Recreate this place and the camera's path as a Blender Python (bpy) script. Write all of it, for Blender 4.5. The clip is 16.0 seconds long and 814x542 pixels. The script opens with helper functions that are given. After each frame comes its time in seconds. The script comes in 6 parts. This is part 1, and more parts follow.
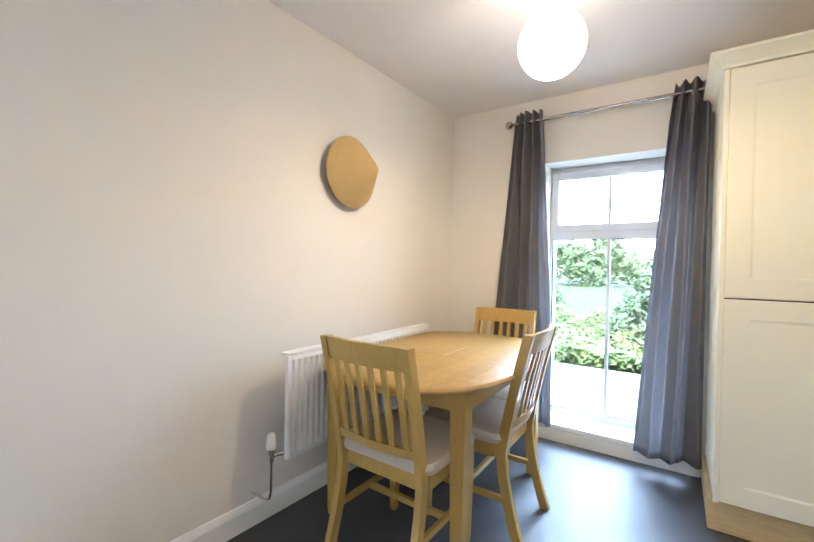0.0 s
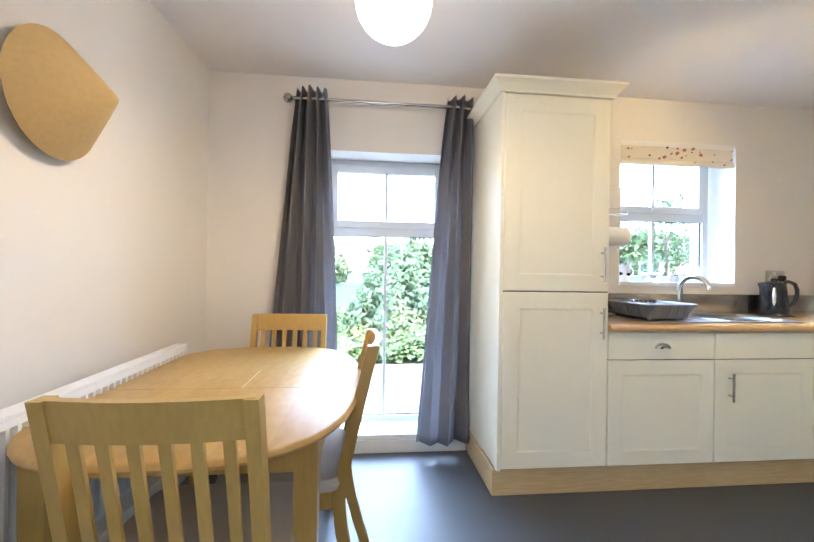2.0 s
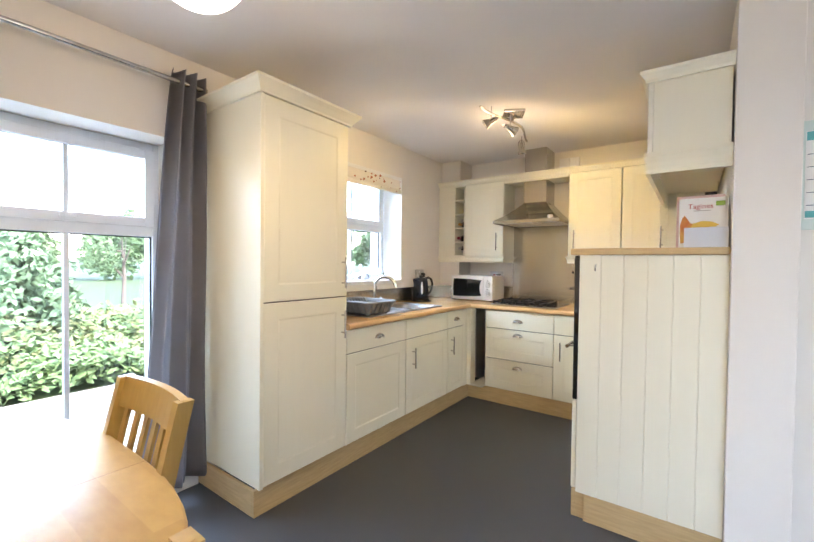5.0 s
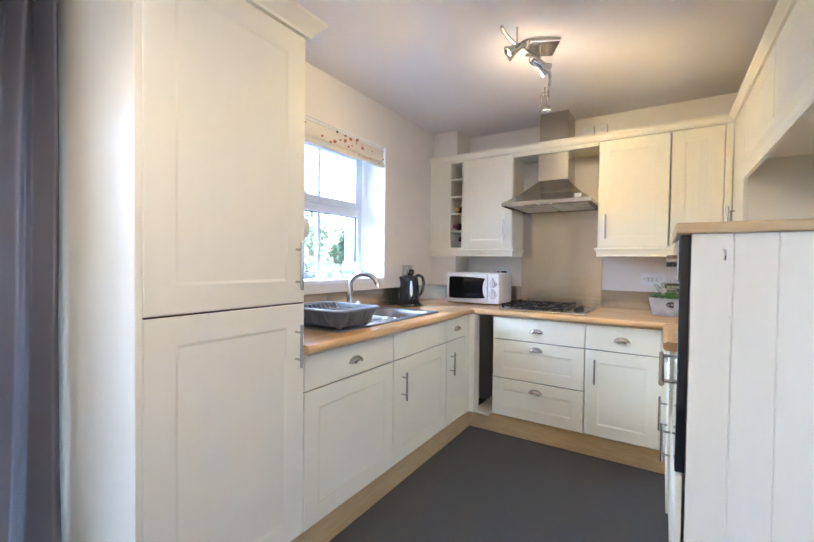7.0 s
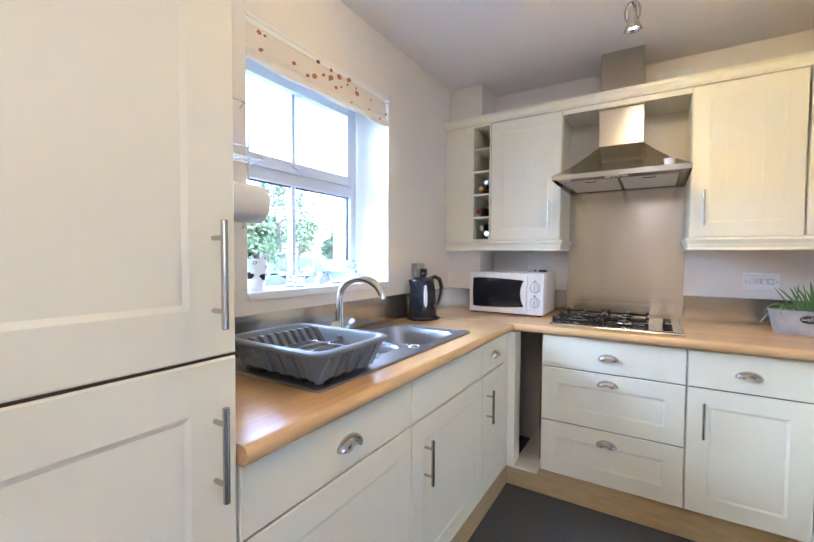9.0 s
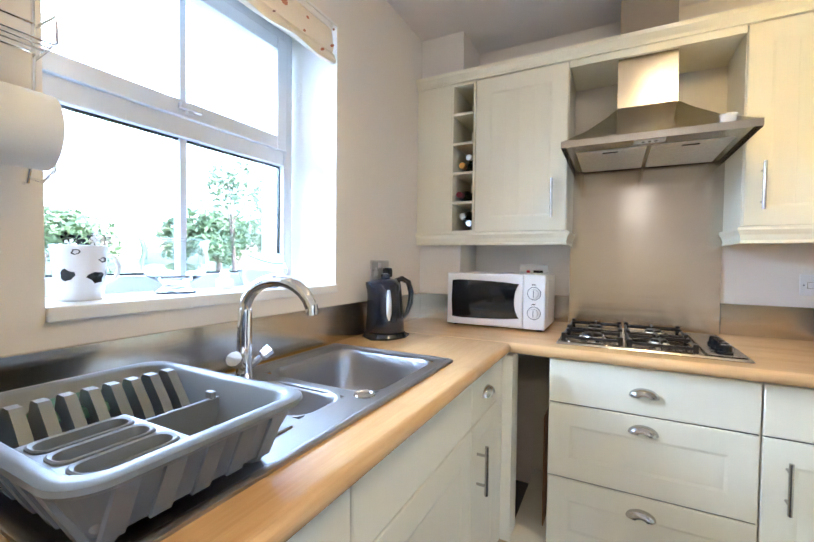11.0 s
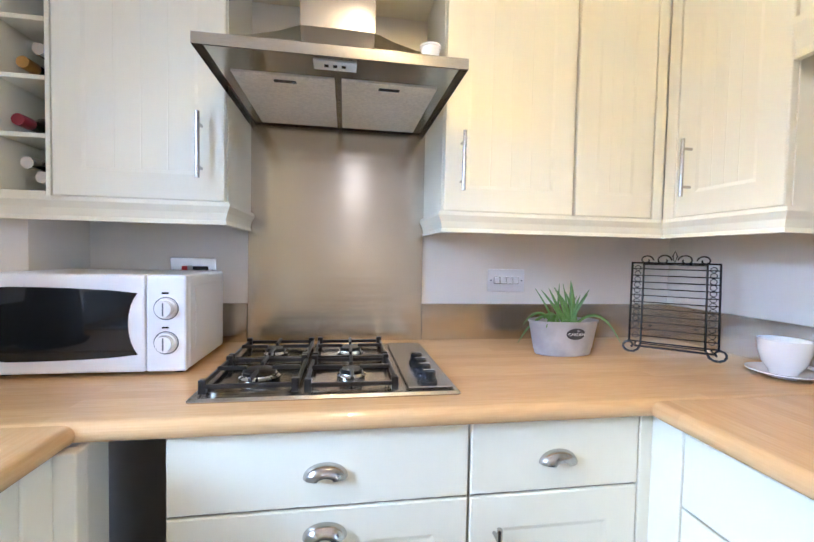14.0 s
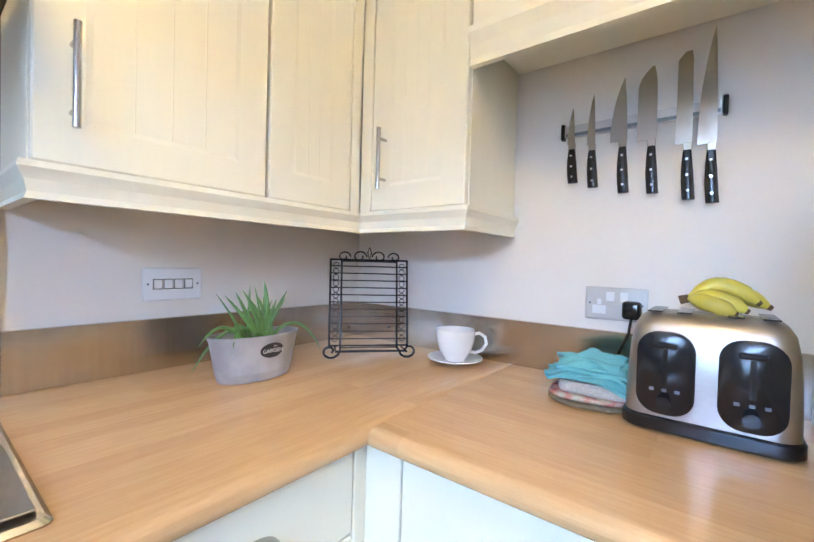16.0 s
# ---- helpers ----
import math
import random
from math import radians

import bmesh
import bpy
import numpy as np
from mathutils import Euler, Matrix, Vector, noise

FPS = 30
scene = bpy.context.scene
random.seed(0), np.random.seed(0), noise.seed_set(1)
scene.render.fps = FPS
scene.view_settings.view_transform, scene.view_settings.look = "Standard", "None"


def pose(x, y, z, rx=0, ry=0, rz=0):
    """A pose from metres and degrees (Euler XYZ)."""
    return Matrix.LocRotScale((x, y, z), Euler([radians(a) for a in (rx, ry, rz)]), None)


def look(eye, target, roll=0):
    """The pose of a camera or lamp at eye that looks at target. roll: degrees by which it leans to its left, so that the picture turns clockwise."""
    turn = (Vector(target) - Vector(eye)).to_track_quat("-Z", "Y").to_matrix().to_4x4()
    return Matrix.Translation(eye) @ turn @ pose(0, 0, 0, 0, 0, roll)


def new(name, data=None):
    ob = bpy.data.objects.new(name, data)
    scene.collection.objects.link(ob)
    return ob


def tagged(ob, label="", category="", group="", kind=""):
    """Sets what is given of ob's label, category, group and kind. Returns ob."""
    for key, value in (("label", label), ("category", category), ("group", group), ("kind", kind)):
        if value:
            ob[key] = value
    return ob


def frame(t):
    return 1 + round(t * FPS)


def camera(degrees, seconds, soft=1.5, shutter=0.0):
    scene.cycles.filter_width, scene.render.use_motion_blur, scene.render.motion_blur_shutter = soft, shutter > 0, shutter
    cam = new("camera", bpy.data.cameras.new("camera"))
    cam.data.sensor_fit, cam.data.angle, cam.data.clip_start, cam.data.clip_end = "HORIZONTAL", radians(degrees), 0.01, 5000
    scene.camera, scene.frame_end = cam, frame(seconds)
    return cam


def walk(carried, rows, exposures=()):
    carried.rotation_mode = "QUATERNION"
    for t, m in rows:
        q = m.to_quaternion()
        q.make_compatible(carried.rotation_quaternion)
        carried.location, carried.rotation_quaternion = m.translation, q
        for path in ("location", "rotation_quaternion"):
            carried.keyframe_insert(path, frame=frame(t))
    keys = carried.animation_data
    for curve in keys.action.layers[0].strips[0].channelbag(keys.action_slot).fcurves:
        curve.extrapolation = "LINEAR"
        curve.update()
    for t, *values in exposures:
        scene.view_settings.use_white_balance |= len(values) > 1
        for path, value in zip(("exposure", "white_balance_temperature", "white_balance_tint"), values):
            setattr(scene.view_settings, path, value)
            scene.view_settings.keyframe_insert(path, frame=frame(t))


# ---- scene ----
SKY, SUN, DAY, DAYW, PEND, SPOT, EXPO = 0.15, 0.6, 84, 7, 0.3, 1.0, 4.27
cam = camera(91.5, 16.0)
PATH = [
    (0, (0.12, 0.114, 1.193), (-1.003, 1.769, 1.17), 1.1),
    (0.5, (-0.006, 0.191, 1.194), (-0.764, 2.042, 1.182), 1.1),
    (1, (-0.143, 0.248, 1.202), (-0.554, 2.205, 1.193), 1.0),
    (1.5, (-0.312, 0.318, 1.199), (-0.382, 2.316, 1.194), 1.0),
    (2, (-0.405, 0.409, 1.168), (-0.202, 2.399, 1.173), 0.9),
    (2.5, (-0.499, 0.531, 1.188), (0.018, 2.463, 1.187), 0.7),
    (3, (-0.596, 0.616, 1.213), (0.225, 2.44, 1.211), 0.6),
    (3.5, (-0.738, 0.684, 1.245), (0.396, 2.332, 1.234), 0.5),
    (4, (-0.849, 0.66, 1.287), (0.524, 2.114, 1.257), 0.6),
    (4.5, (-0.906, 0.654, 1.288), (0.628, 1.937, 1.254), 0.6),
    (5, (-0.874, 0.682, 1.286), (0.746, 1.855, 1.245), 0.7),
    (7.5, (-0.01, 1.379, 1.235), (1.676, 2.455, 1.185), 0.6),
    (8, (0.17, 1.524, 1.255), (1.863, 2.588, 1.19), 0.5),
    (8.5, (0.305, 1.655, 1.258), (2.001, 2.713, 1.189), 0.4),
    (11, (0.986, 2.039, 1.221), (2.758, 2.965, 1.166), 0.7),
    (11.5, (1.118, 2.07, 1.223), (2.97, 2.823, 1.162), 0.7),
    (12, (1.28, 2.044, 1.219), (3.191, 2.631, 1.156), 0.6),
    (12.5, (1.441, 1.986, 1.214), (3.386, 2.445, 1.148), 0.7),
    (13, (1.554, 1.947, 1.209), (3.53, 2.246, 1.144), 0.8),
    (13.5, (1.644, 1.921, 1.231), (3.641, 1.986, 1.148), 0.8),
    (14, (1.728, 1.906, 1.224), (3.702, 1.595, 1.149), 1.2),
    (14.5, (1.787, 1.834, 1.215), (3.663, 1.147, 1.128), 1.2),
    (15, (1.885, 1.749, 1.204), (3.596, 0.716, 1.131), 1.7),
    (15.5, (1.947, 1.706, 1.213), (3.466, 0.407, 1.144), 1.7),
    (16, (2.022, 1.74, 1.213), (3.259, 0.168, 1.171), 1.6),
]
EXPOSURES = ((0, EXPO + 0.15, 6050, 13), (1, EXPO + 0.07, 5850, 14), (3.5, EXPO + 0.09, 5900, 15), (5, EXPO, 6400, 16), (7.5, EXPO + 0.02, 5350, 20), (8.5, EXPO + 0.02, 5350, 20), (11, EXPO + 0.09, 5650, 15), (12.5, EXPO + 0.12, 6270, 17), (14.5, EXPO + 0.28, 5050, 18), (16, EXPO + 0.16, 5250, 18))
walk(cam, [(t, look(eye, target, roll)) for t, eye, target, roll in PATH], EXPOSURES)

# ---- world, sun, large lights ----
world = bpy.data.worlds.new("sky")
scene.world = world
world.use_nodes = True
wn = world.node_tree.nodes
sky = wn.new("ShaderNodeTexSky")
sky.sky_type = "NISHITA"
sky.sun_disc = False
sky.sun_elevation = radians(48)
sky.sun_rotation = radians(160)
wn["Background"].inputs[1].default_value = SKY
world.node_tree.links.new(sky.outputs[0], wn["Background"].inputs[0])
sun = new("sun", bpy.data.lights.new("sun", "SUN"))
sun.data.energy, sun.data.angle, sun.data.color = SUN, radians(15), (1, 0.97, 0.93)

sun.matrix_basis = look((3, -8, 10), (0, 0, 0))


def lamp_light(kind, name, at, power, tint, size=0.1):
    ob = new(name, bpy.data.lights.new(name, kind))
    ob.data.energy, ob.data.color = power, tint
    if kind == "POINT":
        ob.data.shadow_soft_size = size
    ob.location = at
    return ob


# area lamp added outdoors to boost the sky's light through the north windows
sky_fill = new("sky_fill", bpy.data.lights.new("sky_fill", "AREA"))
sky_fill.data.shape, sky_fill.data.size, sky_fill.data.size_y = "RECTANGLE", 7, 2.2
sky_fill.data.energy, sky_fill.data.color = DAY, (0.62, 0.81, 1.0)
sky_fill.matrix_basis = look((0.6, 6.4, 3.5), (0.6, 3.2, 1.5))
# made-up daylight fill from the west, through an opening added for it
west_fill = new("sky_fill", bpy.data.lights.new("sky_fill", "AREA"))
west_fill.data.shape, west_fill.data.size, west_fill.data.size_y = "RECTANGLE", 5, 3
west_fill.data.energy, west_fill.data.color = DAYW, (1.0, 0.95, 0.96)
west_fill.matrix_basis = look((-5.5, -0.9, 3.4), (-1.5, -0.7, 1.0))
lamp_light("POINT", "pendant_bulb", (-0.325, 1.80, 2.10), PEND, (1.0, 0.72, 0.45), 0.14)
# rear lamp is an added warm fill for the west wall, without a fitting
lamp_light("POINT", "rear_fill", (0.35, -0.9, 2.12), 0.45, (1.0, 0.80, 0.56), 0.14)
glow = lamp_light("SPOT", "pendant_glow", (-0.325, 1.80, 2.12), 2.1, (1.0, 0.76, 0.46))
glow.data.spot_size, glow.data.spot_blend, glow.data.shadow_soft_size = radians(178), 0.6, 0.13


# ---- materials ----
def material(name, colour, rough=0.5, metal=0.0, grain=0.0, scale=40.0, bump=0.0, bump_scale=200.0, stretch=(1, 1, 1),
             second=None, coat=0.0, patches=0.04, aniso=0.0, object_space=True):
    """Noise-varied surface: broad patches, a finer grain, and a fine relief."""
    m = bpy.data.materials.new(name)
    m.use_nodes = True
    nt = m.node_tree
    b = nt.nodes["Principled BSDF"]
    b.inputs["Roughness"].default_value = rough
    b.inputs["Metallic"].default_value = metal
    b.inputs["Coat Weight"].default_value = coat
    b.inputs["Anisotropic"].default_value = aniso
    tc = nt.nodes.new("ShaderNodeTexCoord")
    mp = nt.nodes.new("ShaderNodeMapping")
    mp.inputs["Scale"].default_value = stretch
    nt.links.new(tc.outputs["Object"], mp.inputs[0])
    broad = nt.nodes.new("ShaderNodeTexNoise")
    broad.inputs["Scale"].default_value = 2.3
    fine = nt.nodes.new("ShaderNodeTexNoise")
    fine.inputs["Scale"].default_value, fine.inputs["Detail"].default_value = scale, 6
    nt.links.new(tc.outputs["Object"], broad.inputs[0])
    nt.links.new(mp.outputs[0], fine.inputs[0])
    dark = second or tuple(c * (1 - max(grain, 0.006)) for c in colour)
    mix = nt.nodes.new("ShaderNodeMix")
    mix.data_type = "RGBA"
    mix.inputs[6].default_value, mix.inputs[7].default_value = (*colour, 1), (*dark, 1)
    ramp = nt.nodes.new("ShaderNodeMapRange")
    ramp.inputs[1].default_value, ramp.inputs[2].default_value = 0.35, 0.65
    nt.links.new(fine.outputs[0], ramp.inputs[0])
    nt.links.new(ramp.outputs[0], mix.inputs[0])
    tone = nt.nodes.new("ShaderNodeMapRange")
    tone.inputs[1].default_value, tone.inputs[2].default_value = 0.3, 0.7
    tone.inputs[3].default_value, tone.inputs[4].default_value = 1 - patches, 1 + patches
    nt.links.new(broad.outputs[0], tone.inputs[0])
    hsv = nt.nodes.new("ShaderNodeHueSaturation")
    nt.links.new(mix.outputs[2], hsv.inputs["Color"])
    nt.links.new(tone.outputs[0], hsv.inputs["Value"])
    nt.links.new(hsv.outputs[0], b.inputs["Base Color"])
    rr = nt.nodes.new("ShaderNodeMapRange")
    low, high = max(rough - 0.06, 0.02), min(rough + 0.06, 1)
    if low < 0.28 < high:
        low, high = (0.285, high + 0.03) if rough >= 0.28 else (low, 0.265)
    rr.inputs[3].default_value, rr.inputs[4].default_value = low, high
    nt.links.new(broad.outputs[0], rr.inputs[0])
    nt.links.new(rr.outputs[0], b.inputs["Roughness"])
    if bump:
        relief = nt.nodes.new("ShaderNodeTexNoise")
        relief.inputs["Scale"].default_value = bump_scale
        nt.links.new(mp.outputs[0], relief.inputs[0])
        bp = nt.nodes.new("ShaderNodeBump")
        bp.inputs["Strength"].default_value, bp.inputs["Distance"].default_value = bump, 0.002
        nt.links.new(relief.outputs[0], bp.inputs["Height"])
        nt.links.new(bp.outputs[0], b.inputs["Normal"])
    return m


def glowing(name, colour, strength):
    m = bpy.data.materials.new(name)
    m.use_nodes = True
    b = m.node_tree.nodes["Principled BSDF"]
    b.inputs["Base Color"].default_value = (*colour, 1)
    b.inputs["Emission Color"].default_value = (*colour, 1)
    b.inputs["Emission Strength"].default_value = strength
    return m


def glassy(name, colour=(1, 1, 1), rough=0.0, ior=1.45):
    m = bpy.data.materials.new(name)
    m.use_nodes = True
    b = m.node_tree.nodes["Principled BSDF"]
    b.inputs["Base Color"].default_value = (*colour, 1)
    b.inputs["Transmission Weight"].default_value = 1
    b.inputs["Roughness"].default_value, b.inputs["IOR"].default_value = rough, ior
    return m


def wood(name, light, dark, along=(1, 12, 12), rough=0.35, blocks=None, coat=0.1):
    """Straight-grained wood; blocks: lamella length and width, for butcher-block boards."""
    m = material(name, light, rough, grain=0.2, scale=9, second=dark, stretch=along, bump=0.05, bump_scale=60, coat=coat, patches=0.05)
    if blocks:
        nt = m.node_tree
        b = nt.nodes["Principled BSDF"]
        tc = nt.nodes["Texture Coordinate"]
        mp = nt.nodes.new("ShaderNodeMapping")
        if along[1] < along[0]:
            mp.inputs["Rotation"].default_value = (0, 0, radians(90))
        brick = nt.nodes.new("ShaderNodeTexBrick")
        brick.inputs["Scale"].default_value = 1
        brick.inputs["Brick Width"].default_value, brick.inputs["Row Height"].default_value = blocks
        brick.inputs["Mortar Size"].default_value = 0.0
        brick.inputs["Color1"].default_value, brick.inputs["Color2"].default_value = (0.86, 0.83, 0.80, 1), (1.0, 1.0, 1.0, 1)
        nt.links.new(tc.outputs["Object"], mp.inputs[0])
        nt.links.new(mp.outputs[0], brick.inputs[0])
        mul = nt.nodes.new("ShaderNodeMix")
        mul.data_type, mul.blend_type = "RGBA", "MULTIPLY"
        mul.inputs[0].default_value = 0.8
        nt.links.new(nt.nodes["Hue/Saturation/Value"].outputs[0], mul.inputs[6])
        nt.links.new(brick.outputs[0], mul.inputs[7])
        nt.links.new(mul.outputs[2], b.inputs["Base Color"])
    return m


PAINT = material("wall_paint", (0.78, 0.74, 0.675), 0.75, bump=0.12, bump_scale=350, patches=0.02)
CEIL = material("ceiling_paint", (0.80, 0.77, 0.75), 0.9, bump=0.1, bump_scale=300, patches=0.015)
VINYL = material("floor_vinyl", (0.075, 0.082, 0.096), 0.46, grain=0.25, scale=220, bump=0.25, bump_scale=500, patches=0.08)
CREAM = material("cream_foil", (0.83, 0.79, 0.63), 0.33, grain=0.01, bump=0.015, bump_scale=120, stretch=(1, 1, 0.1), patches=0.007)
INNER = material("carcass_board", (0.76, 0.73, 0.62), 0.5)
WHITE = material("white_paint", (0.82, 0.82, 0.80), 0.35, patches=0.015)
UPVC = material("white_upvc", (0.60, 0.63, 0.68), 0.25, patches=0.01)
PLINTH = wood("plinth_wood", (0.60, 0.43, 0.21), (0.52, 0.36, 0.17), (1, 1, 10), 0.4)
OAK = wood("rubberwood", (0.50, 0.325, 0.085), (0.46, 0.295, 0.075), (10, 10, 1), 0.34, coat=0.1)
OAKTOP = wood("tabletop_wood", (0.54, 0.35, 0.115), (0.48, 0.305, 0.095), (4, 1.6, 4), 0.46, (0.9, 0.09), coat=0.0)
TOPX = wood("worktop_laminate", (0.70, 0.455, 0.215), (0.65, 0.405, 0.18), (1.2, 14, 14), 0.23, (0.7, 0.045))
TOPY = wood("worktop_laminate_turned", (0.70, 0.455, 0.215), (0.65, 0.405, 0.18), (14, 1.2, 14), 0.23, (0.7, 0.045))
STEEL = material("brushed_steel", (0.52, 0.485, 0.42), 0.26, 1.0, grain=0.12, scale=90, stretch=(1, 1, 14), bump=0.04, aniso=0.4, patches=0.05)
STEELX = material("brushed_steel_across", (0.62, 0.57, 0.49), 0.24, 1.0, grain=0.10, scale=12, stretch=(8, 8, 0.3), bump=0.35, bump_scale=0.8, aniso=0.85, patches=0.06)
STEELX.node_tree.nodes["Principled BSDF"].inputs["Anisotropic Rotation"].default_value = 0.0
STEELV = material("brushed_steel_sheet", (0.62, 0.575, 0.50), 0.25, 1.0, grain=0.07, scale=30, stretch=(0.4, 0.4, 30), bump=0.45, bump_scale=0.8, aniso=0.8, patches=0.08)
STEELV.node_tree.nodes["Principled BSDF"].inputs["Anisotropic Rotation"].default_value = 0.25
SINK = material("sink_steel", (0.40, 0.40, 0.415), 0.36, 1.0, grain=0.05, scale=80, stretch=(1, 12, 1), patches=0.05)
CHROME = material("chrome", (0.80, 0.80, 0.80), 0.08, 1.0, patches=0.01)
NICKEL = material("satin_nickel", (0.50, 0.48, 0.45), 0.24, 1.0, patches=0.02)
CURTAIN = material("grey_curtain", (0.28, 0.275, 0.295), 0.75, grain=0.06, scale=400, bump=0.3, bump_scale=900, patches=0.05)
CUSHION = material("cushion_fabric", (0.60, 0.53, 0.46), 0.95, grain=0.12, scale=300, bump=0.4, bump_scale=700)
BLACK = material("black_plastic", (0.008, 0.009, 0.011), 0.2, patches=0.02)
BLACKGLASS = material("black_glass", (0.01, 0.012, 0.015), 0.06, coat=0.5)
IRON = material("cast_iron", (0.010, 0.009, 0.009), 0.35, bump=0.4, bump_scale=300)
GREYPLASTIC = material("grey_plastic", (0.16, 0.18, 0.20), 0.4, bump=0.08, bump_scale=300)
WHITEPLASTIC = material("white_plastic", (0.80, 0.80, 0.80), 0.3)
CERAMIC = material("white_ceramic", (0.82, 0.82, 0.82), 0.12, coat=0.5, patches=0.01)
PLATE = material("plate_steel", (0.62, 0.60, 0.57), 0.38, 1.0, grain=0.05, patches=0.03)
TOAST = material("toaster_steel", (0.47, 0.44, 0.41), 0.36, 1.0, grain=0.10, scale=90, stretch=(1, 1, 14), patches=0.05)
# near-black brown that puts the shade of the door gaps into colour
GAP_SHADE = material("gap_shade", (0.07, 0.045, 0.03), 0.8)
STRAW = material("hat_straw", (0.56, 0.39, 0.16), 0.75, grain=0.07, scale=60, bump=0.25, bump_scale=250)
GLASS = glassy("pane_glass")
CLEAR = glassy("clear_glass", (0.95, 0.98, 1.0))
GLOBE = glowing("globe_glow", (1.0, 0.93, 0.82), 0.35)
BULB = glowing("bulb_glow", (1.0, 0.82, 0.55), 5.0)


# ---- building blocks ----
def add_box(bm, x0, x1, y0, y1, z0, z1):
    vs = [bm.verts.new((x, y, z)) for x in (x0, x1) for y in (y0, y1) for z in (z0, z1)]
    for f in ((0, 1, 3, 2), (4, 6, 7, 5), (0, 4, 5, 1), (2, 3, 7, 6), (0, 2, 6, 4), (1, 5, 7, 3)):
        bm.faces.new([vs[i] for i in f])
    return vs


def boxes(*dims, bevel=0.0, segments=2):
    bm = bmesh.new()
    for d in dims:
        add_box(bm, *d)
    if bevel:
        bmesh.ops.bevel(bm, geom=bm.edges[:], offset=bevel, segments=segments, profile=0.5, affect="EDGES", clamp_overlap=True)
    return bm


def offset_of(ob):
    v = Vector()
    while ob:
        v += ob.location
        ob = ob.parent
    return v


def part(name, bm, mat, parent=None, label="", smooth=False, m=None, kind="", category=""):
    """One mesh object from a bmesh in world places (or under m), hung on its parent."""
    if m is not None:
        bmesh.ops.transform(bm, matrix=m, verts=bm.verts[:])
    bmesh.ops.recalc_face_normals(bm, faces=bm.faces[:])
    if parent:
        bmesh.ops.translate(bm, vec=-offset_of(parent), verts=bm.verts[:])
    me = bpy.data.meshes.new(name)
    bm.to_mesh(me)
    bm.free()
    me.materials.append(mat)
    ob = new(name, me)
    if parent:
        ob.parent = parent
    if smooth:
        me.shade_smooth()
        me.set_sharp_from_angle(angle=radians(40))
    return tagged(ob, label, category, "", kind)


def thing(name, at, label, category, group=""):
    ob = new(name)
    ob.empty_display_size = 0.1
    ob.location = at
    return tagged(ob, label, category, group)


def revolve(profile, n=32, at=(0, 0, 0), squash=1.0):
    """A turned shape about z from (radius, height) pairs."""
    bm = bmesh.new()
    rings = []
    for r, z in profile:
        if r < 1e-5:
            rings.append([bm.verts.new((at[0], at[1], at[2] + z))])
        else:
            rings.append([bm.verts.new((at[0] + r * math.cos(2 * math.pi * i / n), at[1] + squash * r * math.sin(2 * math.pi * i / n), at[2] + z)) for i in range(n)])
    for a, b in zip(rings, rings[1:]):
        for i in range(n):
            j = (i + 1) % n
            loop = [a[i % len(a)], a[j % len(a)], b[j % len(b)], b[i % len(b)]]
            loop = list(dict.fromkeys(loop))
            if len(loop) > 2:
                bm.faces.new(loop)
    return bm


def tube(points, radius, n=10, bm=None, closed=False):
    """A round bar along points; radius may be a list."""
    bm = bm or bmesh.new()
    pts = [Vector(p) for p in points]
    rad = radius if isinstance(radius, (list, tuple)) else [radius] * len(pts)
    rings, side = [], None
    for i, p in enumerate(pts):
        if closed:
            d = pts[(i + 1) % len(pts)] - pts[i - 1]
        else:
            d = pts[min(i + 1, len(pts) - 1)] - pts[max(i - 1, 0)]
        d.normalize()
        if side is None:
            side = d.orthogonal().normalized()
        side = (side - d * side.dot(d)).normalized()
        up = d.cross(side)
        rings.append([bm.verts.new(p + rad[i] * (math.cos(2 * math.pi * k / n) * side + math.sin(2 * math.pi * k / n) * up)) for k in range(n)])
    pairs = list(zip(rings, rings[1:])) + ([(rings[-1], rings[0])] if closed else [])
    for a, b in pairs:
        for k in range(n):
            bm.faces.new([a[k], a[(k + 1) % n], b[(k + 1) % n], b[k]])
    if not closed:
        bm.faces.new(rings[0][::-1])
        bm.faces.new(rings[-1])
    return bm


def rounded_outline(w, h, r, n=6):
    """Corners of a rounded rectangle about the origin."""
    out = []
    for cx, cy, a0 in ((w / 2 - r, h / 2 - r, 0), (-w / 2 + r, h / 2 - r, 90), (-w / 2 + r, -h / 2 + r, 180), (w / 2 - r, -h / 2 + r, 270)):
        for i in range(n + 1):
            a = radians(a0 + 90 * i / n)
            out.append((cx + r * math.cos(a), cy + r * math.sin(a)))
    return out


def loft(loops, cap=True, bm=None):
    """Joins loops of equal length; caps the two ends."""
    bm = bm or bmesh.new()
    rings = [[bm.verts.new(p) for p in loop] for loop in loops]
    n = len(rings[0])
    for a, b in zip(rings, rings[1:]):
        for i in range(n):
            bm.faces.new([a[i], a[(i + 1) % n], b[(i + 1) % n], b[i]])
    if cap:
        bm.faces.new(rings[0][::-1])
        bm.faces.new(rings[-1])
    return bm


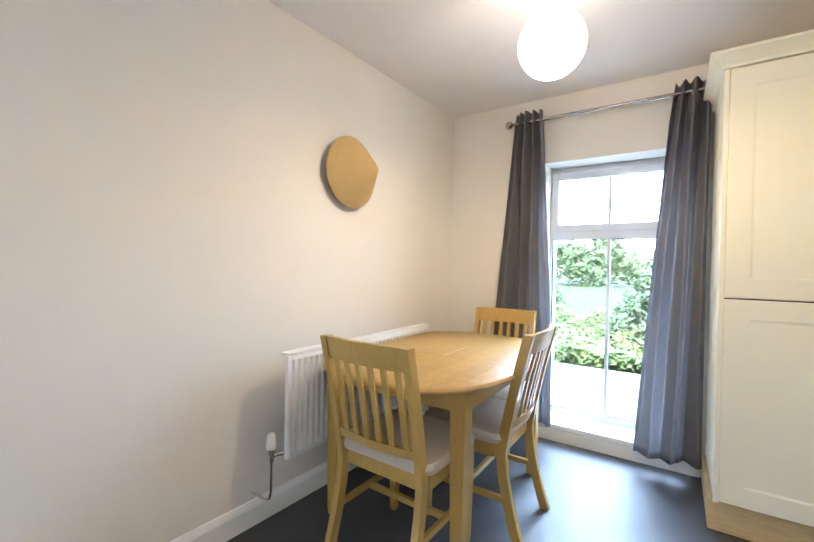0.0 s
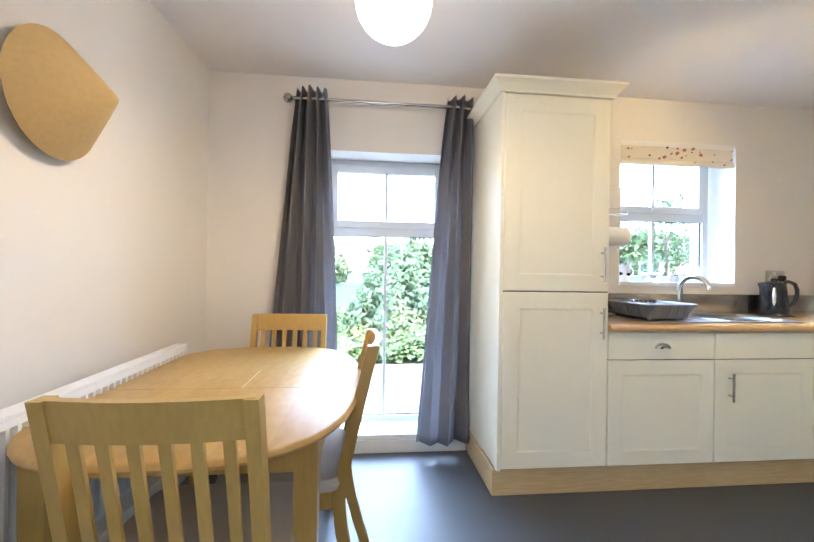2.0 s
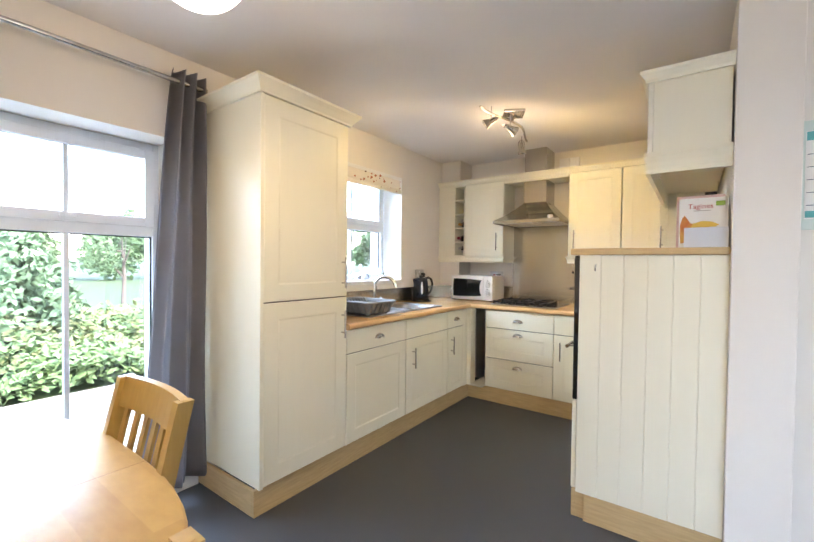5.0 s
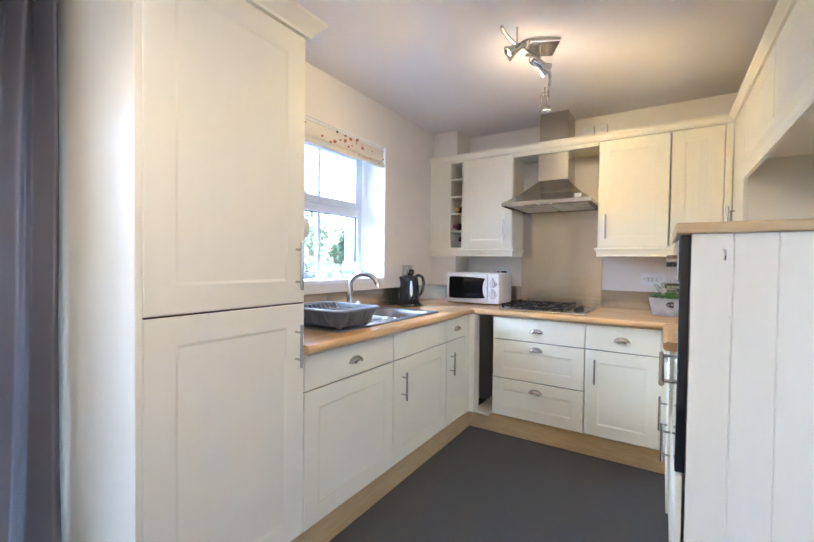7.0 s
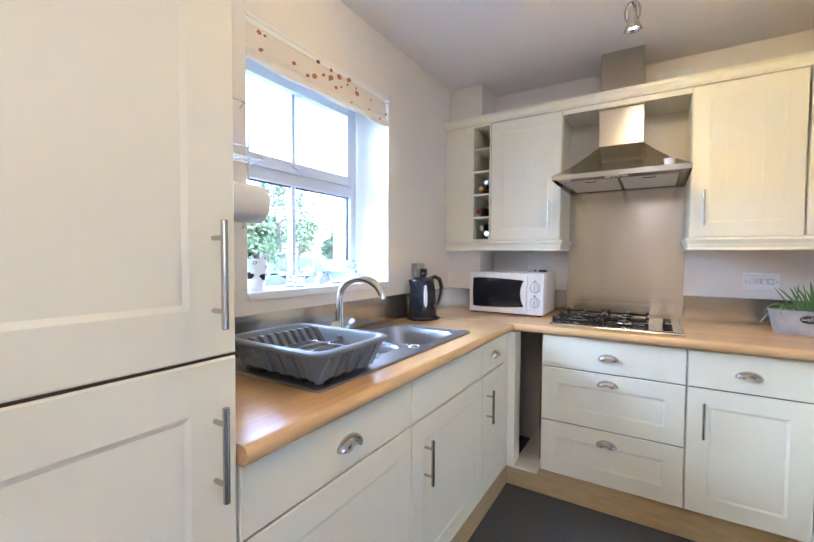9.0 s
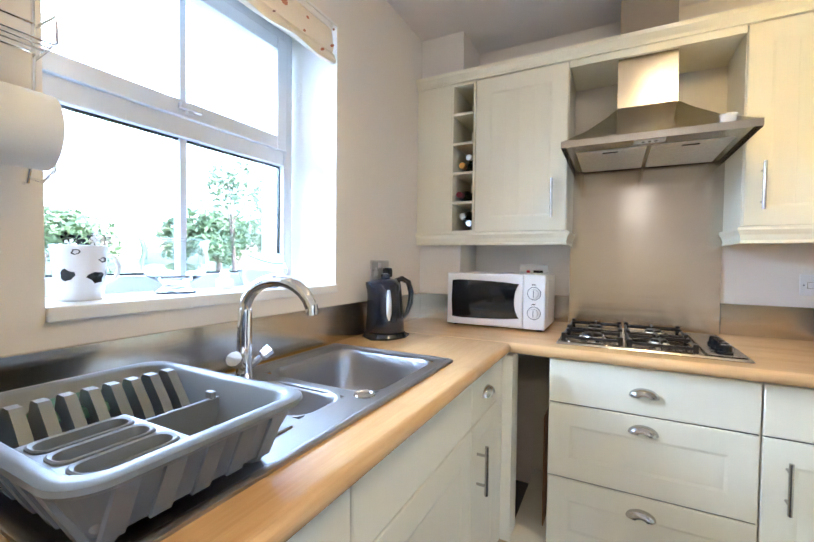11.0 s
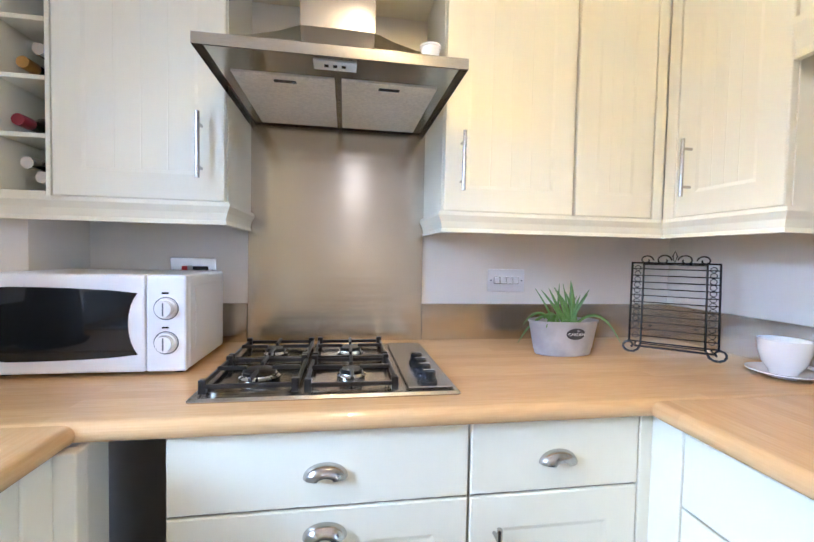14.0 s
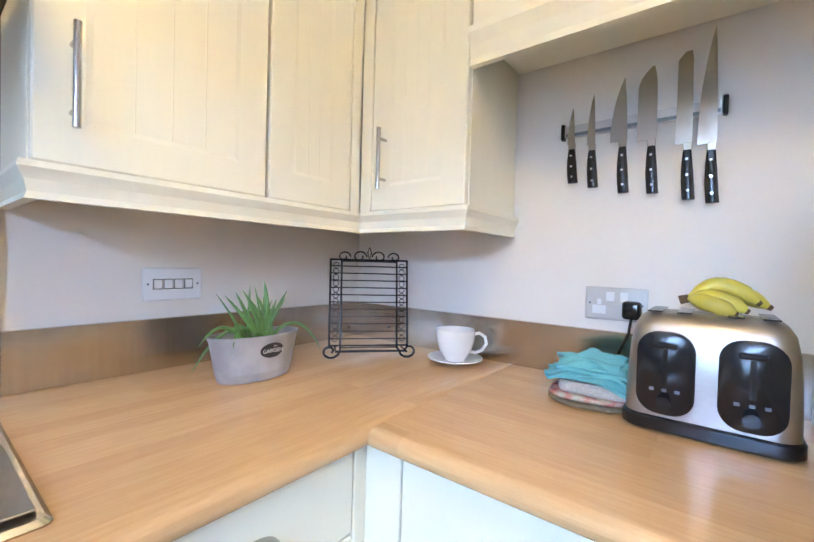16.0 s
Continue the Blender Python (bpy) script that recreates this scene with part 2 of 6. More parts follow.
def extrude_outline(points, axis, a0, a1, bm=None):
    """A prism from a 2D outline; axis names the direction it runs along."""
    def place(p, a):
        return {"x": (a, p[0], p[1]), "y": (p[0], a, p[1]), "z": (p[0], p[1], a)}[axis]
    return loft([[place(p, a0) for p in points], [place(p, a1) for p in points]], True, bm)


# faces of the three runs: u along the run, d out of the face, w up
def face_north(y):
    return Matrix(((1, 0, 0, 0), (0, -1, 0, y), (0, 0, 1, 0), (0, 0, 0, 1)))


def face_east(x):
    return Matrix(((0, -1, 0, x), (1, 0, 0, 0), (0, 0, 1, 0), (0, 0, 0, 1)))


def face_south(y):
    return Matrix(((1, 0, 0, 0), (0, 1, 0, y), (0, 0, 1, 0), (0, 0, 0, 1)))


def shaker(u0, u1, w0, w1, stile=0.075, depth=0.003, grooves=0, groove=0.0006):
    """A slab door 20 mm thick, standing behind d = 0, with a sunk middle panel."""
    bm = bmesh.new()
    def ring(i, d):
        return [bm.verts.new(p) for p in ((u0 + i, d, w0 + i), (u1 - i, d, w0 + i), (u1 - i, d, w1 - i), (u0 + i, d, w1 - i))]
    rings = [ring(0, -0.02), ring(0, -0.003), ring(0.003, 0)]
    if stile:
        rings += [ring(stile, 0), ring(stile + 0.003, -depth * 0.3), ring(stile + 0.010, -depth)]
    for a, b in zip(rings, rings[1:]):
        for i in range(4):
            bm.faces.new([a[i], a[(i + 1) % 4], b[(i + 1) % 4], b[i]])
    bm.faces.new(rings[0])
    if not grooves:
        bm.faces.new(rings[-1])
    else:
        a, b = u0 + stile + 0.010, u1 - stile - 0.010
        bottom, top = w0 + stile + 0.010, w1 - stile - 0.010
        xs = [(a, -depth)]
        for k in range(1, grooves):
            c = a + (b - a) * k / grooves
            xs += [(c - 0.002, -depth), (c, -depth - groove), (c + 0.002, -depth)]
        xs.append((b, -depth))
        low = [rings[-1][0]] + [bm.verts.new((x, d, bottom)) for x, d in xs[1:-1]] + [rings[-1][1]]
        high = [rings[-1][3]] + [bm.verts.new((x, d, top)) for x, d in xs[1:-1]] + [rings[-1][2]]
        for i in range(len(xs) - 1):
            bm.faces.new([low[i], low[i + 1], high[i + 1], high[i]])
    return bm


def bar_handle(u, w0, w1, m, parent):
    h = part("handle", tube([(u, 0.032, w0), (u, 0.032, w1)], 0.006, 12), NICKEL, parent, "brushed nickel bar handle", True, m)
    for w in (w0 + 0.03, w1 - 0.03):
        part("handle_post", tube([(u, 0.0, w), (u, 0.03, w)], 0.0045, 8), NICKEL, h, smooth=True, m=m)


def cup_handle(u, w, m, parent):
    """Half-round cup pull, open below."""
    bm = bmesh.new()
    n, k = 16, 8
    rows = []
    for i in range(n + 1):
        a = math.pi * i / n
        half = 0.046
        row = []
        for j in range(k + 1):
            b = (math.pi / 2) * j / k
            row.append(bm.verts.new((u + half * math.cos(a) * (0.35 + 0.65 * math.cos(b)) , 0.001 + 0.024 * math.sin(b), w - 0.011 + 0.030 * math.sin(a) * (0.25 + 0.75 * math.cos(b)))))
        rows.append(row)
    for a, b in zip(rows, rows[1:]):
        for j in range(k):
            bm.faces.new([a[j], a[j + 1], b[j + 1], b[j]])
    bmesh.ops.recalc_face_normals(bm, faces=bm.faces[:])
    bmesh.ops.solidify(bm, geom=bm.faces[:], thickness=0.0015)
    return part("handle", bm, NICKEL, parent, "satin nickel cup pull", True, m)


# ---- structure ----
WEST, NORTH, EAST, SOUTH, TOP = -1.395, 2.985, 3.21, 0.56, 2.40
OUT = 3.38
FX0, FX1, FZ0, FZ1 = -0.668, 0.14, 0.115, 1.94
KX0, KX1, KZ0, KZ1 = 1.33, 2.205, 1.125, 2.095


def structure(name, bm, mat, label=""):
    return part(name, bm, mat, None, label, kind="structure")


structure("floor", boxes((WEST - 0.33, EAST + 0.12, -2.12, OUT, -0.12, 0)), VINYL, "dark slate-grey vinyl floor with a soft sheen")
structure("ceiling", boxes((WEST - 0.33, EAST + 0.12, -2.12, OUT, TOP, TOP + 0.15)), CEIL, "white painted ceiling")
def west(y):
    return WEST - 0.036 * (NORTH - y)


def slant(y0, y1, z0, z1, bm):
    return extrude_outline([(west(y0), y0), (west(y1), y1), (west(y1) - 0.15, y1), (west(y0) - 0.15, y0)], "z", z0, z1, bm)


# unseen glazed opening added further back in the west wall to let daylight in
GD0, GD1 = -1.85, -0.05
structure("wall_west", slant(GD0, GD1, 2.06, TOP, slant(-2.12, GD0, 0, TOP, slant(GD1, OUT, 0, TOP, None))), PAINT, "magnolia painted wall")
gd = part("added_glazing", boxes((west(-1) - 0.09, west(-1) - 0.03, GD0, GD0 + 0.07, 0.001, 2.055), (west(-1) - 0.09, west(-1) - 0.03, GD1 - 0.07, GD1, 0.001, 2.055), (west(-1) - 0.09, west(-1) - 0.03, -0.985, -0.915, 0.075, 1.985),
                          (west(-1) - 0.09, west(-1) - 0.03, GD0 + 0.07, GD1 - 0.07, 0.001, 0.075), (west(-1) - 0.09, west(-1) - 0.03, GD0 + 0.07, GD1 - 0.07, 1.985, 2.055)), UPVC, None, "made-up white glazed opening, out of view, that lets daylight in", kind="structure")
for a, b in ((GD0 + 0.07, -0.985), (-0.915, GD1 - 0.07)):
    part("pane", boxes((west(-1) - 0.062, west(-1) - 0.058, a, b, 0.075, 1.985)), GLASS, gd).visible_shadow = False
structure("wall_north", boxes(
    (WEST, FX0, NORTH, OUT, 0, TOP), (FX0, FX1, NORTH, OUT, FZ1, TOP), (FX0, FX1, NORTH, OUT, 0, FZ0 - 0.03),
    (FX1, KX0, NORTH, OUT, 0, TOP), (KX0, KX1, NORTH, OUT, KZ1, TOP), (KX0, KX1, NORTH, OUT, 0, KZ0 - 0.03),
    (KX1, EAST + 0.12, NORTH, OUT, 0, TOP)), PAINT, "magnolia painted wall with two window openings")
structure("wall_east", boxes((EAST, EAST + 0.12, -2.12, NORTH, 0, TOP)), PAINT, "magnolia painted wall behind the hob")
structure("wall_kitchen_south", boxes((1.205, EAST, 0.36, SOUTH, 0, TOP), bevel=0.004), PAINT, "painted wall ending in a plain pier")
structure("wall_hall", boxes((1.24, 1.36, -2.0, 0.36, 0, TOP)), PAINT, "painted wall beyond the pier")
structure("wall_south", boxes((WEST - 0.17, 1.24, -2.12, -2.0, 0, TOP)), PAINT, "plain painted wall")
structure("pipe_boxing", boxes((2.945, EAST - 0.001, 2.75, NORTH - 0.001, 0, 1.355), (2.945, EAST - 0.001, 2.797, NORTH - 0.001, 1.3555, 2.11), (2.945, EAST - 0.001, 2.75, NORTH - 0.001, 2.1105, TOP - 0.001)), PAINT, "boxed-in corner, painted like the walls")


def skirting(name, axis, a0, a1, wall, sign):
    prof = [(0, 0), (0.016, 0), (0.016, 0.085), (0.012, 0.1), (0.006, 0.112), (0, 0.115)]
    pts = [(wall + sign * p, z) for p, z in prof]
    return structure(name, extrude_outline(pts, axis, a0, a1), WHITE, "white gloss skirting board")


bm = bmesh.new()
prof = [(0, 0), (0.016, 0), (0.016, 0.085), (0.012, 0.1), (0.006, 0.112), (0, 0.115)]
structure("baseboard_west", loft([[(west(y) + p, y, z) for p, z in prof] for y in (-0.04, NORTH)]), WHITE, "white gloss skirting board")
skirting("baseboard_north", "x", WEST + 0.017, FX0 - 0.02, NORTH, -1)
skirting("baseboard_north", "x", FX1 + 0.02, 0.26, NORTH, -1)
skirting("baseboard_hall", "y", -2.0, 0.36, 1.24, -1)
skirting("baseboard_pier", "y", 0.362, SOUTH, 1.205, -1)
structure("threshold_panel", boxes((FX0 - 0.02, FX1 + 0.02, NORTH - 0.02, NORTH - 0.001, 0, FZ0 - 0.032), bevel=0.003), WHITE, "white boxed panel below the low window")


def window(name, x0, x1, xm, z0, z1, y, transom, sill_label, sx0, sx1):
    w = part(name, boxes((x0, x0 + 0.045, y, y + 0.06, z0, z1), (x1 - 0.045, x1, y, y + 0.06, z0, z1),
                         (x0 + 0.045, x1 - 0.045, y, y + 0.06, z0, z0 + 0.045), (x0 + 0.045, x1 - 0.045, y, y + 0.06, z1 - 0.045, z1),
                         (x0 + 0.045, x1 - 0.045, y, y + 0.06, transom - 0.03, transom + 0.03), bevel=0.004), UPVC, None, "white plastic window frame", kind="structure")
    # the opening top light stands proud
    a, b, c, d = x0 + 0.04, x1 - 0.04, transom + 0.025, z1 - 0.04
    part("sash", boxes((a, a + 0.05, y - 0.014, y + 0.03, c, d), (b - 0.05, b, y - 0.014, y + 0.03, c, d), (a + 0.05, b - 0.05, y - 0.014, y + 0.03, c, c + 0.05),
                       (a + 0.05, b - 0.05, y - 0.014, y + 0.03, d - 0.05, d), bevel=0.004), UPVC, w, "white opening top light")
    part("glazing_bar", boxes((xm - 0.011, xm + 0.011, y + 0.012, y + 0.045, c + 0.05, d - 0.05), bevel=0.003), UPVC, w)
    part("glazing_bar", boxes((xm - 0.011, xm + 0.011, y + 0.012, y + 0.045, z0 + 0.045, transom - 0.03), bevel=0.003), UPVC, w)
    g = 0.006
    part("gasket", boxes((x0 + 0.045, x0 + 0.045 + g, y + 0.02, y + 0.03, z0 + 0.045, transom - 0.03), (x1 - 0.045 - g, x1 - 0.045, y + 0.02, y + 0.03, z0 + 0.045, transom - 0.03),
                         (x0 + 0.05, x1 - 0.05, y + 0.02, y + 0.03, z0 + 0.045, z0 + 0.045 + g), (x0 + 0.05, x1 - 0.05, y + 0.02, y + 0.03, transom - 0.03 - g, transom - 0.03)), BLACK, w, "dark rubber seal")
    for p0, p1, q0, q1 in ((x0 + 0.045, xm, z0 + 0.045, transom - 0.03), (xm, x1 - 0.045, z0 + 0.045, transom - 0.03), (a + 0.05, xm, c + 0.05, d - 0.05), (xm, b - 0.05, c + 0.05, d - 0.05)):
        p = part("pane", boxes((p0, p1, y + 0.034, y + 0.038, q0, q1)), GLASS, w)
        p.visible_shadow = False
    part("latch", boxes((xm - 0.035, xm + 0.035, y - 0.03, y - 0.015, transom + 0.045, transom + 0.062), (xm - 0.012, xm + 0.012, y - 0.026, y - 0.012, transom + 0.035, transom + 0.07), bevel=0.003), UPVC, w, "white window latch")
    part("window_sill", boxes((sx0, sx1, NORTH - 0.012, y, z0 - 0.03, z0), bevel=0.004), WHITE, w, sill_label)
    return w


window("window_1", -0.70, 0.155, -0.273, FZ0, FZ1, 3.19, 1.445, "white low sill board", FX0, FX1)
window("window_2", 1.30, 2.185, 1.7425, KZ0, KZ1, 3.19, 1.61, "white sill board above the sink", KX0, KX1)

# ---- outside ----
GRASS = material("lawn", (0.06, 0.095, 0.02), 0.9, grain=0.4, scale=30, patches=0.25)
PAVE = material("patio", (0.30, 0.26, 0.22), 0.85, grain=0.15, scale=60, patches=0.08)
structure("ground", boxes((-300, 300, -300, 600, -0.3, -0.14)), GRASS, "mown lawn behind the house")


# ---- fitted units ----
FN, FE, FS = 2.41, 2.55, 1.185
MN, ME, MS = face_north(FN), face_east(FE), face_south(FS)


def carcass(parent, dims, mat=CREAM):
    return part("carcass", boxes(dims, bevel=0.001, segments=1), mat, parent)


def rail(prof, axis, a0, a1, bm=None):
    return extrude_outline(prof, axis, a0, a1, bm)


# tall fridge housing
TX0, TX1 = 0.284, 0.887
tall = thing("fridge_housing", (0.585, 2.7, 0), "cream tall fridge housing with two shaker doors beside the curtain", "cabinet")
carcass(tall, (TX0, TX1, FN + 0.021, NORTH, 0.14, 2.115))
part("side_panel", boxes((TX0 - 0.002, TX0 + 0.018, FN, FN + 0.02, 0.14, 2.115), bevel=0.002), CREAM, tall)
bm = bmesh.new()
prof = [(0, 0), (0.012, 0), (0.015, 0.010), (0.036, 0.036), (0.052, 0.052), (0.055, 0.054), (0.055, 0.067), (0, 0.067)]
loops = []
for o, h in prof:
    loops.append([(TX0 - 0.002 - o, NORTH - 0.001, 2.112 + h), (TX0 - 0.002 - o, FN - 0.002 - o, 2.112 + h), (TX1 + 0.002 + o, FN - 0.002 - o, 2.112 + h), (TX1 + 0.002 + o, NORTH - 0.001, 2.112 + h)])
part("cornice", loft(loops), CREAM, tall, "cream flared cornice")
for w0, w1, h0, h1 in ((1.079, 2.11, 1.13, 1.315), (0.148, 1.073, 0.83, 0.995)):
    d = part("door", shaker(TX0 + 0.019, TX1 - 0.003, w0, w1, 0.085), CREAM, tall, m=face_north(FN))
    bar_handle(TX1 - 0.045, h0, h1, MN, d)
# painted shade behind the gap; the carcass there is cream
part("shade_strip", boxes((TX0 + 0.021, TX1 - 0.004, FN + 0.006, FN + 0.0205, 1.060, 1.092)), GAP_SHADE, tall, "dark strip standing in for shade between the doors")
for dims in (((TX0 - 0.018, TX0, FN + 0.04, NORTH, 0.001, 0.135), (TX0 - 0.018, 2.60, FN + 0.022, FN + 0.04, 0.001, 0.138)), ((2.575, 2.593, 1.17, FN + 0.022, 0.001, 0.138),),
             ((1.262, 2.575, 1.152, 1.17, 0.001, 0.138), (1.262, 1.28, 1.09, 1.152, 0.001, 0.138)), ((1.244, 1.262, SOUTH + 0.002, 1.108, 0.001, 0.138),)):
    structure("plinth", boxes(*dims, bevel=0.002), PLINTH, "beech-coloured plinth board under the units")


def base_unit(name, run, u0, u1, fronts, label, group="fitted base units", depth=0.56, high=0.862):
    """fronts: (w0, w1, stile, handle) with handle None, ("cup", w) or ("bar", u, w0, w1)."""
    m = {"n": MN, "e": ME, "s": MS}[run]
    mid = m @ Vector(((u0 + u1) / 2, -0.3, 0))
    t = thing(name, (mid.x, mid.y, 0), label, "kitchen unit", group)
    part("carcass", boxes((u0, u1, -depth, -0.022, 0.14, high)), CREAM, t, m=m)
    for w0, w1, stile, handle in fronts:
        piece = "drawer_front" if handle and handle[0] == "cup" else ("door" if handle else "front_panel")
        d = part(piece, shaker(u0 + 0.002, u1 - 0.002, w0, w1, stile), CREAM, t, m=m)
        if handle and handle[0] == "cup":
            cup_handle((u0 + u1) / 2, handle[1], m, d)
        elif handle:
            bar_handle(handle[1], handle[2], handle[3], m, d)
    # dark strips painted as the shade in the gaps between fronts
    cuts = [(u0 + 0.004, u1 - 0.004, -0.0215, -0.009, lo[0] - 0.010, lo[0] + 0.006) for lo in fronts[:-1]]
    if cuts:
        part("shade_strip", boxes(*cuts), GAP_SHADE, t, "dark strip standing in for shade between the fronts", m=m)
    return t


base_unit("base_unit", "n", 0.889, 1.511, ((0.715, 0.860, 0, ("cup", 0.787)), (0.146, 0.710, 0.075, None)), "cream dishwasher-front unit with a drawer line and a cup handle")
base_unit("base_unit", "n", 1.513, 2.128, ((0.715, 0.860, 0, None), (0.146, 0.710, 0.075, ("bar", 1.597, 0.485, 0.64))), "cream sink unit with a plain top panel and one door", high=0.72)
base_unit("base_unit", "n", 2.130, 2.432, ((0.715, 0.860, 0, ("cup", 0.787)), (0.146, 0.710, 0.06, ("bar", 2.19, 0.485, 0.64))), "narrow cream corner unit with one drawer and one door")
base_unit("base_unit", "e", 1.629, 2.248, ((0.699, 0.860, 0, ("cup", 0.775)), (0.420, 0.694, 0.075, ("cup", 0.648)), (0.146, 0.415, 0.075, ("cup", 0.355))), "cream unit of three drawers below the hob")
base_unit("base_unit", "e", 1.213, 1.627, ((0.699, 0.860, 0, ("cup", 0.775)), (0.146, 0.694, 0.075, ("bar", 1.567, 0.485, 0.64))), "cream unit with one drawer over one door")
base_unit("base_unit", "s", 1.86, 2.46, ((0.699, 0.860, 0, ("cup", 0.775)), (0.146, 0.694, 0.075, ("bar", 1.93, 0.485, 0.64))), "cream unit with one drawer over one door below the toaster")
structure("corner_post", boxes((2.434, 2.53, FN + 0.001, FN + 0.03, 0.14, 0.862), (2.500, 2.53, 2.372, FN + 0.001, 0.14, 0.862), (2.53, 2.60, 2.372, 2.39, 0.14, 0.862), bevel=0.003), CREAM, "cream corner filler post")
structure("corner_post", boxes((2.462, 2.549, FS - 0.022, FS - 0.002, 0.14, 0.862), (2.5495, 2.57, FS - 0.022, 1.2125, 0.14, 0.862), bevel=0.003), CREAM, "cream corner filler post")
structure("corner_void", boxes((2.50, 3.15, 2.252, 2.38, 0.139, 0.15), (3.10, 3.15, 2.25, 2.39, 0.15, 0.86)), INNER, "board inside the open corner gap")
part("baking_tray", boxes((2.64, 3.05, 2.270, 2.275, 0.152, 0.60), bevel=0.002), material("tray_wood", (0.30, 0.16, 0.07), 0.5), None, "brown board standing on edge in the gap", category="tray")

# worktops, with round front edges
def nosed(axis, a0, a1, front, back, z0=0.865, z1=0.905):
    """Cross-section of a worktop with a rounded nose at front."""
    s = 1 if back > front else -1
    r = (z1 - z0) / 2
    pts = [(back, z0), (back, z1)]
    pts += [(front + s * r * (1 - math.sin(radians(a))), z0 + r + r * math.cos(radians(a))) for a in range(0, 181, 15)]
    return extrude_outline(pts, axis, a0, a1)


def with_hole(ob, cuts):
    cutter = part("cutter", boxes(*cuts), WHITE)
    mod = ob.modifiers.new("hole", "BOOLEAN")
    mod.object, mod.solver = cutter, "EXACT"
    dg = bpy.context.evaluated_depsgraph_get()
    me = bpy.data.meshes.new_from_object(ob.evaluated_get(dg))
    ob.modifiers.clear()
    ob.data = me
    bpy.data.objects.remove(cutter)


wn_ = structure("worktop_north", nosed("x", 0.889, 2.52, 2.385, NORTH - 0.001), TOPX, "beech-block laminate worktop round the sink")
with_hole(wn_, [(1.545, 2.125, 2.50, 2.90, 0.8, 1.0)])
structure("worktop_east", nosed("y", SOUTH + 0.001, NORTH - 0.001, 2.52, EAST - 0.001), TOPY, "beech-block laminate worktop round the hob")
structure("worktop_south", nosed("x", 1.86, 2.52, 1.210, SOUTH + 0.001), TOPX, "beech-block laminate worktop below the knives")
for d in ((0.889, 2.94, NORTH - 0.014, NORTH - 0.001, 0.906, 1.045), (2.931, 2.944, 2.75, NORTH - 0.0145, 0.906, 1.045), (2.9445, 3.2, 2.737, 2.749, 0.906, 1.045),
          (EAST - 0.013, EAST - 0.001, 2.245, 2.7365, 0.906, 1.045), (EAST - 0.013, EAST - 0.001, SOUTH + 0.0135, 1.615, 0.906, 1.045), (1.86, EAST - 0.001, SOUTH + 0.001, SOUTH + 0.013, 0.906, 1.045)):
    structure("upstand", boxes(d, bevel=0.0015), STEELX, "brushed steel upstand strip")
part("splashback", boxes((EAST - 0.012, EAST - 0.001, 1.616, 2.244, 0.906, 1.72), bevel=0.0015), STEELV, None, "brushed steel splashback behind the hob", category="splashback")

# ---- wall units, east and south ----
WE = 2.90
MWE = face_east(WE)
WS = 0.868
MWS = face_south(WS)
WZ0, WZ1 = 1.362, 2.115


def wall_unit(name, m, u0, u1, w0, w1, doors, label, depth=0.30):
    mid = m @ Vector(((u0 + u1) / 2, -0.15, 0))
    t = thing(name, (mid.x, mid.y, w0), label, "wall cabinet", "fitted wall units")
    part("carcass", boxes((u0, u1, -depth, -0.022, w0, w1)), CREAM, t, m=m)
    for a, b, handle in doors:
        d = part("door", shaker(a + 0.002, b - 0.002, w0 + 0.002, w1 - 0.002, 0.07, 0.0018, grooves=4 if b - a > 0.3 else 3), CREAM, t, m=m)
        if handle is not None:
            bar_handle(handle, w0 + 0.06, w0 + 0.235, m, d)
    return t


wall_unit("wall_unit", MWE, 2.235, 2.665, WZ0, WZ1, ((2.235, 2.665, 2.298),), "cream wall cabinet beside the wine rack")
wall_unit("wall_unit", MWE, 1.19, 1.616, WZ0, WZ1, ((1.19, 1.616, 1.562),), "cream wall cabinet with one grooved door")
wall_unit("wall_unit", MWE, 0.91, 1.186, WZ0, WZ1, ((0.91, 1.186, None),), "narrow cream wall cabinet in the corner")
wall_unit("wall_unit", MWS, 2.53, 2.855, WZ0, WZ1, ((2.53, 2.855, 2.80),), "cream wall cabinet with one door beside the knives")
structure("wall_filler", boxes((WE, WE + 0.02, 2.793, NORTH - 0.001, WZ0, WZ1), (WE - 0.0, WE + 0.02, 0.872, 0.908, WZ0, WZ1), (2.857, WE, WS - 0.02, WS, WZ0, WZ1), bevel=0.002), CREAM, "cream filler strip")
structure("hood_canopy_board", boxes((WE, WE + 0.02, 1.618, 2.233, 2.085, WZ1), (WE + 0.02, EAST - 0.001, 1.618, 2.233, 2.095, WZ1), bevel=0.002), CREAM, "cream bridging board over the hood")

rack = thing("wine_rack", (3.05, 2.729, WZ0), "cream built-in wine rack of five open cells holding a few bottles", "wine rack")
part("frame", boxes((WE, 3.19, 2.666, 2.676, WZ0, WZ1), (WE, 3.19, 2.783, 2.792, WZ0, WZ1), (3.19, 3.20, 2.676, 2.783, WZ0, WZ1)), CREAM, rack)
for z in np.linspace(WZ0, WZ1 - 0.012, 6):
    part("shelf", boxes((WE, 3.19, 2.677, 2.782, z, z + 0.012), bevel=0.001), CREAM, rack)


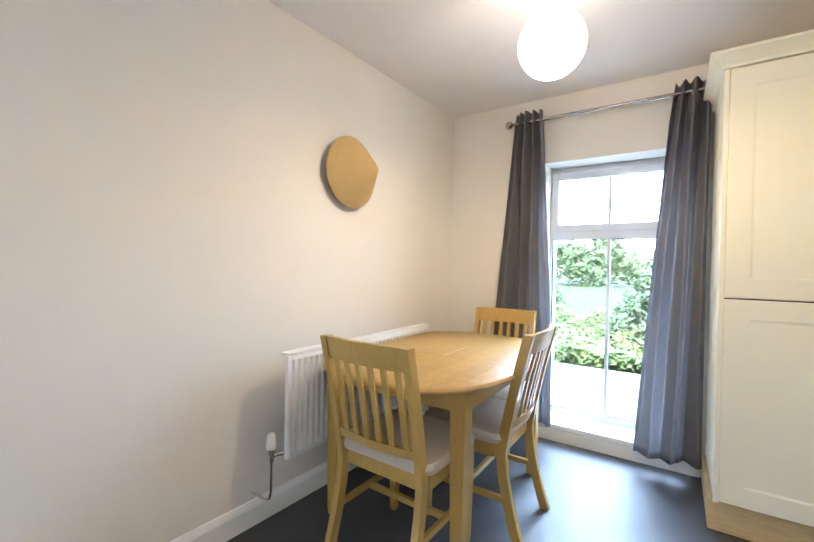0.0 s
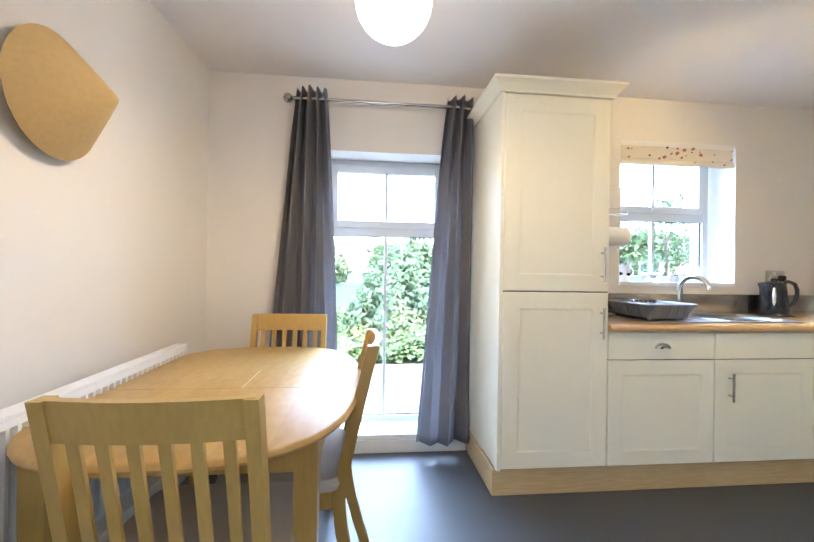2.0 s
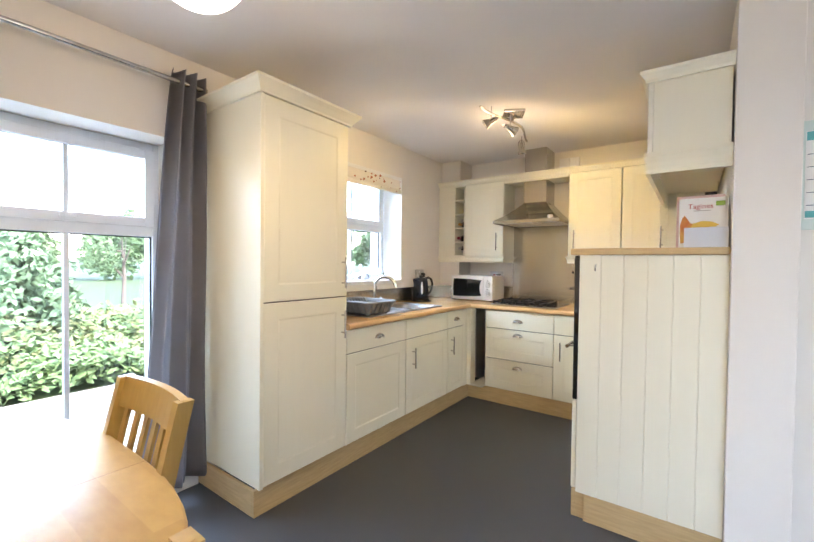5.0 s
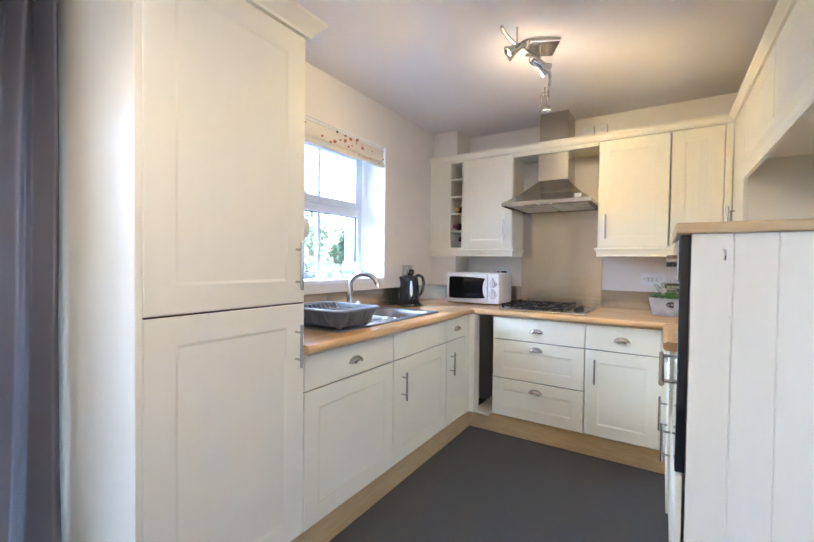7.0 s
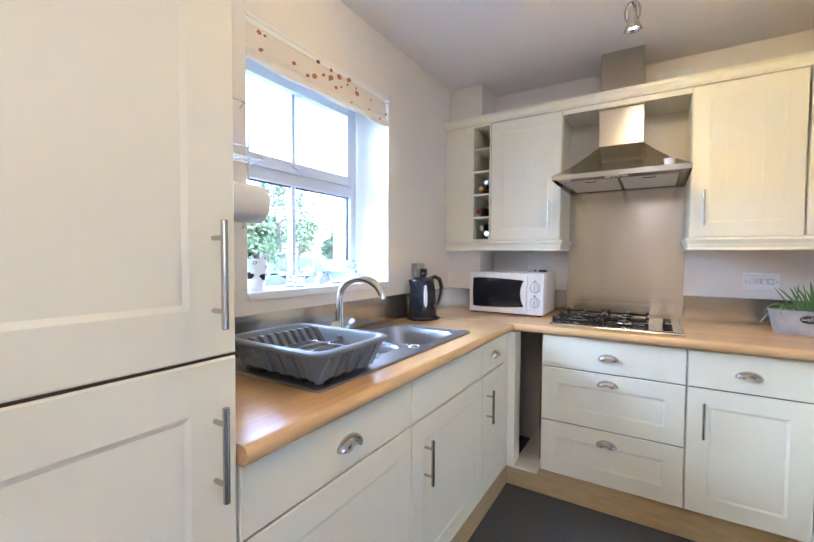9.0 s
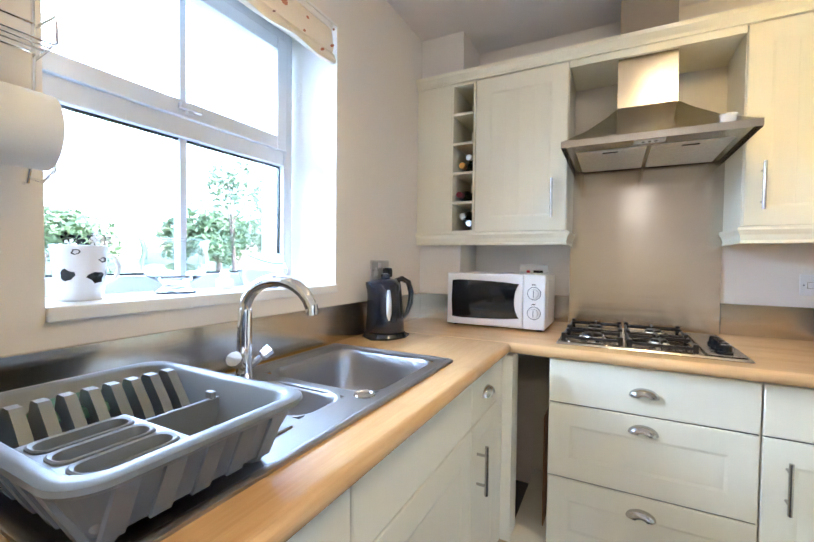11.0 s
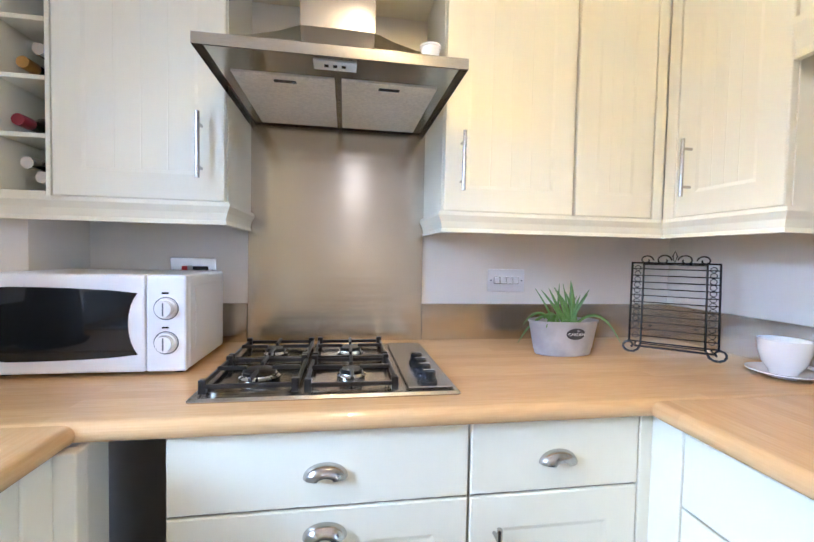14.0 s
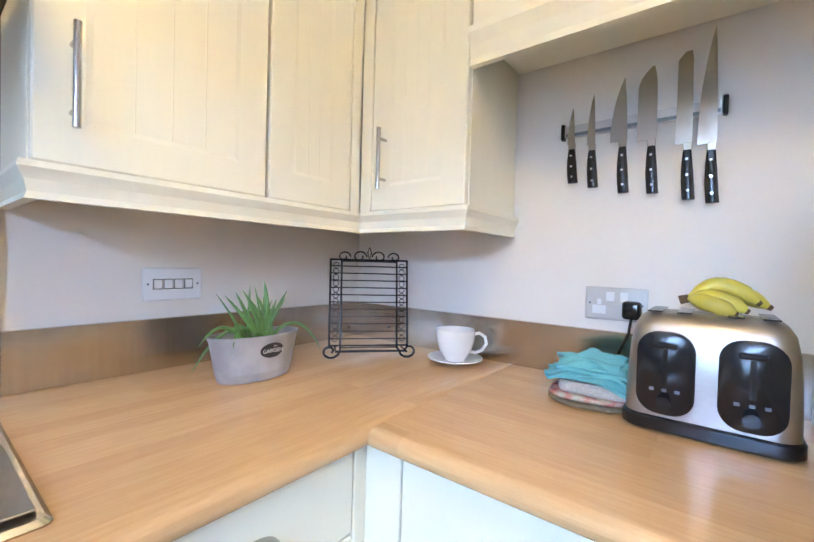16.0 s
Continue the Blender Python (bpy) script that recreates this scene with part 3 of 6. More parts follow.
def pelmet(prof, path_pts, name, label):
    """A moulding along a path in plan; prof gives (outward, z)."""
    loops = []
    for o, z in prof:
        loops.append([(x + o * dx, y + o * dy, z) for x, y, dx, dy in path_pts])
    bm = bmesh.new()
    rows = [[bm.verts.new(p) for p in loop] for loop in loops]
    rows.append(rows[0])
    for a, b in zip(rows, rows[1:]):
        for i in range(len(a) - 1):
            bm.faces.new([a[i], a[i + 1], b[i + 1], b[i]])
    bm.faces.new([r[0] for r in rows[:-1]])
    bm.faces.new([r[-1] for r in rows[:-1]][::-1])
    return structure(name, bm, CREAM, label)


light_rail = [(0, WZ0 - 0.001), (0.012, WZ0 - 0.001), (0.014, WZ0 - 0.012), (0.004, WZ0 - 0.03), (0.0, WZ0 - 0.05), (0.004, WZ0 - 0.062), (-0.014, WZ0 - 0.062), (-0.014, WZ0 - 0.001)]
pelmet(light_rail, ((WE, NORTH - 0.002, -1, 0), (WE, 2.234, -1, -1), (EAST - 0.02, 2.234, 0, -1)), "light_pelmet", "cream moulded rail under the wall cabinets")
pelmet(light_rail, ((EAST - 0.02, 1.618, 0, 1), (WE, 1.618, -1, 1), (WE, WS, -1, 1), (2.528, WS, -1, 1), (2.528, SOUTH + 0.002, -1, 0)), "light_pelmet", "cream moulded rail under the corner cabinets")
cornice = [(-0.02, WZ1), (0.01, WZ1), (0.012, WZ1 + 0.012), (0.03, WZ1 + 0.035), (0.032, WZ1 + 0.05), (-0.02, WZ1 + 0.05)]
pelmet(cornice, ((WE, NORTH - 0.002, -1, 0), (WE, WS, -1, 1), (1.243, WS, -1, 1), (1.243, SOUTH + 0.002, -1, 0)), "cornice", "cream cornice along the wall cabinets")
HZ = 1.80
wall_unit("high_unit", MWS, 1.245, 1.86, HZ, WZ1, ((1.245, 1.86, None),), "cream bridging cabinet high over the oven")
wall_unit("high_unit", MWS, 1.862, 2.526, HZ, WZ1, ((1.862, 2.526, None),), "cream bridging cabinet high over the toaster")
high_rail = [(o, (z - WZ0) * 1.55 + HZ) for o, z in light_rail]
pelmet(high_rail, ((2.526, WS, 0, 1), (1.243, WS, -1, 1), (1.243, SOUTH + 0.002, -1, 0)), "light_pelmet", "cream moulded rail under the high cabinets")

# ---- oven housing ----
oven = thing("oven_housing", (1.55, 0.86, 0), "cream mid-height oven housing with a tongue-and-groove end panel", "kitchen unit")
part("carcass", boxes((1.262, 1.856, SOUTH + 0.002, 1.145, 0.14, 1.333)), CREAM, oven)
bm = bmesh.new()
ys = [SOUTH + 0.002]
strip = (1.146 - SOUTH) / 6
pts = [(1.262, SOUTH + 0.002), (1.242, SOUTH + 0.002)]
for k in range(1, 6):
    y = SOUTH + k * strip
    pts += [(1.242, y - 0.003), (1.245, y), (1.242, y + 0.003)]
pts += [(1.242, 1.146), (1.262, 1.146)]
part("end_panel", extrude_outline(pts, "z", 0.14, 1.335), CREAM, oven, "cream tongue-and-groove end panel with a small chrome hook")
part("top_board", boxes((1.225, 1.86, SOUTH + 0.002, 1.188, 1.336, 1.368), bevel=0.006), PLINTH, oven, "beech-coloured top board")
part("oven_front", boxes((1.263, 1.855, 1.148, 1.174, 0.60, 1.333), bevel=0.003), BLACKGLASS, oven, "black glass oven front")
part("control_panel", boxes((1.27, 1.85, 1.1742, 1.180, 1.19, 1.32), bevel=0.002), STEEL, oven)
d = part("door", shaker(1.264, 1.854, 0.146, 0.592, 0.075), CREAM, oven, m=face_south(1.174))
bar_handle(1.80, 0.40, 0.56, face_south(1.174), d)
for u in (1.36, 1.45, 1.68, 1.77):
    part("knob", tube([(u, 1.180, 1.255), (u, 1.206, 1.255)], 0.02, 16), STEEL, oven, "round steel knob", True)
for z in (1.16, 0.86):
    bm = tube([(1.30, 1.214, z), (1.82, 1.214, z)], 0.009, 12)
    tube([(1.34, 1.174, z), (1.34, 1.212, z)], 0.006, 8, bm)
    tube([(1.78, 1.174, z), (1.78, 1.212, z)], 0.006, 8, bm)
    part("handle", bm, STEEL, oven, "steel oven door handle", True)
part("hook", tube([(1.241, 1.07, 1.29), (1.222, 1.07, 1.285), (1.214, 1.07, 1.27), (1.218, 1.07, 1.258)], 0.004, 8), CHROME, oven, "small chrome hook", True)

# ---- table and chairs ----
table = thing("dining_table", (-0.9, 1.98, 0), "light wood dining table with rounded ends", "table")
TXM, TYM, TA, TB = -0.885, 1.97, 0.46, 0.665
def table_outline(a, b, n=56, p=2.9):
    out = []
    for i in range(n):
        t = 2 * math.pi * i / n
        c, s = math.cos(t), math.sin(t)
        out.append((TXM + a * math.copysign(abs(c) ** (2 / p), c), TYM + b * math.copysign(abs(s) ** (2 / p), s)))
    return out
prof = [(-0.012, 0.722), (0.0, 0.728), (0.003, 0.736), (0.0, 0.744), (-0.008, 0.75)]
part("tabletop", loft([[(x, y, z) for x, y in table_outline(TA + o, TB + o)] for o, z in prof]), OAKTOP, table, "pale wood extending top with rounded corners", True)
part("leaf_seam", boxes((-0.837, -0.834, 1.86, 2.11, 0.7502, 0.7506)), material("seam_edge", (0.75, 0.66, 0.50), 0.4), table, "pale seam of the folding leaf")
part("joint", boxes((TXM - 0.452, TXM + 0.452, 1.8545, 1.8565, 0.7502, 0.7505)), material("joint_line", (0.30, 0.17, 0.06), 0.5), table, "fine dark joint across the top")
part("apron", boxes((TXM - 0.36, TXM + 0.36, TYM - 0.50, TYM - 0.48, 0.64, 0.722), (TXM - 0.36, TXM + 0.36, TYM + 0.48, TYM + 0.50, 0.64, 0.722),
                    (TXM - 0.36, TXM - 0.34, TYM - 0.48, TYM + 0.48, 0.64, 0.722), (TXM + 0.34, TXM + 0.36, TYM - 0.48, TYM + 0.48, 0.64, 0.722), bevel=0.002), OAK, table)
for sx in (-1, 1):
    for sy in (-1, 1):
        cx, cy = TXM + sx * 0.33, TYM + sy * 0.47
        part("leg", loft([[(cx + a * h, cy + b * h, z) for a, b in ((-1, -1), (1, -1), (1, 1), (-1, 1))] for h, z in ((0.021, 0), (0.024, 0.03), (0.031, 0.6), (0.031, 0.722))]), OAK, table)


def chair(at, turn, label, wide=1.03):
    """Slat-back chair that faces +y, its seat's middle over the origin."""
    c = thing("dining_chair", (0, 0, 0), label, "chair", "chairs round the table")
    W = 0.196
    seat = part("seat", loft([[(x, y - 0.01, z) for x, y in rounded_outline(0.43 + o, 0.41 + o, 0.06)] for o, z in ((-0.03, 0.435), (0, 0.44), (0.012, 0.46), (0, 0.482), (-0.05, 0.494), (-0.16, 0.498))]), CUSHION, c, "pale beige upholstered seat pad", True)
    part("seat_rail", boxes((-0.19, 0.19, 0.155, 0.175, 0.375, 0.435), (-0.19, 0.19, -0.20, -0.18, 0.375, 0.435), (-0.20, -0.18, -0.18, 0.155, 0.375, 0.435), (0.18, 0.20, -0.18, 0.155, 0.375, 0.435), bevel=0.002), OAK, c)
    def back_y(z):
        return -0.205 - (0.0 if z < 0.4 else 0.11 * ((z - 0.4) / 0.525) ** 1.2) - (0.09 * ((0.4 - z) / 0.4) ** 1.6 if z < 0.4 else 0)
    for s in (-1, 1):
        zs = [0, 0.1, 0.2, 0.3, 0.4, 0.5, 0.6, 0.7, 0.8, 0.88, 0.917]
        part("back_leg", loft([[(s * (W - 0.012) + a * 0.0135, back_y(z) + b * 0.021, z) for a, b in ((-1, -1), (1, -1), (1, 1), (-1, 1))] for z in zs]), OAK, c)
        part("leg", loft([[(s * 0.185 + a * h, 0.16 + b * h, z) for a, b in ((-1, -1), (1, -1), (1, 1), (-1, 1))] for h, z in ((0.014, 0), (0.02, 0.3), (0.02, 0.435))]), OAK, c)
        part("stretcher", boxes((s * 0.19 - 0.009, s * 0.19 + 0.009, back_y(0.2) + 0.01, 0.15, 0.19, 0.215), bevel=0.002), OAK, c)
    part("stretcher", boxes((-0.182, 0.182, -0.04, -0.02, 0.19, 0.215), bevel=0.002), OAK, c)
    def curved(z0, z1, sag):
        loops = []
        for i in range(13):
            x = -0.19 + 0.38 * i / 12
            bow = -sag * (1 - (x / 0.19) ** 2)
            ring = []
            for z, o in ((z0, -0.011), (z0, 0.011), (z1, 0.011), (z1, -0.011)):
                ring.append((x, back_y(z) + bow + o, z))
            loops.append(ring)
        return loft(loops)
    part("top_rail", curved(0.83, 0.918, 0.022), OAK, c)
    part("lower_rail", curved(0.50, 0.535, 0.022), OAK, c)
    for k in range(6):
        x = -0.138 + 0.276 * k / 5
        bow = -0.022 * (1 - (x / 0.19) ** 2)
        part("slat", loft([[(x + a * 0.0115, back_y(z) + bow + b * 0.005, z) for a, b in ((-1, -1), (1, -1), (1, 1), (-1, 1))] for z in (0.53, 0.6, 0.7, 0.77, 0.835)]), OAK, c)
    c.matrix_basis = pose(*at, 0, 0, turn) @ Matrix.Diagonal((wide, 1, 1, 1))
    return c


chair((-0.812, 1.536, 0), -1, "light wood slat-back chair with beige seat at the table's end", 1.06)
chair((-0.69, 1.95, 0), 90, "light wood slat-back chair with beige seat tucked against the table's side")
chair((-0.83, 2.40, 0), 180, "light wood slat-back chair with beige seat at the table's far end")

# ---- radiator ----
rad = thing("radiator", (-1.33, 1.85, 0.3), "white ribbed panel radiator on the wall behind the table", "radiator")
pts = []
R0, R1, RX = 1.275, 2.42, -1.272
n = 33
for k in range(n):
    y = R0 + (R1 - R0) * k / n
    p = (R1 - R0) / n
    pts += [(RX - 0.014, y), (RX - 0.014, y + p * 0.40), (RX, y + p * 0.55), (RX, y + p * 0.85)]
pts += [(RX - 0.014, R1), (RX - 0.020, R1), (RX - 0.020, R0)]
part("panel", extrude_outline(pts, "z", 0.35, 0.768), WHITE, rad)
for a in (R0 - 0.022, R1):
    part("end_strip", boxes((RX - 0.016, RX + 0.004, a, a + 0.022, 0.335, 0.79), bevel=0.003), WHITE, rad)
part("rim", boxes((RX - 0.05, RX + 0.004, R0 - 0.022, R1 + 0.022, 0.792, 0.803), (RX - 0.014, RX + 0.003, R0, R1, 0.768, 0.791), (RX - 0.014, RX + 0.003, R0, R1, 0.333, 0.35), bevel=0.002), WHITE, rad, "white rolled top rim")
for y in (1.45, 2.2):
    part("bracket", boxes((west(y) + 0.002, RX - 0.021, y, y + 0.03, 0.40, 0.72)), WHITE, rad)
vx, vy = -1.325, 1.215
v = part("valve", revolve([(0, -0.055), (0.012, -0.055), (0.013, -0.02), (0.02, -0.018), (0.02, 0.0), (0, 0.0)], 20, (vx, vy, 0.385)), CHROME, rad, "chrome valve body", True)
part("knob", revolve([(0, 0), (0.021, 0), (0.022, 0.01), (0.019, 0.055), (0.013, 0.066), (0, 0.068)], 16, (vx, vy, 0.387)), WHITEPLASTIC, v, "white thermostat head", True)
part("tail", tube([(vx, vy, 0.35), (vx, vy + 0.03, 0.35), (vx + 0.035, vy + 0.055, 0.36)], 0.009, 10), CHROME, v, "", True)
part("pipe", tube([(vx, vy, 0.34), (vx, vy, 0.2), (vx - 0.008, vy, 0.165), (vx - 0.04, vy, 0.15), (west(vy) + 0.004, vy, 0.148)], 0.006, 10), CHROME, rad, "thin chrome pipe", True)

# ---- wall hat ----
hat = part("straw_hat", revolve([(0.198, 0.0), (0.200, 0.003), (0.135, 0.066), (0.068, 0.130), (0.012, 0.181), (0.0, 0.185), (0.0, 0.178), (0.068, 0.125), (0.196, 0.0)], 48), STRAW, None, "conical woven straw hat hung on the wall", True,
           m=pose(-1.405, 1.79, 1.715) @ pose(0, 0, 0, 0, 90, 0), category="hat")
part("peg", tube([(west(1.79) + 0.001, 1.79, 1.73), (-1.36, 1.79, 1.735)], 0.004, 8), CHROME, hat)

# ---- pendant ----
pend = thing("ceiling_light", (-0.325, 1.80, 2.4), "white glass globe lamp hung under the ceiling", "lamp")
part("shade", revolve([(0.135 * math.sin(math.pi * i / 24), -0.282 - 0.135 * math.cos(math.pi * i / 24)) for i in range(25)], 40, (-0.325, 1.80, 2.4)), GLOBE, pend, "glowing white globe", True).visible_shadow = False
part("rose", revolve([(0, 0), (0.05, 0), (0.048, -0.02), (0.02, -0.035), (0.02, -0.15), (0, -0.15)], 24, (-0.325, 1.80, 2.4)), WHITEPLASTIC, pend, "", True)

# ---- curtains ----
pole = thing("curtain_pole", (-0.3, 2.9, 2.22), "brushed steel curtain pole with ball ends", "curtain pole")
bm = tube([(-0.87, 2.895, 2.222), (0.265, 2.895, 2.222)], 0.0125, 16)
part("pole", bm, NICKEL, pole, "", True)
part("finial", revolve([(0, -0.028), (0.016, -0.024), (0.027, -0.01), (0.029, 0), (0.027, 0.01), (0.016, 0.024), (0, 0.028)], 20, (-0.90, 2.895, 2.222)), NICKEL, pole, "ball finial", True)
for x in (-0.835,):
    part("bracket", tube([(x, NORTH - 0.001, 2.222), (x, 2.9, 2.222)], 0.008, 10), NICKEL, pole, "", True)


def curtain(name, top, bottom, z0, z1, folds, y, label, seed):
    """A pleated hanging; top and bottom give its x extents."""
    rnd = random.Random(seed)
    n, m = folds * 28, 40
    phase = [rnd.uniform(-0.3, 0.3) for _ in range(folds + 1)]
    bm = bmesh.new()
    rows = []
    for j in range(m + 1):
        v = j / m
        z = z1 + (z0 - z1) * v
        row = []
        for i in range(n + 1):
            u = i / n
            k = u * folds
            ph = phase[int(min(k, folds - 1))] * v
            amp = 0.042 * (1 - 0.2 * v) + 0.008 * math.sin(3 * u + 3 * v + seed)
            uu = u + 0.012 * math.sin(2 * math.pi * (k * 0.5) + 4 * v)
            e = v ** 0.8
            x = (top[0] + (bottom[0] - top[0]) * e) * (1 - uu) + (top[1] + (bottom[1] - top[1]) * e) * uu
            yy = y + amp * math.sin(2 * math.pi * k + ph) + 0.012 * math.sin(7 * v + 9 * u)
            x += 0.004 * math.sin(4 * math.pi * k + 2 * ph) * v
            row.append(bm.verts.new((x, yy, z + (0.004 * math.cos(2 * math.pi * k) if j == 0 else 0) - (0.008 * math.sin(4 * u) * v))))
        rows.append(row)
    for a, b in zip(rows, rows[1:]):
        for i in range(n):
            bm.faces.new([a[i], a[i + 1], b[i + 1], b[i]])
    bmesh.ops.solidify(bm, geom=bm.faces[:], thickness=0.003)
    ob = part(name, bm, CURTAIN, None, label, category="curtain")
    ob.data.shade_smooth()
    return ob


curtain("curtain", (-0.845, -0.665), (-1.02, -0.555), 0.12, 2.285, 4, 2.895, "slate-grey eyelet curtain hanging beside the french window", 1)
curtain("curtain", (0.095, 0.262), (-0.075, 0.262), 0.085, 2.285, 3, 2.895, "slate-grey eyelet curtain gathered against the fridge housing", 2)

# ---- hood ----
HY0, HY1, HX = 1.625, 2.235, 2.645
hood = thing("cooker_hood", (2.95, 1.93, 1.665), "brushed steel chimney hood with pale filters, lit from the room", "cooker hood")
WX = EAST - 0.013
rim_out = [(HX, HY0), (WX, HY0), (WX, HY1), (HX, HY1)]
part("rim", loft([[(x, y, 1.665) for x, y in rim_out], [(x, y, 1.690) for x, y in rim_out],
                  [(x, y, 1.690) for x, y in ((HX + 0.012, HY0 + 0.012), (WX, HY0 + 0.012), (WX, HY1 - 0.012), (HX + 0.012, HY1 - 0.012))],
                  [(x, y, 1.672) for x, y in ((HX + 0.014, HY0 + 0.014), (WX, HY0 + 0.014), (WX, HY1 - 0.014), (HX + 0.014, HY1 - 0.014))],
                  ], cap=False), STEEL, hood, "brushed steel rim")
CX, CY0, CY1 = 2.925, 1.825, 2.045
loops = []
for f, z in ((0, 1.690), (0.42, 1.755), (0.76, 1.825), (1.0, 1.882)):
    a = f
    loops.append([(HX + 0.004 + (CX - HX) * a, HY0 + 0.004 + (CY0 - HY0) * a, z), (WX, HY0 + 0.004 + (CY0 - HY0) * a, z),
                  (WX, HY1 - 0.004 + (CY1 - HY1) * a, z), (HX + 0.004 + (CX - HX) * a, HY1 - 0.004 + (CY1 - HY1) * a, z)])
part("canopy", loft(loops, cap=False), STEEL, hood, "sloped steel canopy")
part("chimney", boxes((CX + 0.004, WX, CY0 + 0.001, CY1 - 0.001, 1.86, 2.094), (CX + 0.012, WX, CY0 + 0.006, CY1 - 0.006, 2.094, TOP - 0.002), bevel=0.0015), STEEL, hood, "brushed steel chimney duct")
FILT = material("filter_metal", (0.85, 0.81, 0.72), 0.45, 0.1, grain=0.15, scale=120)
part("underside", boxes((HX + 0.014, WX, HY0 + 0.014, HY1 - 0.014, 1.676, 1.680)), STEEL, hood)
part("control_strip", boxes((HX + 0.016, HX + 0.12, HY0 + 0.02, HY1 - 0.02, 1.670, 1.675), bevel=0.001), STEEL, hood)
part("control_panel", boxes((HX + 0.03, HX + 0.075, 1.885, 1.985, 1.6675, 1.6695), bevel=0.0006), WHITEPLASTIC, hood, "pale control plate")
for k in range(3):
    part("button", boxes((HX + 0.045, HX + 0.055, 1.91 + 0.02 * k, 1.92 + 0.02 * k, 1.665, 1.667)), BLACK, hood)
for a, b in ((HY0 + 0.045, 1.921), (1.939, HY1 - 0.045)):
    f = part("filter", boxes((HX + 0.13, WX - 0.04, a, b, 1.669, 1.675), bevel=0.001), FILT, hood, "pale mesh grease filter")
    c = (a + b) / 2
    part("catch", boxes((HX + 0.155, HX + 0.167, c - 0.028, c + 0.028, 1.666, 1.6685)), BLACK, f, "dark slot catch")
part("ramekin", revolve([(0, 0), (0.017, 0), (0.021, 0.008), (0.023, 0.026), (0.026, 0.028), (0.026, 0.031), (0.021, 0.031), (0.018, 0.012), (0, 0.012)], 24, (2.672, 1.712, 1.6905)), CERAMIC, None, "tiny white dish resting on the hood rim", True, category="dish")
for y in (1.690, 1.595):
    b = part("switch_box", boxes((EAST - 0.032, EAST - 0.001, y, y + 0.088, 2.24, 2.325), bevel=0.004), WHITEPLASTIC, None, "cream plastic switch box on the wall above the cabinets", category="switch")
    part("switch", boxes((EAST - 0.036, EAST - 0.0325, y + 0.03, y + 0.055, 2.265, 2.295), bevel=0.001), WHITEPLASTIC, b)

# ---- hob ----
hob = thing("gas_hob", (2.86, 1.93, 0.905), "four-burner steel gas hob with black pan supports", "hob")
part("tray", loft([[(x + 2.862, y + 1.933, z) for x, y in rounded_outline(0.515 + o, 0.60 + o, 0.012)] for o, z in ((0, 0.9055), (0, 0.908), (-0.012, 0.914), (-0.05, 0.911))]), STEEL, hob, "brushed steel tray")
BRONZE = material("burner_well", (0.30, 0.27, 0.22), 0.16, 1.0, patches=0.1)
for x, y, r in ((2.745, 2.11, 0.05), (2.735, 1.885, 0.036), (2.975, 2.11, 0.036), (2.975, 1.885, 0.04)):
    well = part("well", loft([[(x + a * s, y + b * s, z) for a, b in rounded_outline(0.21, 0.20, 0.03)] for s, z in ((1.0, 0.912), (1.0, 0.9155), (0.97, 0.9155), (0.8, 0.9125))]), BRONZE, hob, "dished burner well", True)
    bu = part("burner", revolve([(0, 0), (r, 0), (r, 0.008), (r * 0.86, 0.012), (r * 0.84, 0.015), (0, 0.015)], 28, (x, y, 0.913)), CHROME, hob, "silvery burner crown", True)
    part("cap", revolve([(0, 0), (r * 0.78, 0), (r * 0.80, 0.005), (r * 0.7, 0.009), (0, 0.010)], 28, (x, y, 0.928)), IRON, bu, "black burner cap", True)
    sup = boxes((x - 0.112, x + 0.112, y - 0.106, y - 0.098, 0.926, 0.936), (x - 0.112, x + 0.112, y + 0.098, y + 0.106, 0.926, 0.936),
                (x - 0.112, x - 0.104, y - 0.098, y + 0.098, 0.926, 0.936), (x + 0.104, x + 0.112, y - 0.098, y + 0.098, 0.926, 0.936),
                (x - 0.004, x + 0.004, y + r * 0.6, y + 0.098, 0.936, 0.946), (x - 0.004, x + 0.004, y - 0.098, y - r * 0.6, 0.936, 0.946),
                (x - 0.104, x - r * 0.6, y - 0.004, y + 0.004, 0.936, 0.946), (x + r * 0.6, x + 0.104, y - 0.004, y + 0.004, 0.936, 0.946),
                *[(x + a - 0.008, x + a + 0.008, y + b - 0.008, y + b + 0.008, 0.9145, 0.946) for a in (-0.104, 0.104) for b in (-0.098, 0.098)], bevel=0.0015, segments=1)
    part("pan_support", sup, IRON, hob, "black enamelled pan support")
part("control_plate", boxes((2.63, 3.10, 1.645, 1.755, 0.9145, 0.919), bevel=0.002), STEEL, hob)
for k in range(4):
    x = 2.66 + 0.058 * k
    kn = part("knob", revolve([(0, 0), (0.021, 0), (0.021, 0.006), (0.017, 0.009), (0.016, 0.026), (0.013, 0.029), (0, 0.03)], 24, (x, 1.70, 0.919)), BLACK, hob, "black control knob", True)
    part("pointer", boxes((x - 0.003, x + 0.003, 1.686, 1.714, 0.9492, 0.9505)), CHROME, kn)

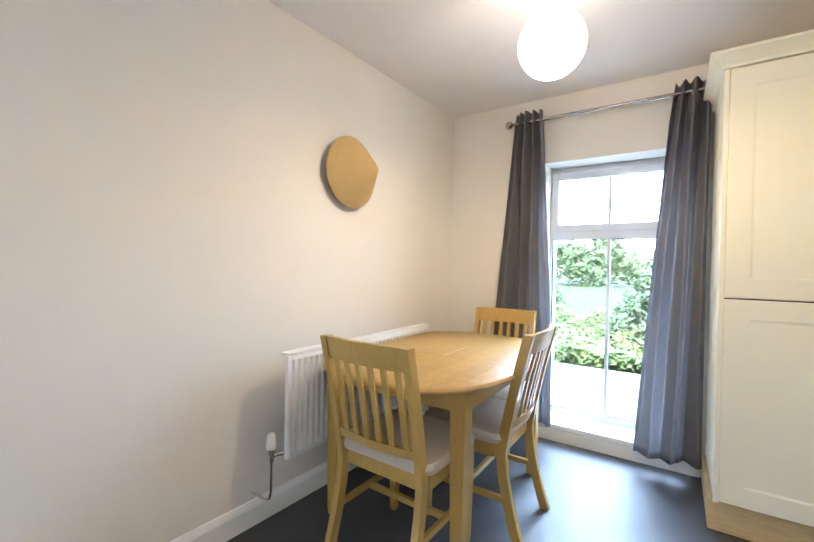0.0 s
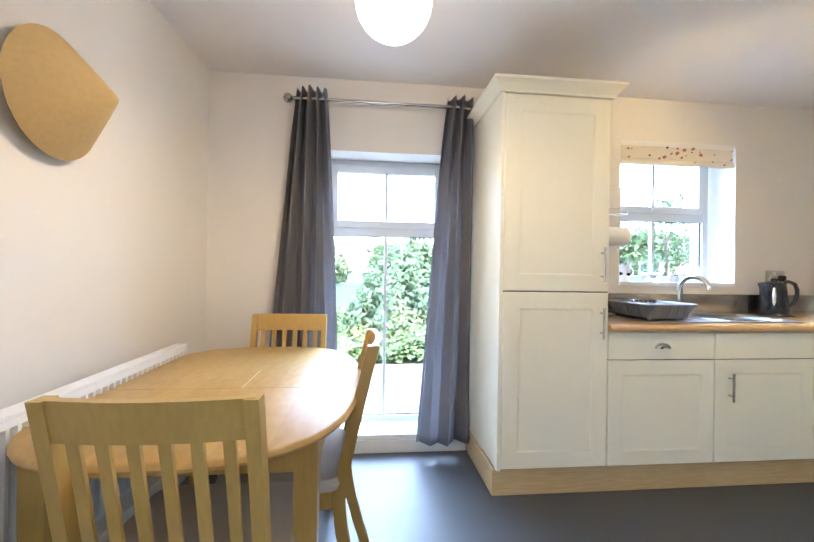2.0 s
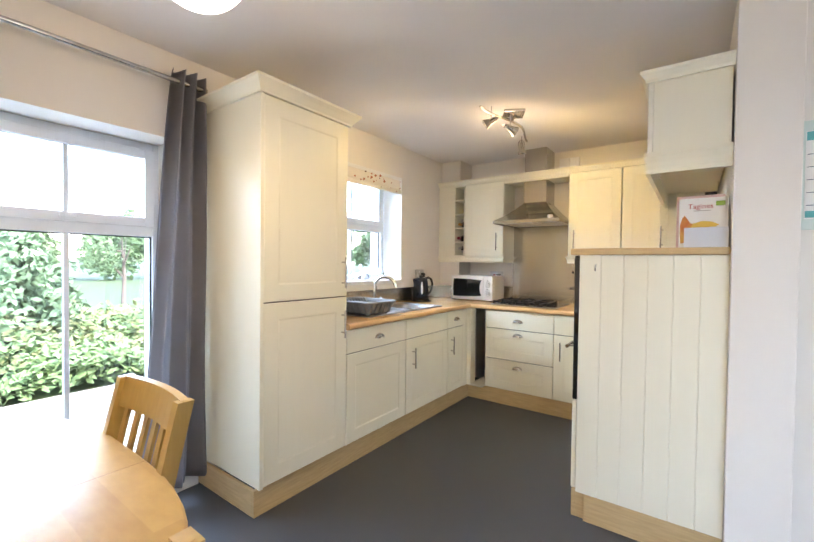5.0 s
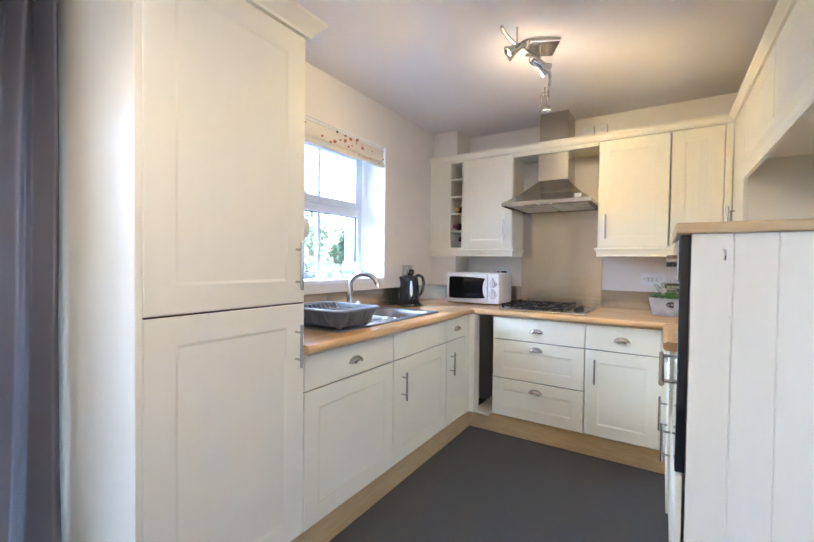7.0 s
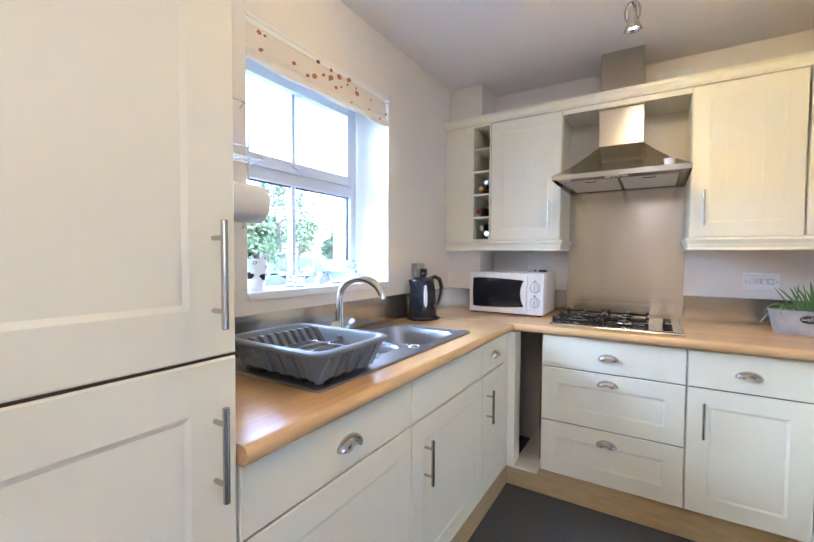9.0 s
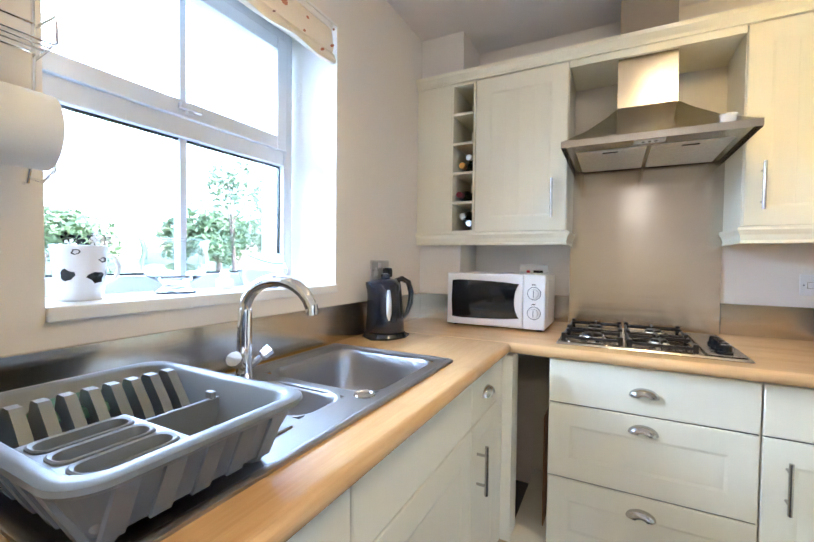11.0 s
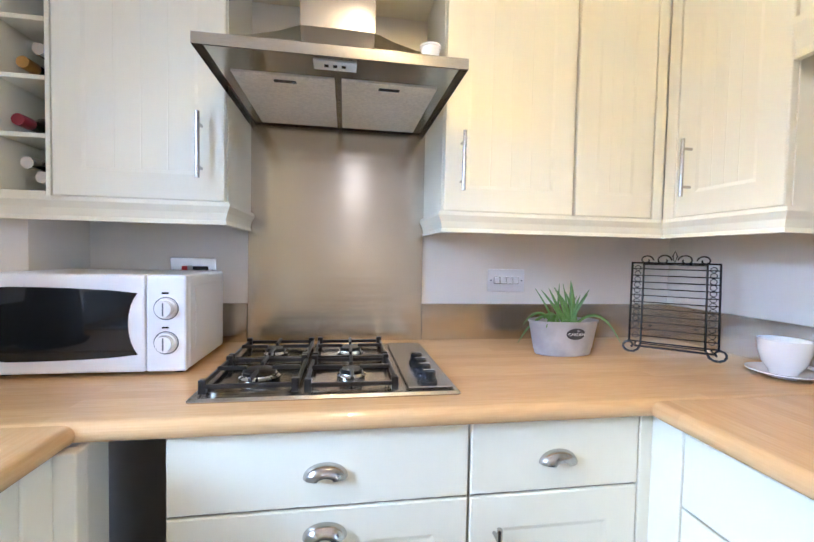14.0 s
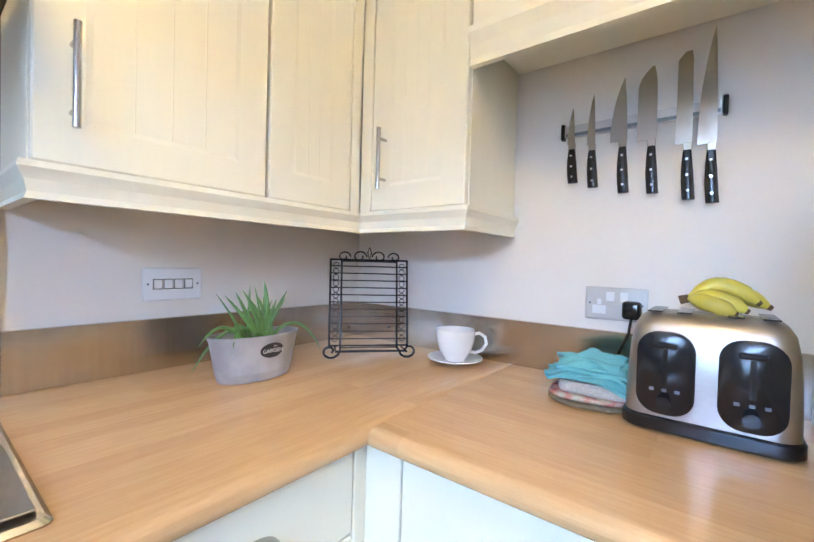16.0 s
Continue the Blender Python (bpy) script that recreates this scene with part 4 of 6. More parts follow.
# ---- sink ----
sink = thing("sink", (1.65, 2.71, 0.905), "inset stainless steel sink with two bowls and a ribbed drainer", "sink")
SY0, SY1, SX0, SX1 = 2.478, 2.945, 1.165, 2.155
B1 = (1.755, 2.112, 2.525, 2.875)
B2 = (1.565, 1.715, 2.575, 2.825)
deck = part("deck", boxes((SX0 + 0.006, SX1 - 0.006, SY0 + 0.006, SY1 - 0.006, 0.906, 0.910)), SINK, None, "stainless steel deck")
with_hole(deck, [(B1[0], B1[1], B1[2], B1[3], 0.8, 1.0), (B2[0], B2[1], B2[2], B2[3], 0.8, 1.0)])
deck.data.transform(Matrix.Translation(-sink.location))
deck.parent = sink
edge = []
for o, z in ((0, 0.9055), (0, 0.911), (-0.006, 0.914), (-0.016, 0.912), (-0.018, 0.9095)):
    edge.append([((SX0 + SX1) / 2 + x, (SY0 + SY1) / 2 + y, z) for x, y in rounded_outline(SX1 - SX0 + 2 * o, SY1 - SY0 + 2 * o, 0.018 + o * 0.5)])
part("edge", loft(edge, cap=False), SINK, sink, "raised rolled edge", True)
for bx0, bx1, by0, by1 in (B1, B2):
    cx, cy, w, h = (bx0 + bx1) / 2, (by0 + by1) / 2, bx1 - bx0, by1 - by0
    deep = 0.15 if w > 0.2 else 0.09
    r = 0.075 if w > 0.2 else 0.06
    loops = []
    for o, z in ((0.014, 0.9105), (0.008, 0.9112), (0.002, 0.909), (-0.004, 0.900), (-0.010, 0.87), (-0.02, 0.905 - deep + 0.035), (-0.035, 0.905 - deep + 0.012), (-0.055, 0.905 - deep + 0.002), (-0.075, 0.905 - deep), (-w + 0.08, 0.903 - deep)):
        loops.append([(cx + x, cy + y, z) for x, y in rounded_outline(w + 2 * o if o > -w / 2 + 0.03 else 0.08, h + 2 * o if o > -w / 2 + 0.03 else 0.08, max(r + o, 0.02))])
    bm = loft(loops, cap=False)
    bo = part("bowl", bm, SINK, sink, "pressed steel bowl", True)
    part("strainer", revolve([(0, 0.004), (0.03, 0.004), (0.038, 0.007), (0.045, 0.006), (0.05, 0.0)], 28, (cx, cy, 0.904 - deep)), CHROME, bo, "round chrome waste", True)
bm = bmesh.new()
for k in range(8):
    y = 2.56 + 0.043 * k
    tube([(1.20, y, 0.9095), (1.23, y, 0.9125), (1.48, y, 0.9125), (1.53, y, 0.9095)], 0.004, 6, bm)
part("drainer_ribs", bm, SINK, sink, "", True)
part("overflow", revolve([(0, 0.001), (0.018, 0.001), (0.02, 0.003), (0.024, 0.003), (0.026, 0)], 24, (1.742, 2.54, 0.911)), CHROME, sink, "", True)

tap = thing("mixer_tap", (1.775, 2.91, 0.911), "chrome swan-neck mixer tap with two cross-ribbed knobs", "tap")
TXC, TYC = 1.688, 2.872
neck = [(TXC, TYC, 0.93), (TXC, TYC, 1.03), (TXC, TYC - 0.003, 1.09)] + [(TXC + 0.0022 * k, TYC - 0.10 + 0.10 * math.cos(radians(a)), 1.09 + 0.078 * math.sin(radians(a))) for k, a in enumerate(range(0, 171, 14))]
part("spout", tube(neck, [0.021] + [0.018, 0.0165] + [0.0155] * (len(neck) - 3), 16), CHROME, tap, "curved chrome spout", True)
e = Vector(neck[-1])
part("nozzle", tube([e + Vector((0, 0, 0.006)), e - Vector((0, 0.002, 0.018))], 0.0145, 16), CHROME, tap, "", True)
part("base", revolve([(0, 0), (0.027, 0), (0.027, 0.006), (0.019, 0.02), (0.02, 0.035), (0.014, 0.045), (0, 0.046)], 24, (TXC, TYC, 0.911)), CHROME, tap, "", True)
for s in (-1, 1):
    kn = part("knob", tube([(TXC + s * 0.012, TYC - 0.01, 0.945), (TXC + s * 0.035, TYC - 0.02, 0.962), (TXC + s * 0.04, TYC - 0.022, 0.966), (TXC + s * 0.058, TYC - 0.032, 0.980)], [0.009, 0.009, 0.016, 0.019], 10), CHROME, tap, "faceted tap knob")

# ---- dish rack ----
dish = thing("dish_rack", (1.30, 2.66, 0.912), "grey plastic dish drainer with cutlery cups and plate slots", "dish rack")
DX0, DX1, DY0, DY1 = 1.150, 1.470, 2.462, 2.870
dcx, dcy, dw, dh = (DX0 + DX1) / 2, (DY0 + DY1) / 2, DX1 - DX0, DY1 - DY0
loops = []
for o, z in ((-0.06, 0.930), (-0.042, 0.926), (-0.036, 0.930), (-0.008, 0.992), (0.0, 0.996), (0.005, 1.002), (0.004, 1.008), (-0.002, 1.011), (-0.014, 1.011), (-0.020, 1.006), (-0.046, 0.938), (-0.06, 0.934)):
    loops.append([(dcx + x, dcy + y, z) for x, y in rounded_outline(dw + 2 * o, dh + 2 * o, 0.045 + o * 0.4, 6)])
part("tray", loft(loops), GREYPLASTIC, dish, "grey moulded tray with rolled rim", True)
for sx in (DX0 + 0.06, DX1 - 0.06):
    for sy in (DY0 + 0.06, DY1 - 0.06):
        part("foot", revolve([(0, 0), (0.012, 0), (0.015, 0.013), (0, 0.015)], 14, (sx, sy, 0.9135)), GREYPLASTIC, dish, "", True)
deck = part("cup_deck", boxes((DX0 + 0.012, DX0 + 0.135, DY0 + 0.012, DY0 + 0.165, 1.000, 1.007), bevel=0.003), GREYPLASTIC, None, "flat deck round the cutlery slots")
with_hole(deck, [(DX0 + 0.026, DX0 + 0.122, DY0 + 0.026 + 0.047 * k, DY0 + 0.058 + 0.047 * k, 0.9, 1.1) for k in range(3)])
deck.data.transform(Matrix.Translation(-dish.location))
deck.parent = dish
for k in range(3):
    cy = DY0 + 0.042 + 0.047 * k
    cx = DX0 + 0.074
    loops = []
    for s, h, z in ((0.052, 0.0205, 1.0035), (0.052, 0.0205, 1.009), (0.050, 0.0185, 1.0105), (0.047, 0.0155, 1.009), (0.045, 0.0135, 1.0), (0.036, 0.008, 0.94)):
        loops.append([(cx + x, cy + y, z) for x, y in rounded_outline(2 * s, 2 * h, min(0.014, h * 0.9), 5)])
    bm = loft(loops, cap=False)
    n = len(rounded_outline(1, 1, 0.1, 5))
    bm.verts.ensure_lookup_table()
    bm.faces.new(bm.verts[-n:])
    part("cutlery_cup", bm, GREYPLASTIC, dish, "deep rounded cutlery slot", True)
part("divider", boxes((DX0 + 0.138, DX1 - 0.035, DY0 + 0.170, DY0 + 0.177, 0.936, 0.985), (DX1 - 0.055, DX1 - 0.045, DY0 + 0.165, DY0 + 0.182, 0.985, 0.997), bevel=0.002), GREYPLASTIC, dish)
for k in range(9):
    x = DX0 + 0.03 + 0.030 * k
    y = DY0 + 0.275
    part("plate_peg", loft([[(x + a * 0.0075, y + oy + b * w, z) for a, b in ((-1, -1), (1, -1), (1, 1), (-1, 1))] for w, oy, z in ((0.050, 0.0, 0.937), (0.034, 0.008, 0.975), (0.014, 0.018, 1.012), (0.010, 0.018, 1.016))]), GREYPLASTIC, dish, "grey upright plate divider")
for k in range(5):
    x = DX0 + 0.055 + 0.05 * k
    part("rib", loft([[(x + a * 0.012, DY0 + o + b * 0.004, z) for a, b in ((-1, -1), (1, -1), (1, 1), (-1, 1))] for o, z in ((0.038, 0.926), (0.010, 0.985), (0.006, 0.995))]), GREYPLASTIC, dish)
for k in range(6):
    y = DY0 + 0.06 + 0.055 * k
    part("rib", loft([[(DX0 + o + a * 0.004, y + b * 0.012, z) for a, b in ((-1, -1), (1, -1), (1, 1), (-1, 1))] for o, z in ((0.038, 0.926), (0.010, 0.985), (0.006, 0.995))]), GREYPLASTIC, dish)
GRN = material("glass_green", (0.10, 0.22, 0.16), 0.15, patches=0.2)
part("lid", revolve([(0, 0.01), (0.05, 0.008), (0.058, 0.0), (0.06, 0.004), (0.052, 0.014), (0, 0.016)], 28, (1.30, 2.800, 0.975)), GRN, None, "small green glass lid lying in the dish rack", True, category="lid")

# ---- microwave ----
MX0, MX1, MY0, MY1, MZ0, MZ1 = 2.815, 3.13, 2.305, 2.768, 0.915, 1.163
mw = thing("microwave", (2.97, 2.54, 0.905), "white microwave oven with a black curved window and two dials", "microwave")
part("body", boxes((MX0 + 0.022, MX1, MY0, MY1, MZ0, MZ1), bevel=0.008), WHITEPLASTIC, mw, "white casing")
part("side_panel", boxes((MX0 + 0.06, MX1 - 0.06, MY0 - 0.0025, MY0 - 0.0002, MZ0 + 0.05, MZ1 - 0.03), bevel=0.001), WHITEPLASTIC, mw)
door = part("door", boxes((MX0, MX0 + 0.021, MY0 + 0.098, MY1, MZ0, MZ1), bevel=0.006), WHITEPLASTIC, mw, "white door")
part("control_panel", boxes((MX0, MX0 + 0.021, MY0, MY0 + 0.096, MZ0, MZ1), bevel=0.006), WHITEPLASTIC, mw, "white control panel")
pts = []
zc, hh = (MZ0 + MZ1) / 2, 0.092
pts += [(MY1 - 0.028, zc - hh + 0.004 * 1), (MY1 - 0.024, zc), (MY1 - 0.028, zc + hh - 0.004)]
for k in range(1, 9):
    f = k / 9
    pts.append((MY1 - 0.028 - f * 0.30, zc + hh - 0.004 + 0.008 * math.sin(math.pi * (0.15 + 0.6 * f)) - 0.012 * f))
for a in range(60, -61, -15):
    pts.append((MY0 + 0.098 + 0.006 + 0.045 * (math.cos(radians(a)) - 0.5) + 0.01, zc + 0.098 * math.sin(radians(a)) * 0.92))
for k in range(8, 0, -1):
    f = k / 9
    pts.append((MY1 - 0.028 - f * 0.30, zc - hh + 0.004 - 0.008 * math.sin(math.pi * (0.15 + 0.6 * f)) + 0.012 * f))
part("window", extrude_outline(pts, "x", MX0 - 0.003, MX0 - 0.0002), BLACKGLASS, door, "black curved glass window")
for z in (1.078, 0.990):
    dd = part("dial", tube([(MX0 - 0.0001, MY0 + 0.048, z), (MX0 - 0.006, MY0 + 0.048, z), (MX0 - 0.006, MY0 + 0.048, z), (MX0 - 0.020, MY0 + 0.048, z)], [0.026, 0.026, 0.021, 0.019], 28), WHITEPLASTIC, mw, "white dial with grey ring", True)
    part("ring", tube([(MX0 - 0.0003, MY0 + 0.048 + 0.0285 * math.cos(t), z + 0.0285 * math.sin(t)) for t in np.linspace(0, 2 * math.pi, 28, endpoint=False)], 0.0014, 6, closed=True), GREYPLASTIC, dd)
    part("pointer", boxes((MX0 - 0.0215, MX0 - 0.0195, MY0 + 0.0465, MY0 + 0.0495, z - 0.016, z + 0.016)), GREYPLASTIC, dd)
    part("mark", boxes((MX0 - 0.001, MX0 - 0.0001, MY0 + 0.042, MY0 + 0.058, z + 0.037, z + 0.041)), BLACK, mw)
for y in (MY0 + 0.03, MY1 - 0.03):
    for x in (MX0 + 0.04, MX1 - 0.04):
        part("foot", revolve([(0, 0), (0.012, 0), (0.012, 0.012), (0, 0.012)], 12, (x, y, 0.9052)), BLACK, mw)

# ---- kettle ----
KX, KY = 2.395, 2.875
ket = thing("kettle", (KX, KY, 0.905), "dark blue-black jug kettle with a pale water gauge", "kettle")
NAVY = material("kettle_plastic", (0.008, 0.012, 0.025), 0.16, coat=0.4, patches=0.05)
part("base", revolve([(0, 0), (0.088, 0), (0.09, 0.006), (0.082, 0.02), (0.06, 0.022), (0, 0.022)], 36, (KX, KY, 0.905)), NAVY, ket, "round power base", True)
bm = revolve([(0, 0.023), (0.078, 0.023), (0.08, 0.03), (0.076, 0.1), (0.068, 0.18), (0.064, 0.215), (0.060, 0.225), (0.045, 0.236), (0.02, 0.24), (0, 0.24)], 40, (KX, KY, 0.905))
for v in bm.verts:
    if v.co.z > 1.06:
        d = Vector((v.co.x - KX, v.co.y - KY, 0))
        if d.length > 0.05:
            a = max(0, d.normalized().dot(Vector((-0.83, 0.55, 0))))
            v.co.xy += Vector((-0.83, 0.55)) * 0.028 * a ** 6 * (v.co.z - 1.06) / 0.07
part("jug", bm, NAVY, ket, "dark glossy jug", True)
hd = Vector((0.80, -0.60, 0))
hp = [Vector((KX, KY, 0.905)) + hd * r + Vector((0, 0, z)) for r, z in ((0.045, 0.228), (0.075, 0.238), (0.105, 0.222), (0.118, 0.18), (0.115, 0.13), (0.10, 0.09), (0.076, 0.07))]
part("handle", tube(hp, [0.011, 0.012, 0.012, 0.012, 0.012, 0.011, 0.010], 12), NAVY, ket, "looped handle", True)
part("lid_knob", revolve([(0, 0), (0.016, 0), (0.02, 0.01), (0.017, 0.02), (0, 0.024)], 20, (KX, KY, 1.143)), NAVY, ket, "", True)
gd = (Vector((1.44, 2.0, 0)) - Vector((KX, KY, 0))).normalized()
gp = [Vector((KX, KY, 0.905)) + gd * r + Vector((0, 0, z)) for r, z in ((0.072, 0.075), (0.0715, 0.10), (0.069, 0.15), (0.0635, 0.195))]
part("water_gauge", tube(gp, [0.006, 0.011, 0.011, 0.006], 10), WHITEPLASTIC, ket, "pale translucent water gauge", True)
part("kettle_flex", tube([(KX + 0.04, KY + 0.07, 0.91), (KX - 0.06, KY + 0.07, 0.9085), (KX - 0.11, KY + 0.0, 0.9085), (KX - 0.085, KY - 0.06, 0.9085), (KX - 0.0, KY - 0.092, 0.9085), (KX + 0.07, KY - 0.075, 0.9085), (KX + 0.12, KY - 0.02, 0.9085)], 0.0032, 8), BLACK, None, "black flex lying round the kettle base", True, category="cable")


# ---- sockets and switches ----
def double_plate(name, m, w, h, mat, label, kind):
    p = part(name, boxes((-w / 2, w / 2, 0.0005, 0.008, -h / 2, h / 2), bevel=0.003), mat, None, label, m=m, category=kind)
    for s in (-1, 1):
        part("screw", tube([(s * (w / 2 - 0.012), 0.008, 0), (s * (w / 2 - 0.012), 0.0088, 0)], 0.003, 10), GREYPLASTIC, p, m=m)
    return p


mS = face_south(SOUTH + 0.001)
sw = double_plate("socket", pose(2.236, 0, 1.118) @ mS, 0.150, 0.088, PLATE, "brushed steel double socket with white inserts", "socket")
mm = pose(2.236, 0, 1.118) @ mS
part("insert", boxes((0.022, 0.056, 0.0085, 0.0095, -0.028, -0.005), (0.034, 0.044, 0.0085, 0.0095, -0.003, 0.012), bevel=0.0003), WHITEPLASTIC, sw, m=mm)
part("rocker", boxes((0.002, 0.022, 0.0085, 0.013, 0.008, 0.032), bevel=0.001), WHITEPLASTIC, sw, m=mm)
part("rocker", boxes((-0.03, -0.012, 0.0085, 0.013, 0.008, 0.032), bevel=0.001), WHITEPLASTIC, sw, m=mm)
plug = part("plug", boxes((-0.064, -0.020, 0.0096, 0.042, -0.035, 0.012), bevel=0.010, segments=3), BLACK, None, "black plug pushed into the steel socket", True, m=mm, category="plug")
part("flex", tube([mm @ Vector(p) for p in ((-0.042, 0.03, -0.033), (-0.038, 0.036, -0.07), (-0.02, 0.05, -0.12), (-0.01, 0.09, -0.17), (-0.03, 0.12, -0.2), (-0.06, 0.16, -0.208))], 0.0035, 8), BLACK, plug, "", True)
mE = face_east(EAST - 0.001)
me_ = pose(0, 1.279, 1.137) @ mE
p = double_plate("light_switch", me_, 0.150, 0.088, WHITEPLASTIC, "white four-gang switch plate on the wall", "switch")
for k in range(4):
    # grey plate stands in for the shaded gap round the rocker
    part("rocker_gap_shade", boxes((-0.050 + 0.026 * k, -0.026 + 0.026 * k, 0.0082, 0.009, -0.014, 0.014)), NICKEL, p, m=me_)
    part("rocker", boxes((-0.048 + 0.026 * k, -0.028 + 0.026 * k, 0.0085, 0.012, -0.012, 0.012), bevel=0.001), WHITEPLASTIC, p, m=me_)
mk = pose(0, 2.425, 1.16) @ mE
p = double_plate("cooker_switch", mk, 0.15, 0.088, PLATE, "steel switch plate with a red rocker above the microwave", "switch")
part("rocker", boxes((0.018, 0.036, 0.0085, 0.012, -0.004, 0.014), bevel=0.001), material("red_plastic", (0.5, 0.02, 0.02), 0.35), p, "red rocker", m=mk)
part("dark_rocker", boxes((-0.05, 0.0, 0.0085, 0.013, -0.01, 0.014), bevel=0.001), BLACK, p, m=mk)
mN = pose(2.52, 0, 1.175) @ face_north(NORTH - 0.001)
p = double_plate("socket", mN, 0.15, 0.088, PLATE, "brushed steel double socket behind the kettle", "socket")
part("insert", boxes((-0.056, -0.022, 0.0085, 0.0095, -0.028, -0.005), (-0.044, -0.034, 0.0085, 0.0095, -0.003, 0.012)), WHITEPLASTIC, p, m=mN)
part("rocker", boxes((-0.022, -0.002, 0.0085, 0.013, 0.008, 0.032), bevel=0.001), WHITEPLASTIC, p, m=mN)
part("plug", boxes((0.010, 0.056, 0.0096, 0.042, -0.035, 0.010), bevel=0.010, segments=3), BLACK, None, "black plug in the socket behind the kettle", True, m=mN, category="plug")

# ---- knives ----
bar = thing("knife_rack", (2.18, SOUTH + 0.01, 1.615), "magnetic steel knife bar with dark end caps", "knife rack")
part("bar", boxes((2.028, 2.380, SOUTH + 0.002, SOUTH + 0.018, 1.579, 1.611), bevel=0.0015), PLATE, bar)
part("groove", boxes((2.032, 2.376, SOUTH + 0.0182, SOUTH + 0.0186, 1.580, 1.589)), GREYPLASTIC, bar, "grey lower strip")
for x in (2.018, 2.3805):
    part("end_cap", boxes((x, x + 0.0095, SOUTH + 0.002, SOUTH + 0.021, 1.573, 1.617), bevel=0.002), BLACK, bar, "dark end cap")


def knife(x, low, neck_z, tip, width, shape, label):
    """Blade up, handle down, lying flat on the bar."""
    k = thing("kitchen_knife", (x, SOUTH + 0.021, low), label, "knife", "knives on the bar")
    y0 = SOUTH + 0.0186
    n = 12
    left, right = [], []
    for i in range(n + 1):
        f = i / n
        z = neck_z + (tip - neck_z) * f
        if shape == "point":
            half = width * (1 - f ** 2.2)
        elif shape == "round":
            half = width * (1 - max(0, (f - 0.72) / 0.28) ** 2 * 0.9)
        else:
            half = width * (1 - max(0, (f - 0.93) / 0.07) * 0.6)
        right.append((x - 0.3 * half - 0.0003 - 0.004 * (1 - f), z))
        left.append((x + 1.5 * half + 0.0003, z))
    part("blade", extrude_outline(right + left[::-1], "y", y0, y0 + 0.002), STEEL, k, "steel blade")
    part("bolster", boxes((x - 0.009, x + 0.009, y0 - 0.003, y0 + 0.008, neck_z - 0.018, neck_z + 0.002), bevel=0.002), STEEL, k)
    loops = []
    for i in range(8):
        f = i / 7
        z = neck_z - 0.018 - (neck_z - 0.018 - low) * f
        w = 0.0085 + 0.0035 * math.sin(f * math.pi * 0.9) + 0.003 * f ** 3
        dx = -0.006 * f ** 2
        loops.append([(x + dx + a * w, y0 + 0.003 + b * 0.008, z) for a, b in ((-1, -0.4), (-0.5, -0.8), (0.5, -0.8), (1, -0.4), (1, 0.4), (0.5, 1), (-0.5, 1), (-1, 0.4))])
    h = part("handle", loft(loops), BLACK, k, "black riveted handle", True)
    for f in (0.18, 0.5, 0.82):
        z = neck_z - 0.018 - (neck_z - 0.018 - low) * f
        part("rivet", tube([(x - 0.006 * f ** 2, y0 + 0.009, z), (x - 0.006 * f ** 2, y0 + 0.0118, z)], 0.0032, 10), CHROME, h, "steel rivet")


knife(2.358, 1.448, 1.558, 1.657, 0.0085, "point", "small paring knife with a black riveted handle")
knife(2.305, 1.431, 1.548, 1.684, 0.009, "point", "slim utility knife with a black riveted handle")
knife(2.231, 1.410, 1.546, 1.711, 0.020, "point", "broad cook's knife with a black riveted handle")
knife(2.166, 1.403, 1.538, 1.722, 0.022, "round", "santoku knife with a dimpled blade and black handle")
knife(2.092, 1.382, 1.517, 1.737, 0.016, "square", "long carving knife with a blunt tip and black handle")
knife(2.046, 1.371, 1.510, 1.780, 0.018, "point", "long cook's knife with a black riveted handle")

# ---- toaster ----
to = thing("toaster", (2.005, 0.77, 0.905), "brushed steel four-slot toaster with two black control panels", "toaster")
tx, ty, tw, td = 2.033, 0.765, 0.262, 0.185
def slab(o, z, lean=0.0):
    return [(tx + x, ty + y, z) for x, y in rounded_outline(tw + 2 * o, td + 2 * o - lean, 0.035, 6)]
part("base", loft([slab(0.0, 0.908), slab(0.004, 0.912), slab(0.004, 0.932), slab(0.0, 0.936)]), BLACK, to, "black plastic base", True)
part("body", loft([slab(-0.001, 0.936), slab(-0.002, 1.0), slab(-0.006, 1.07), slab(-0.012, 1.105), slab(-0.022, 1.122), slab(-0.04, 1.129), slab(-0.06, 1.130)]), TOAST, to, "brushed steel body", True)
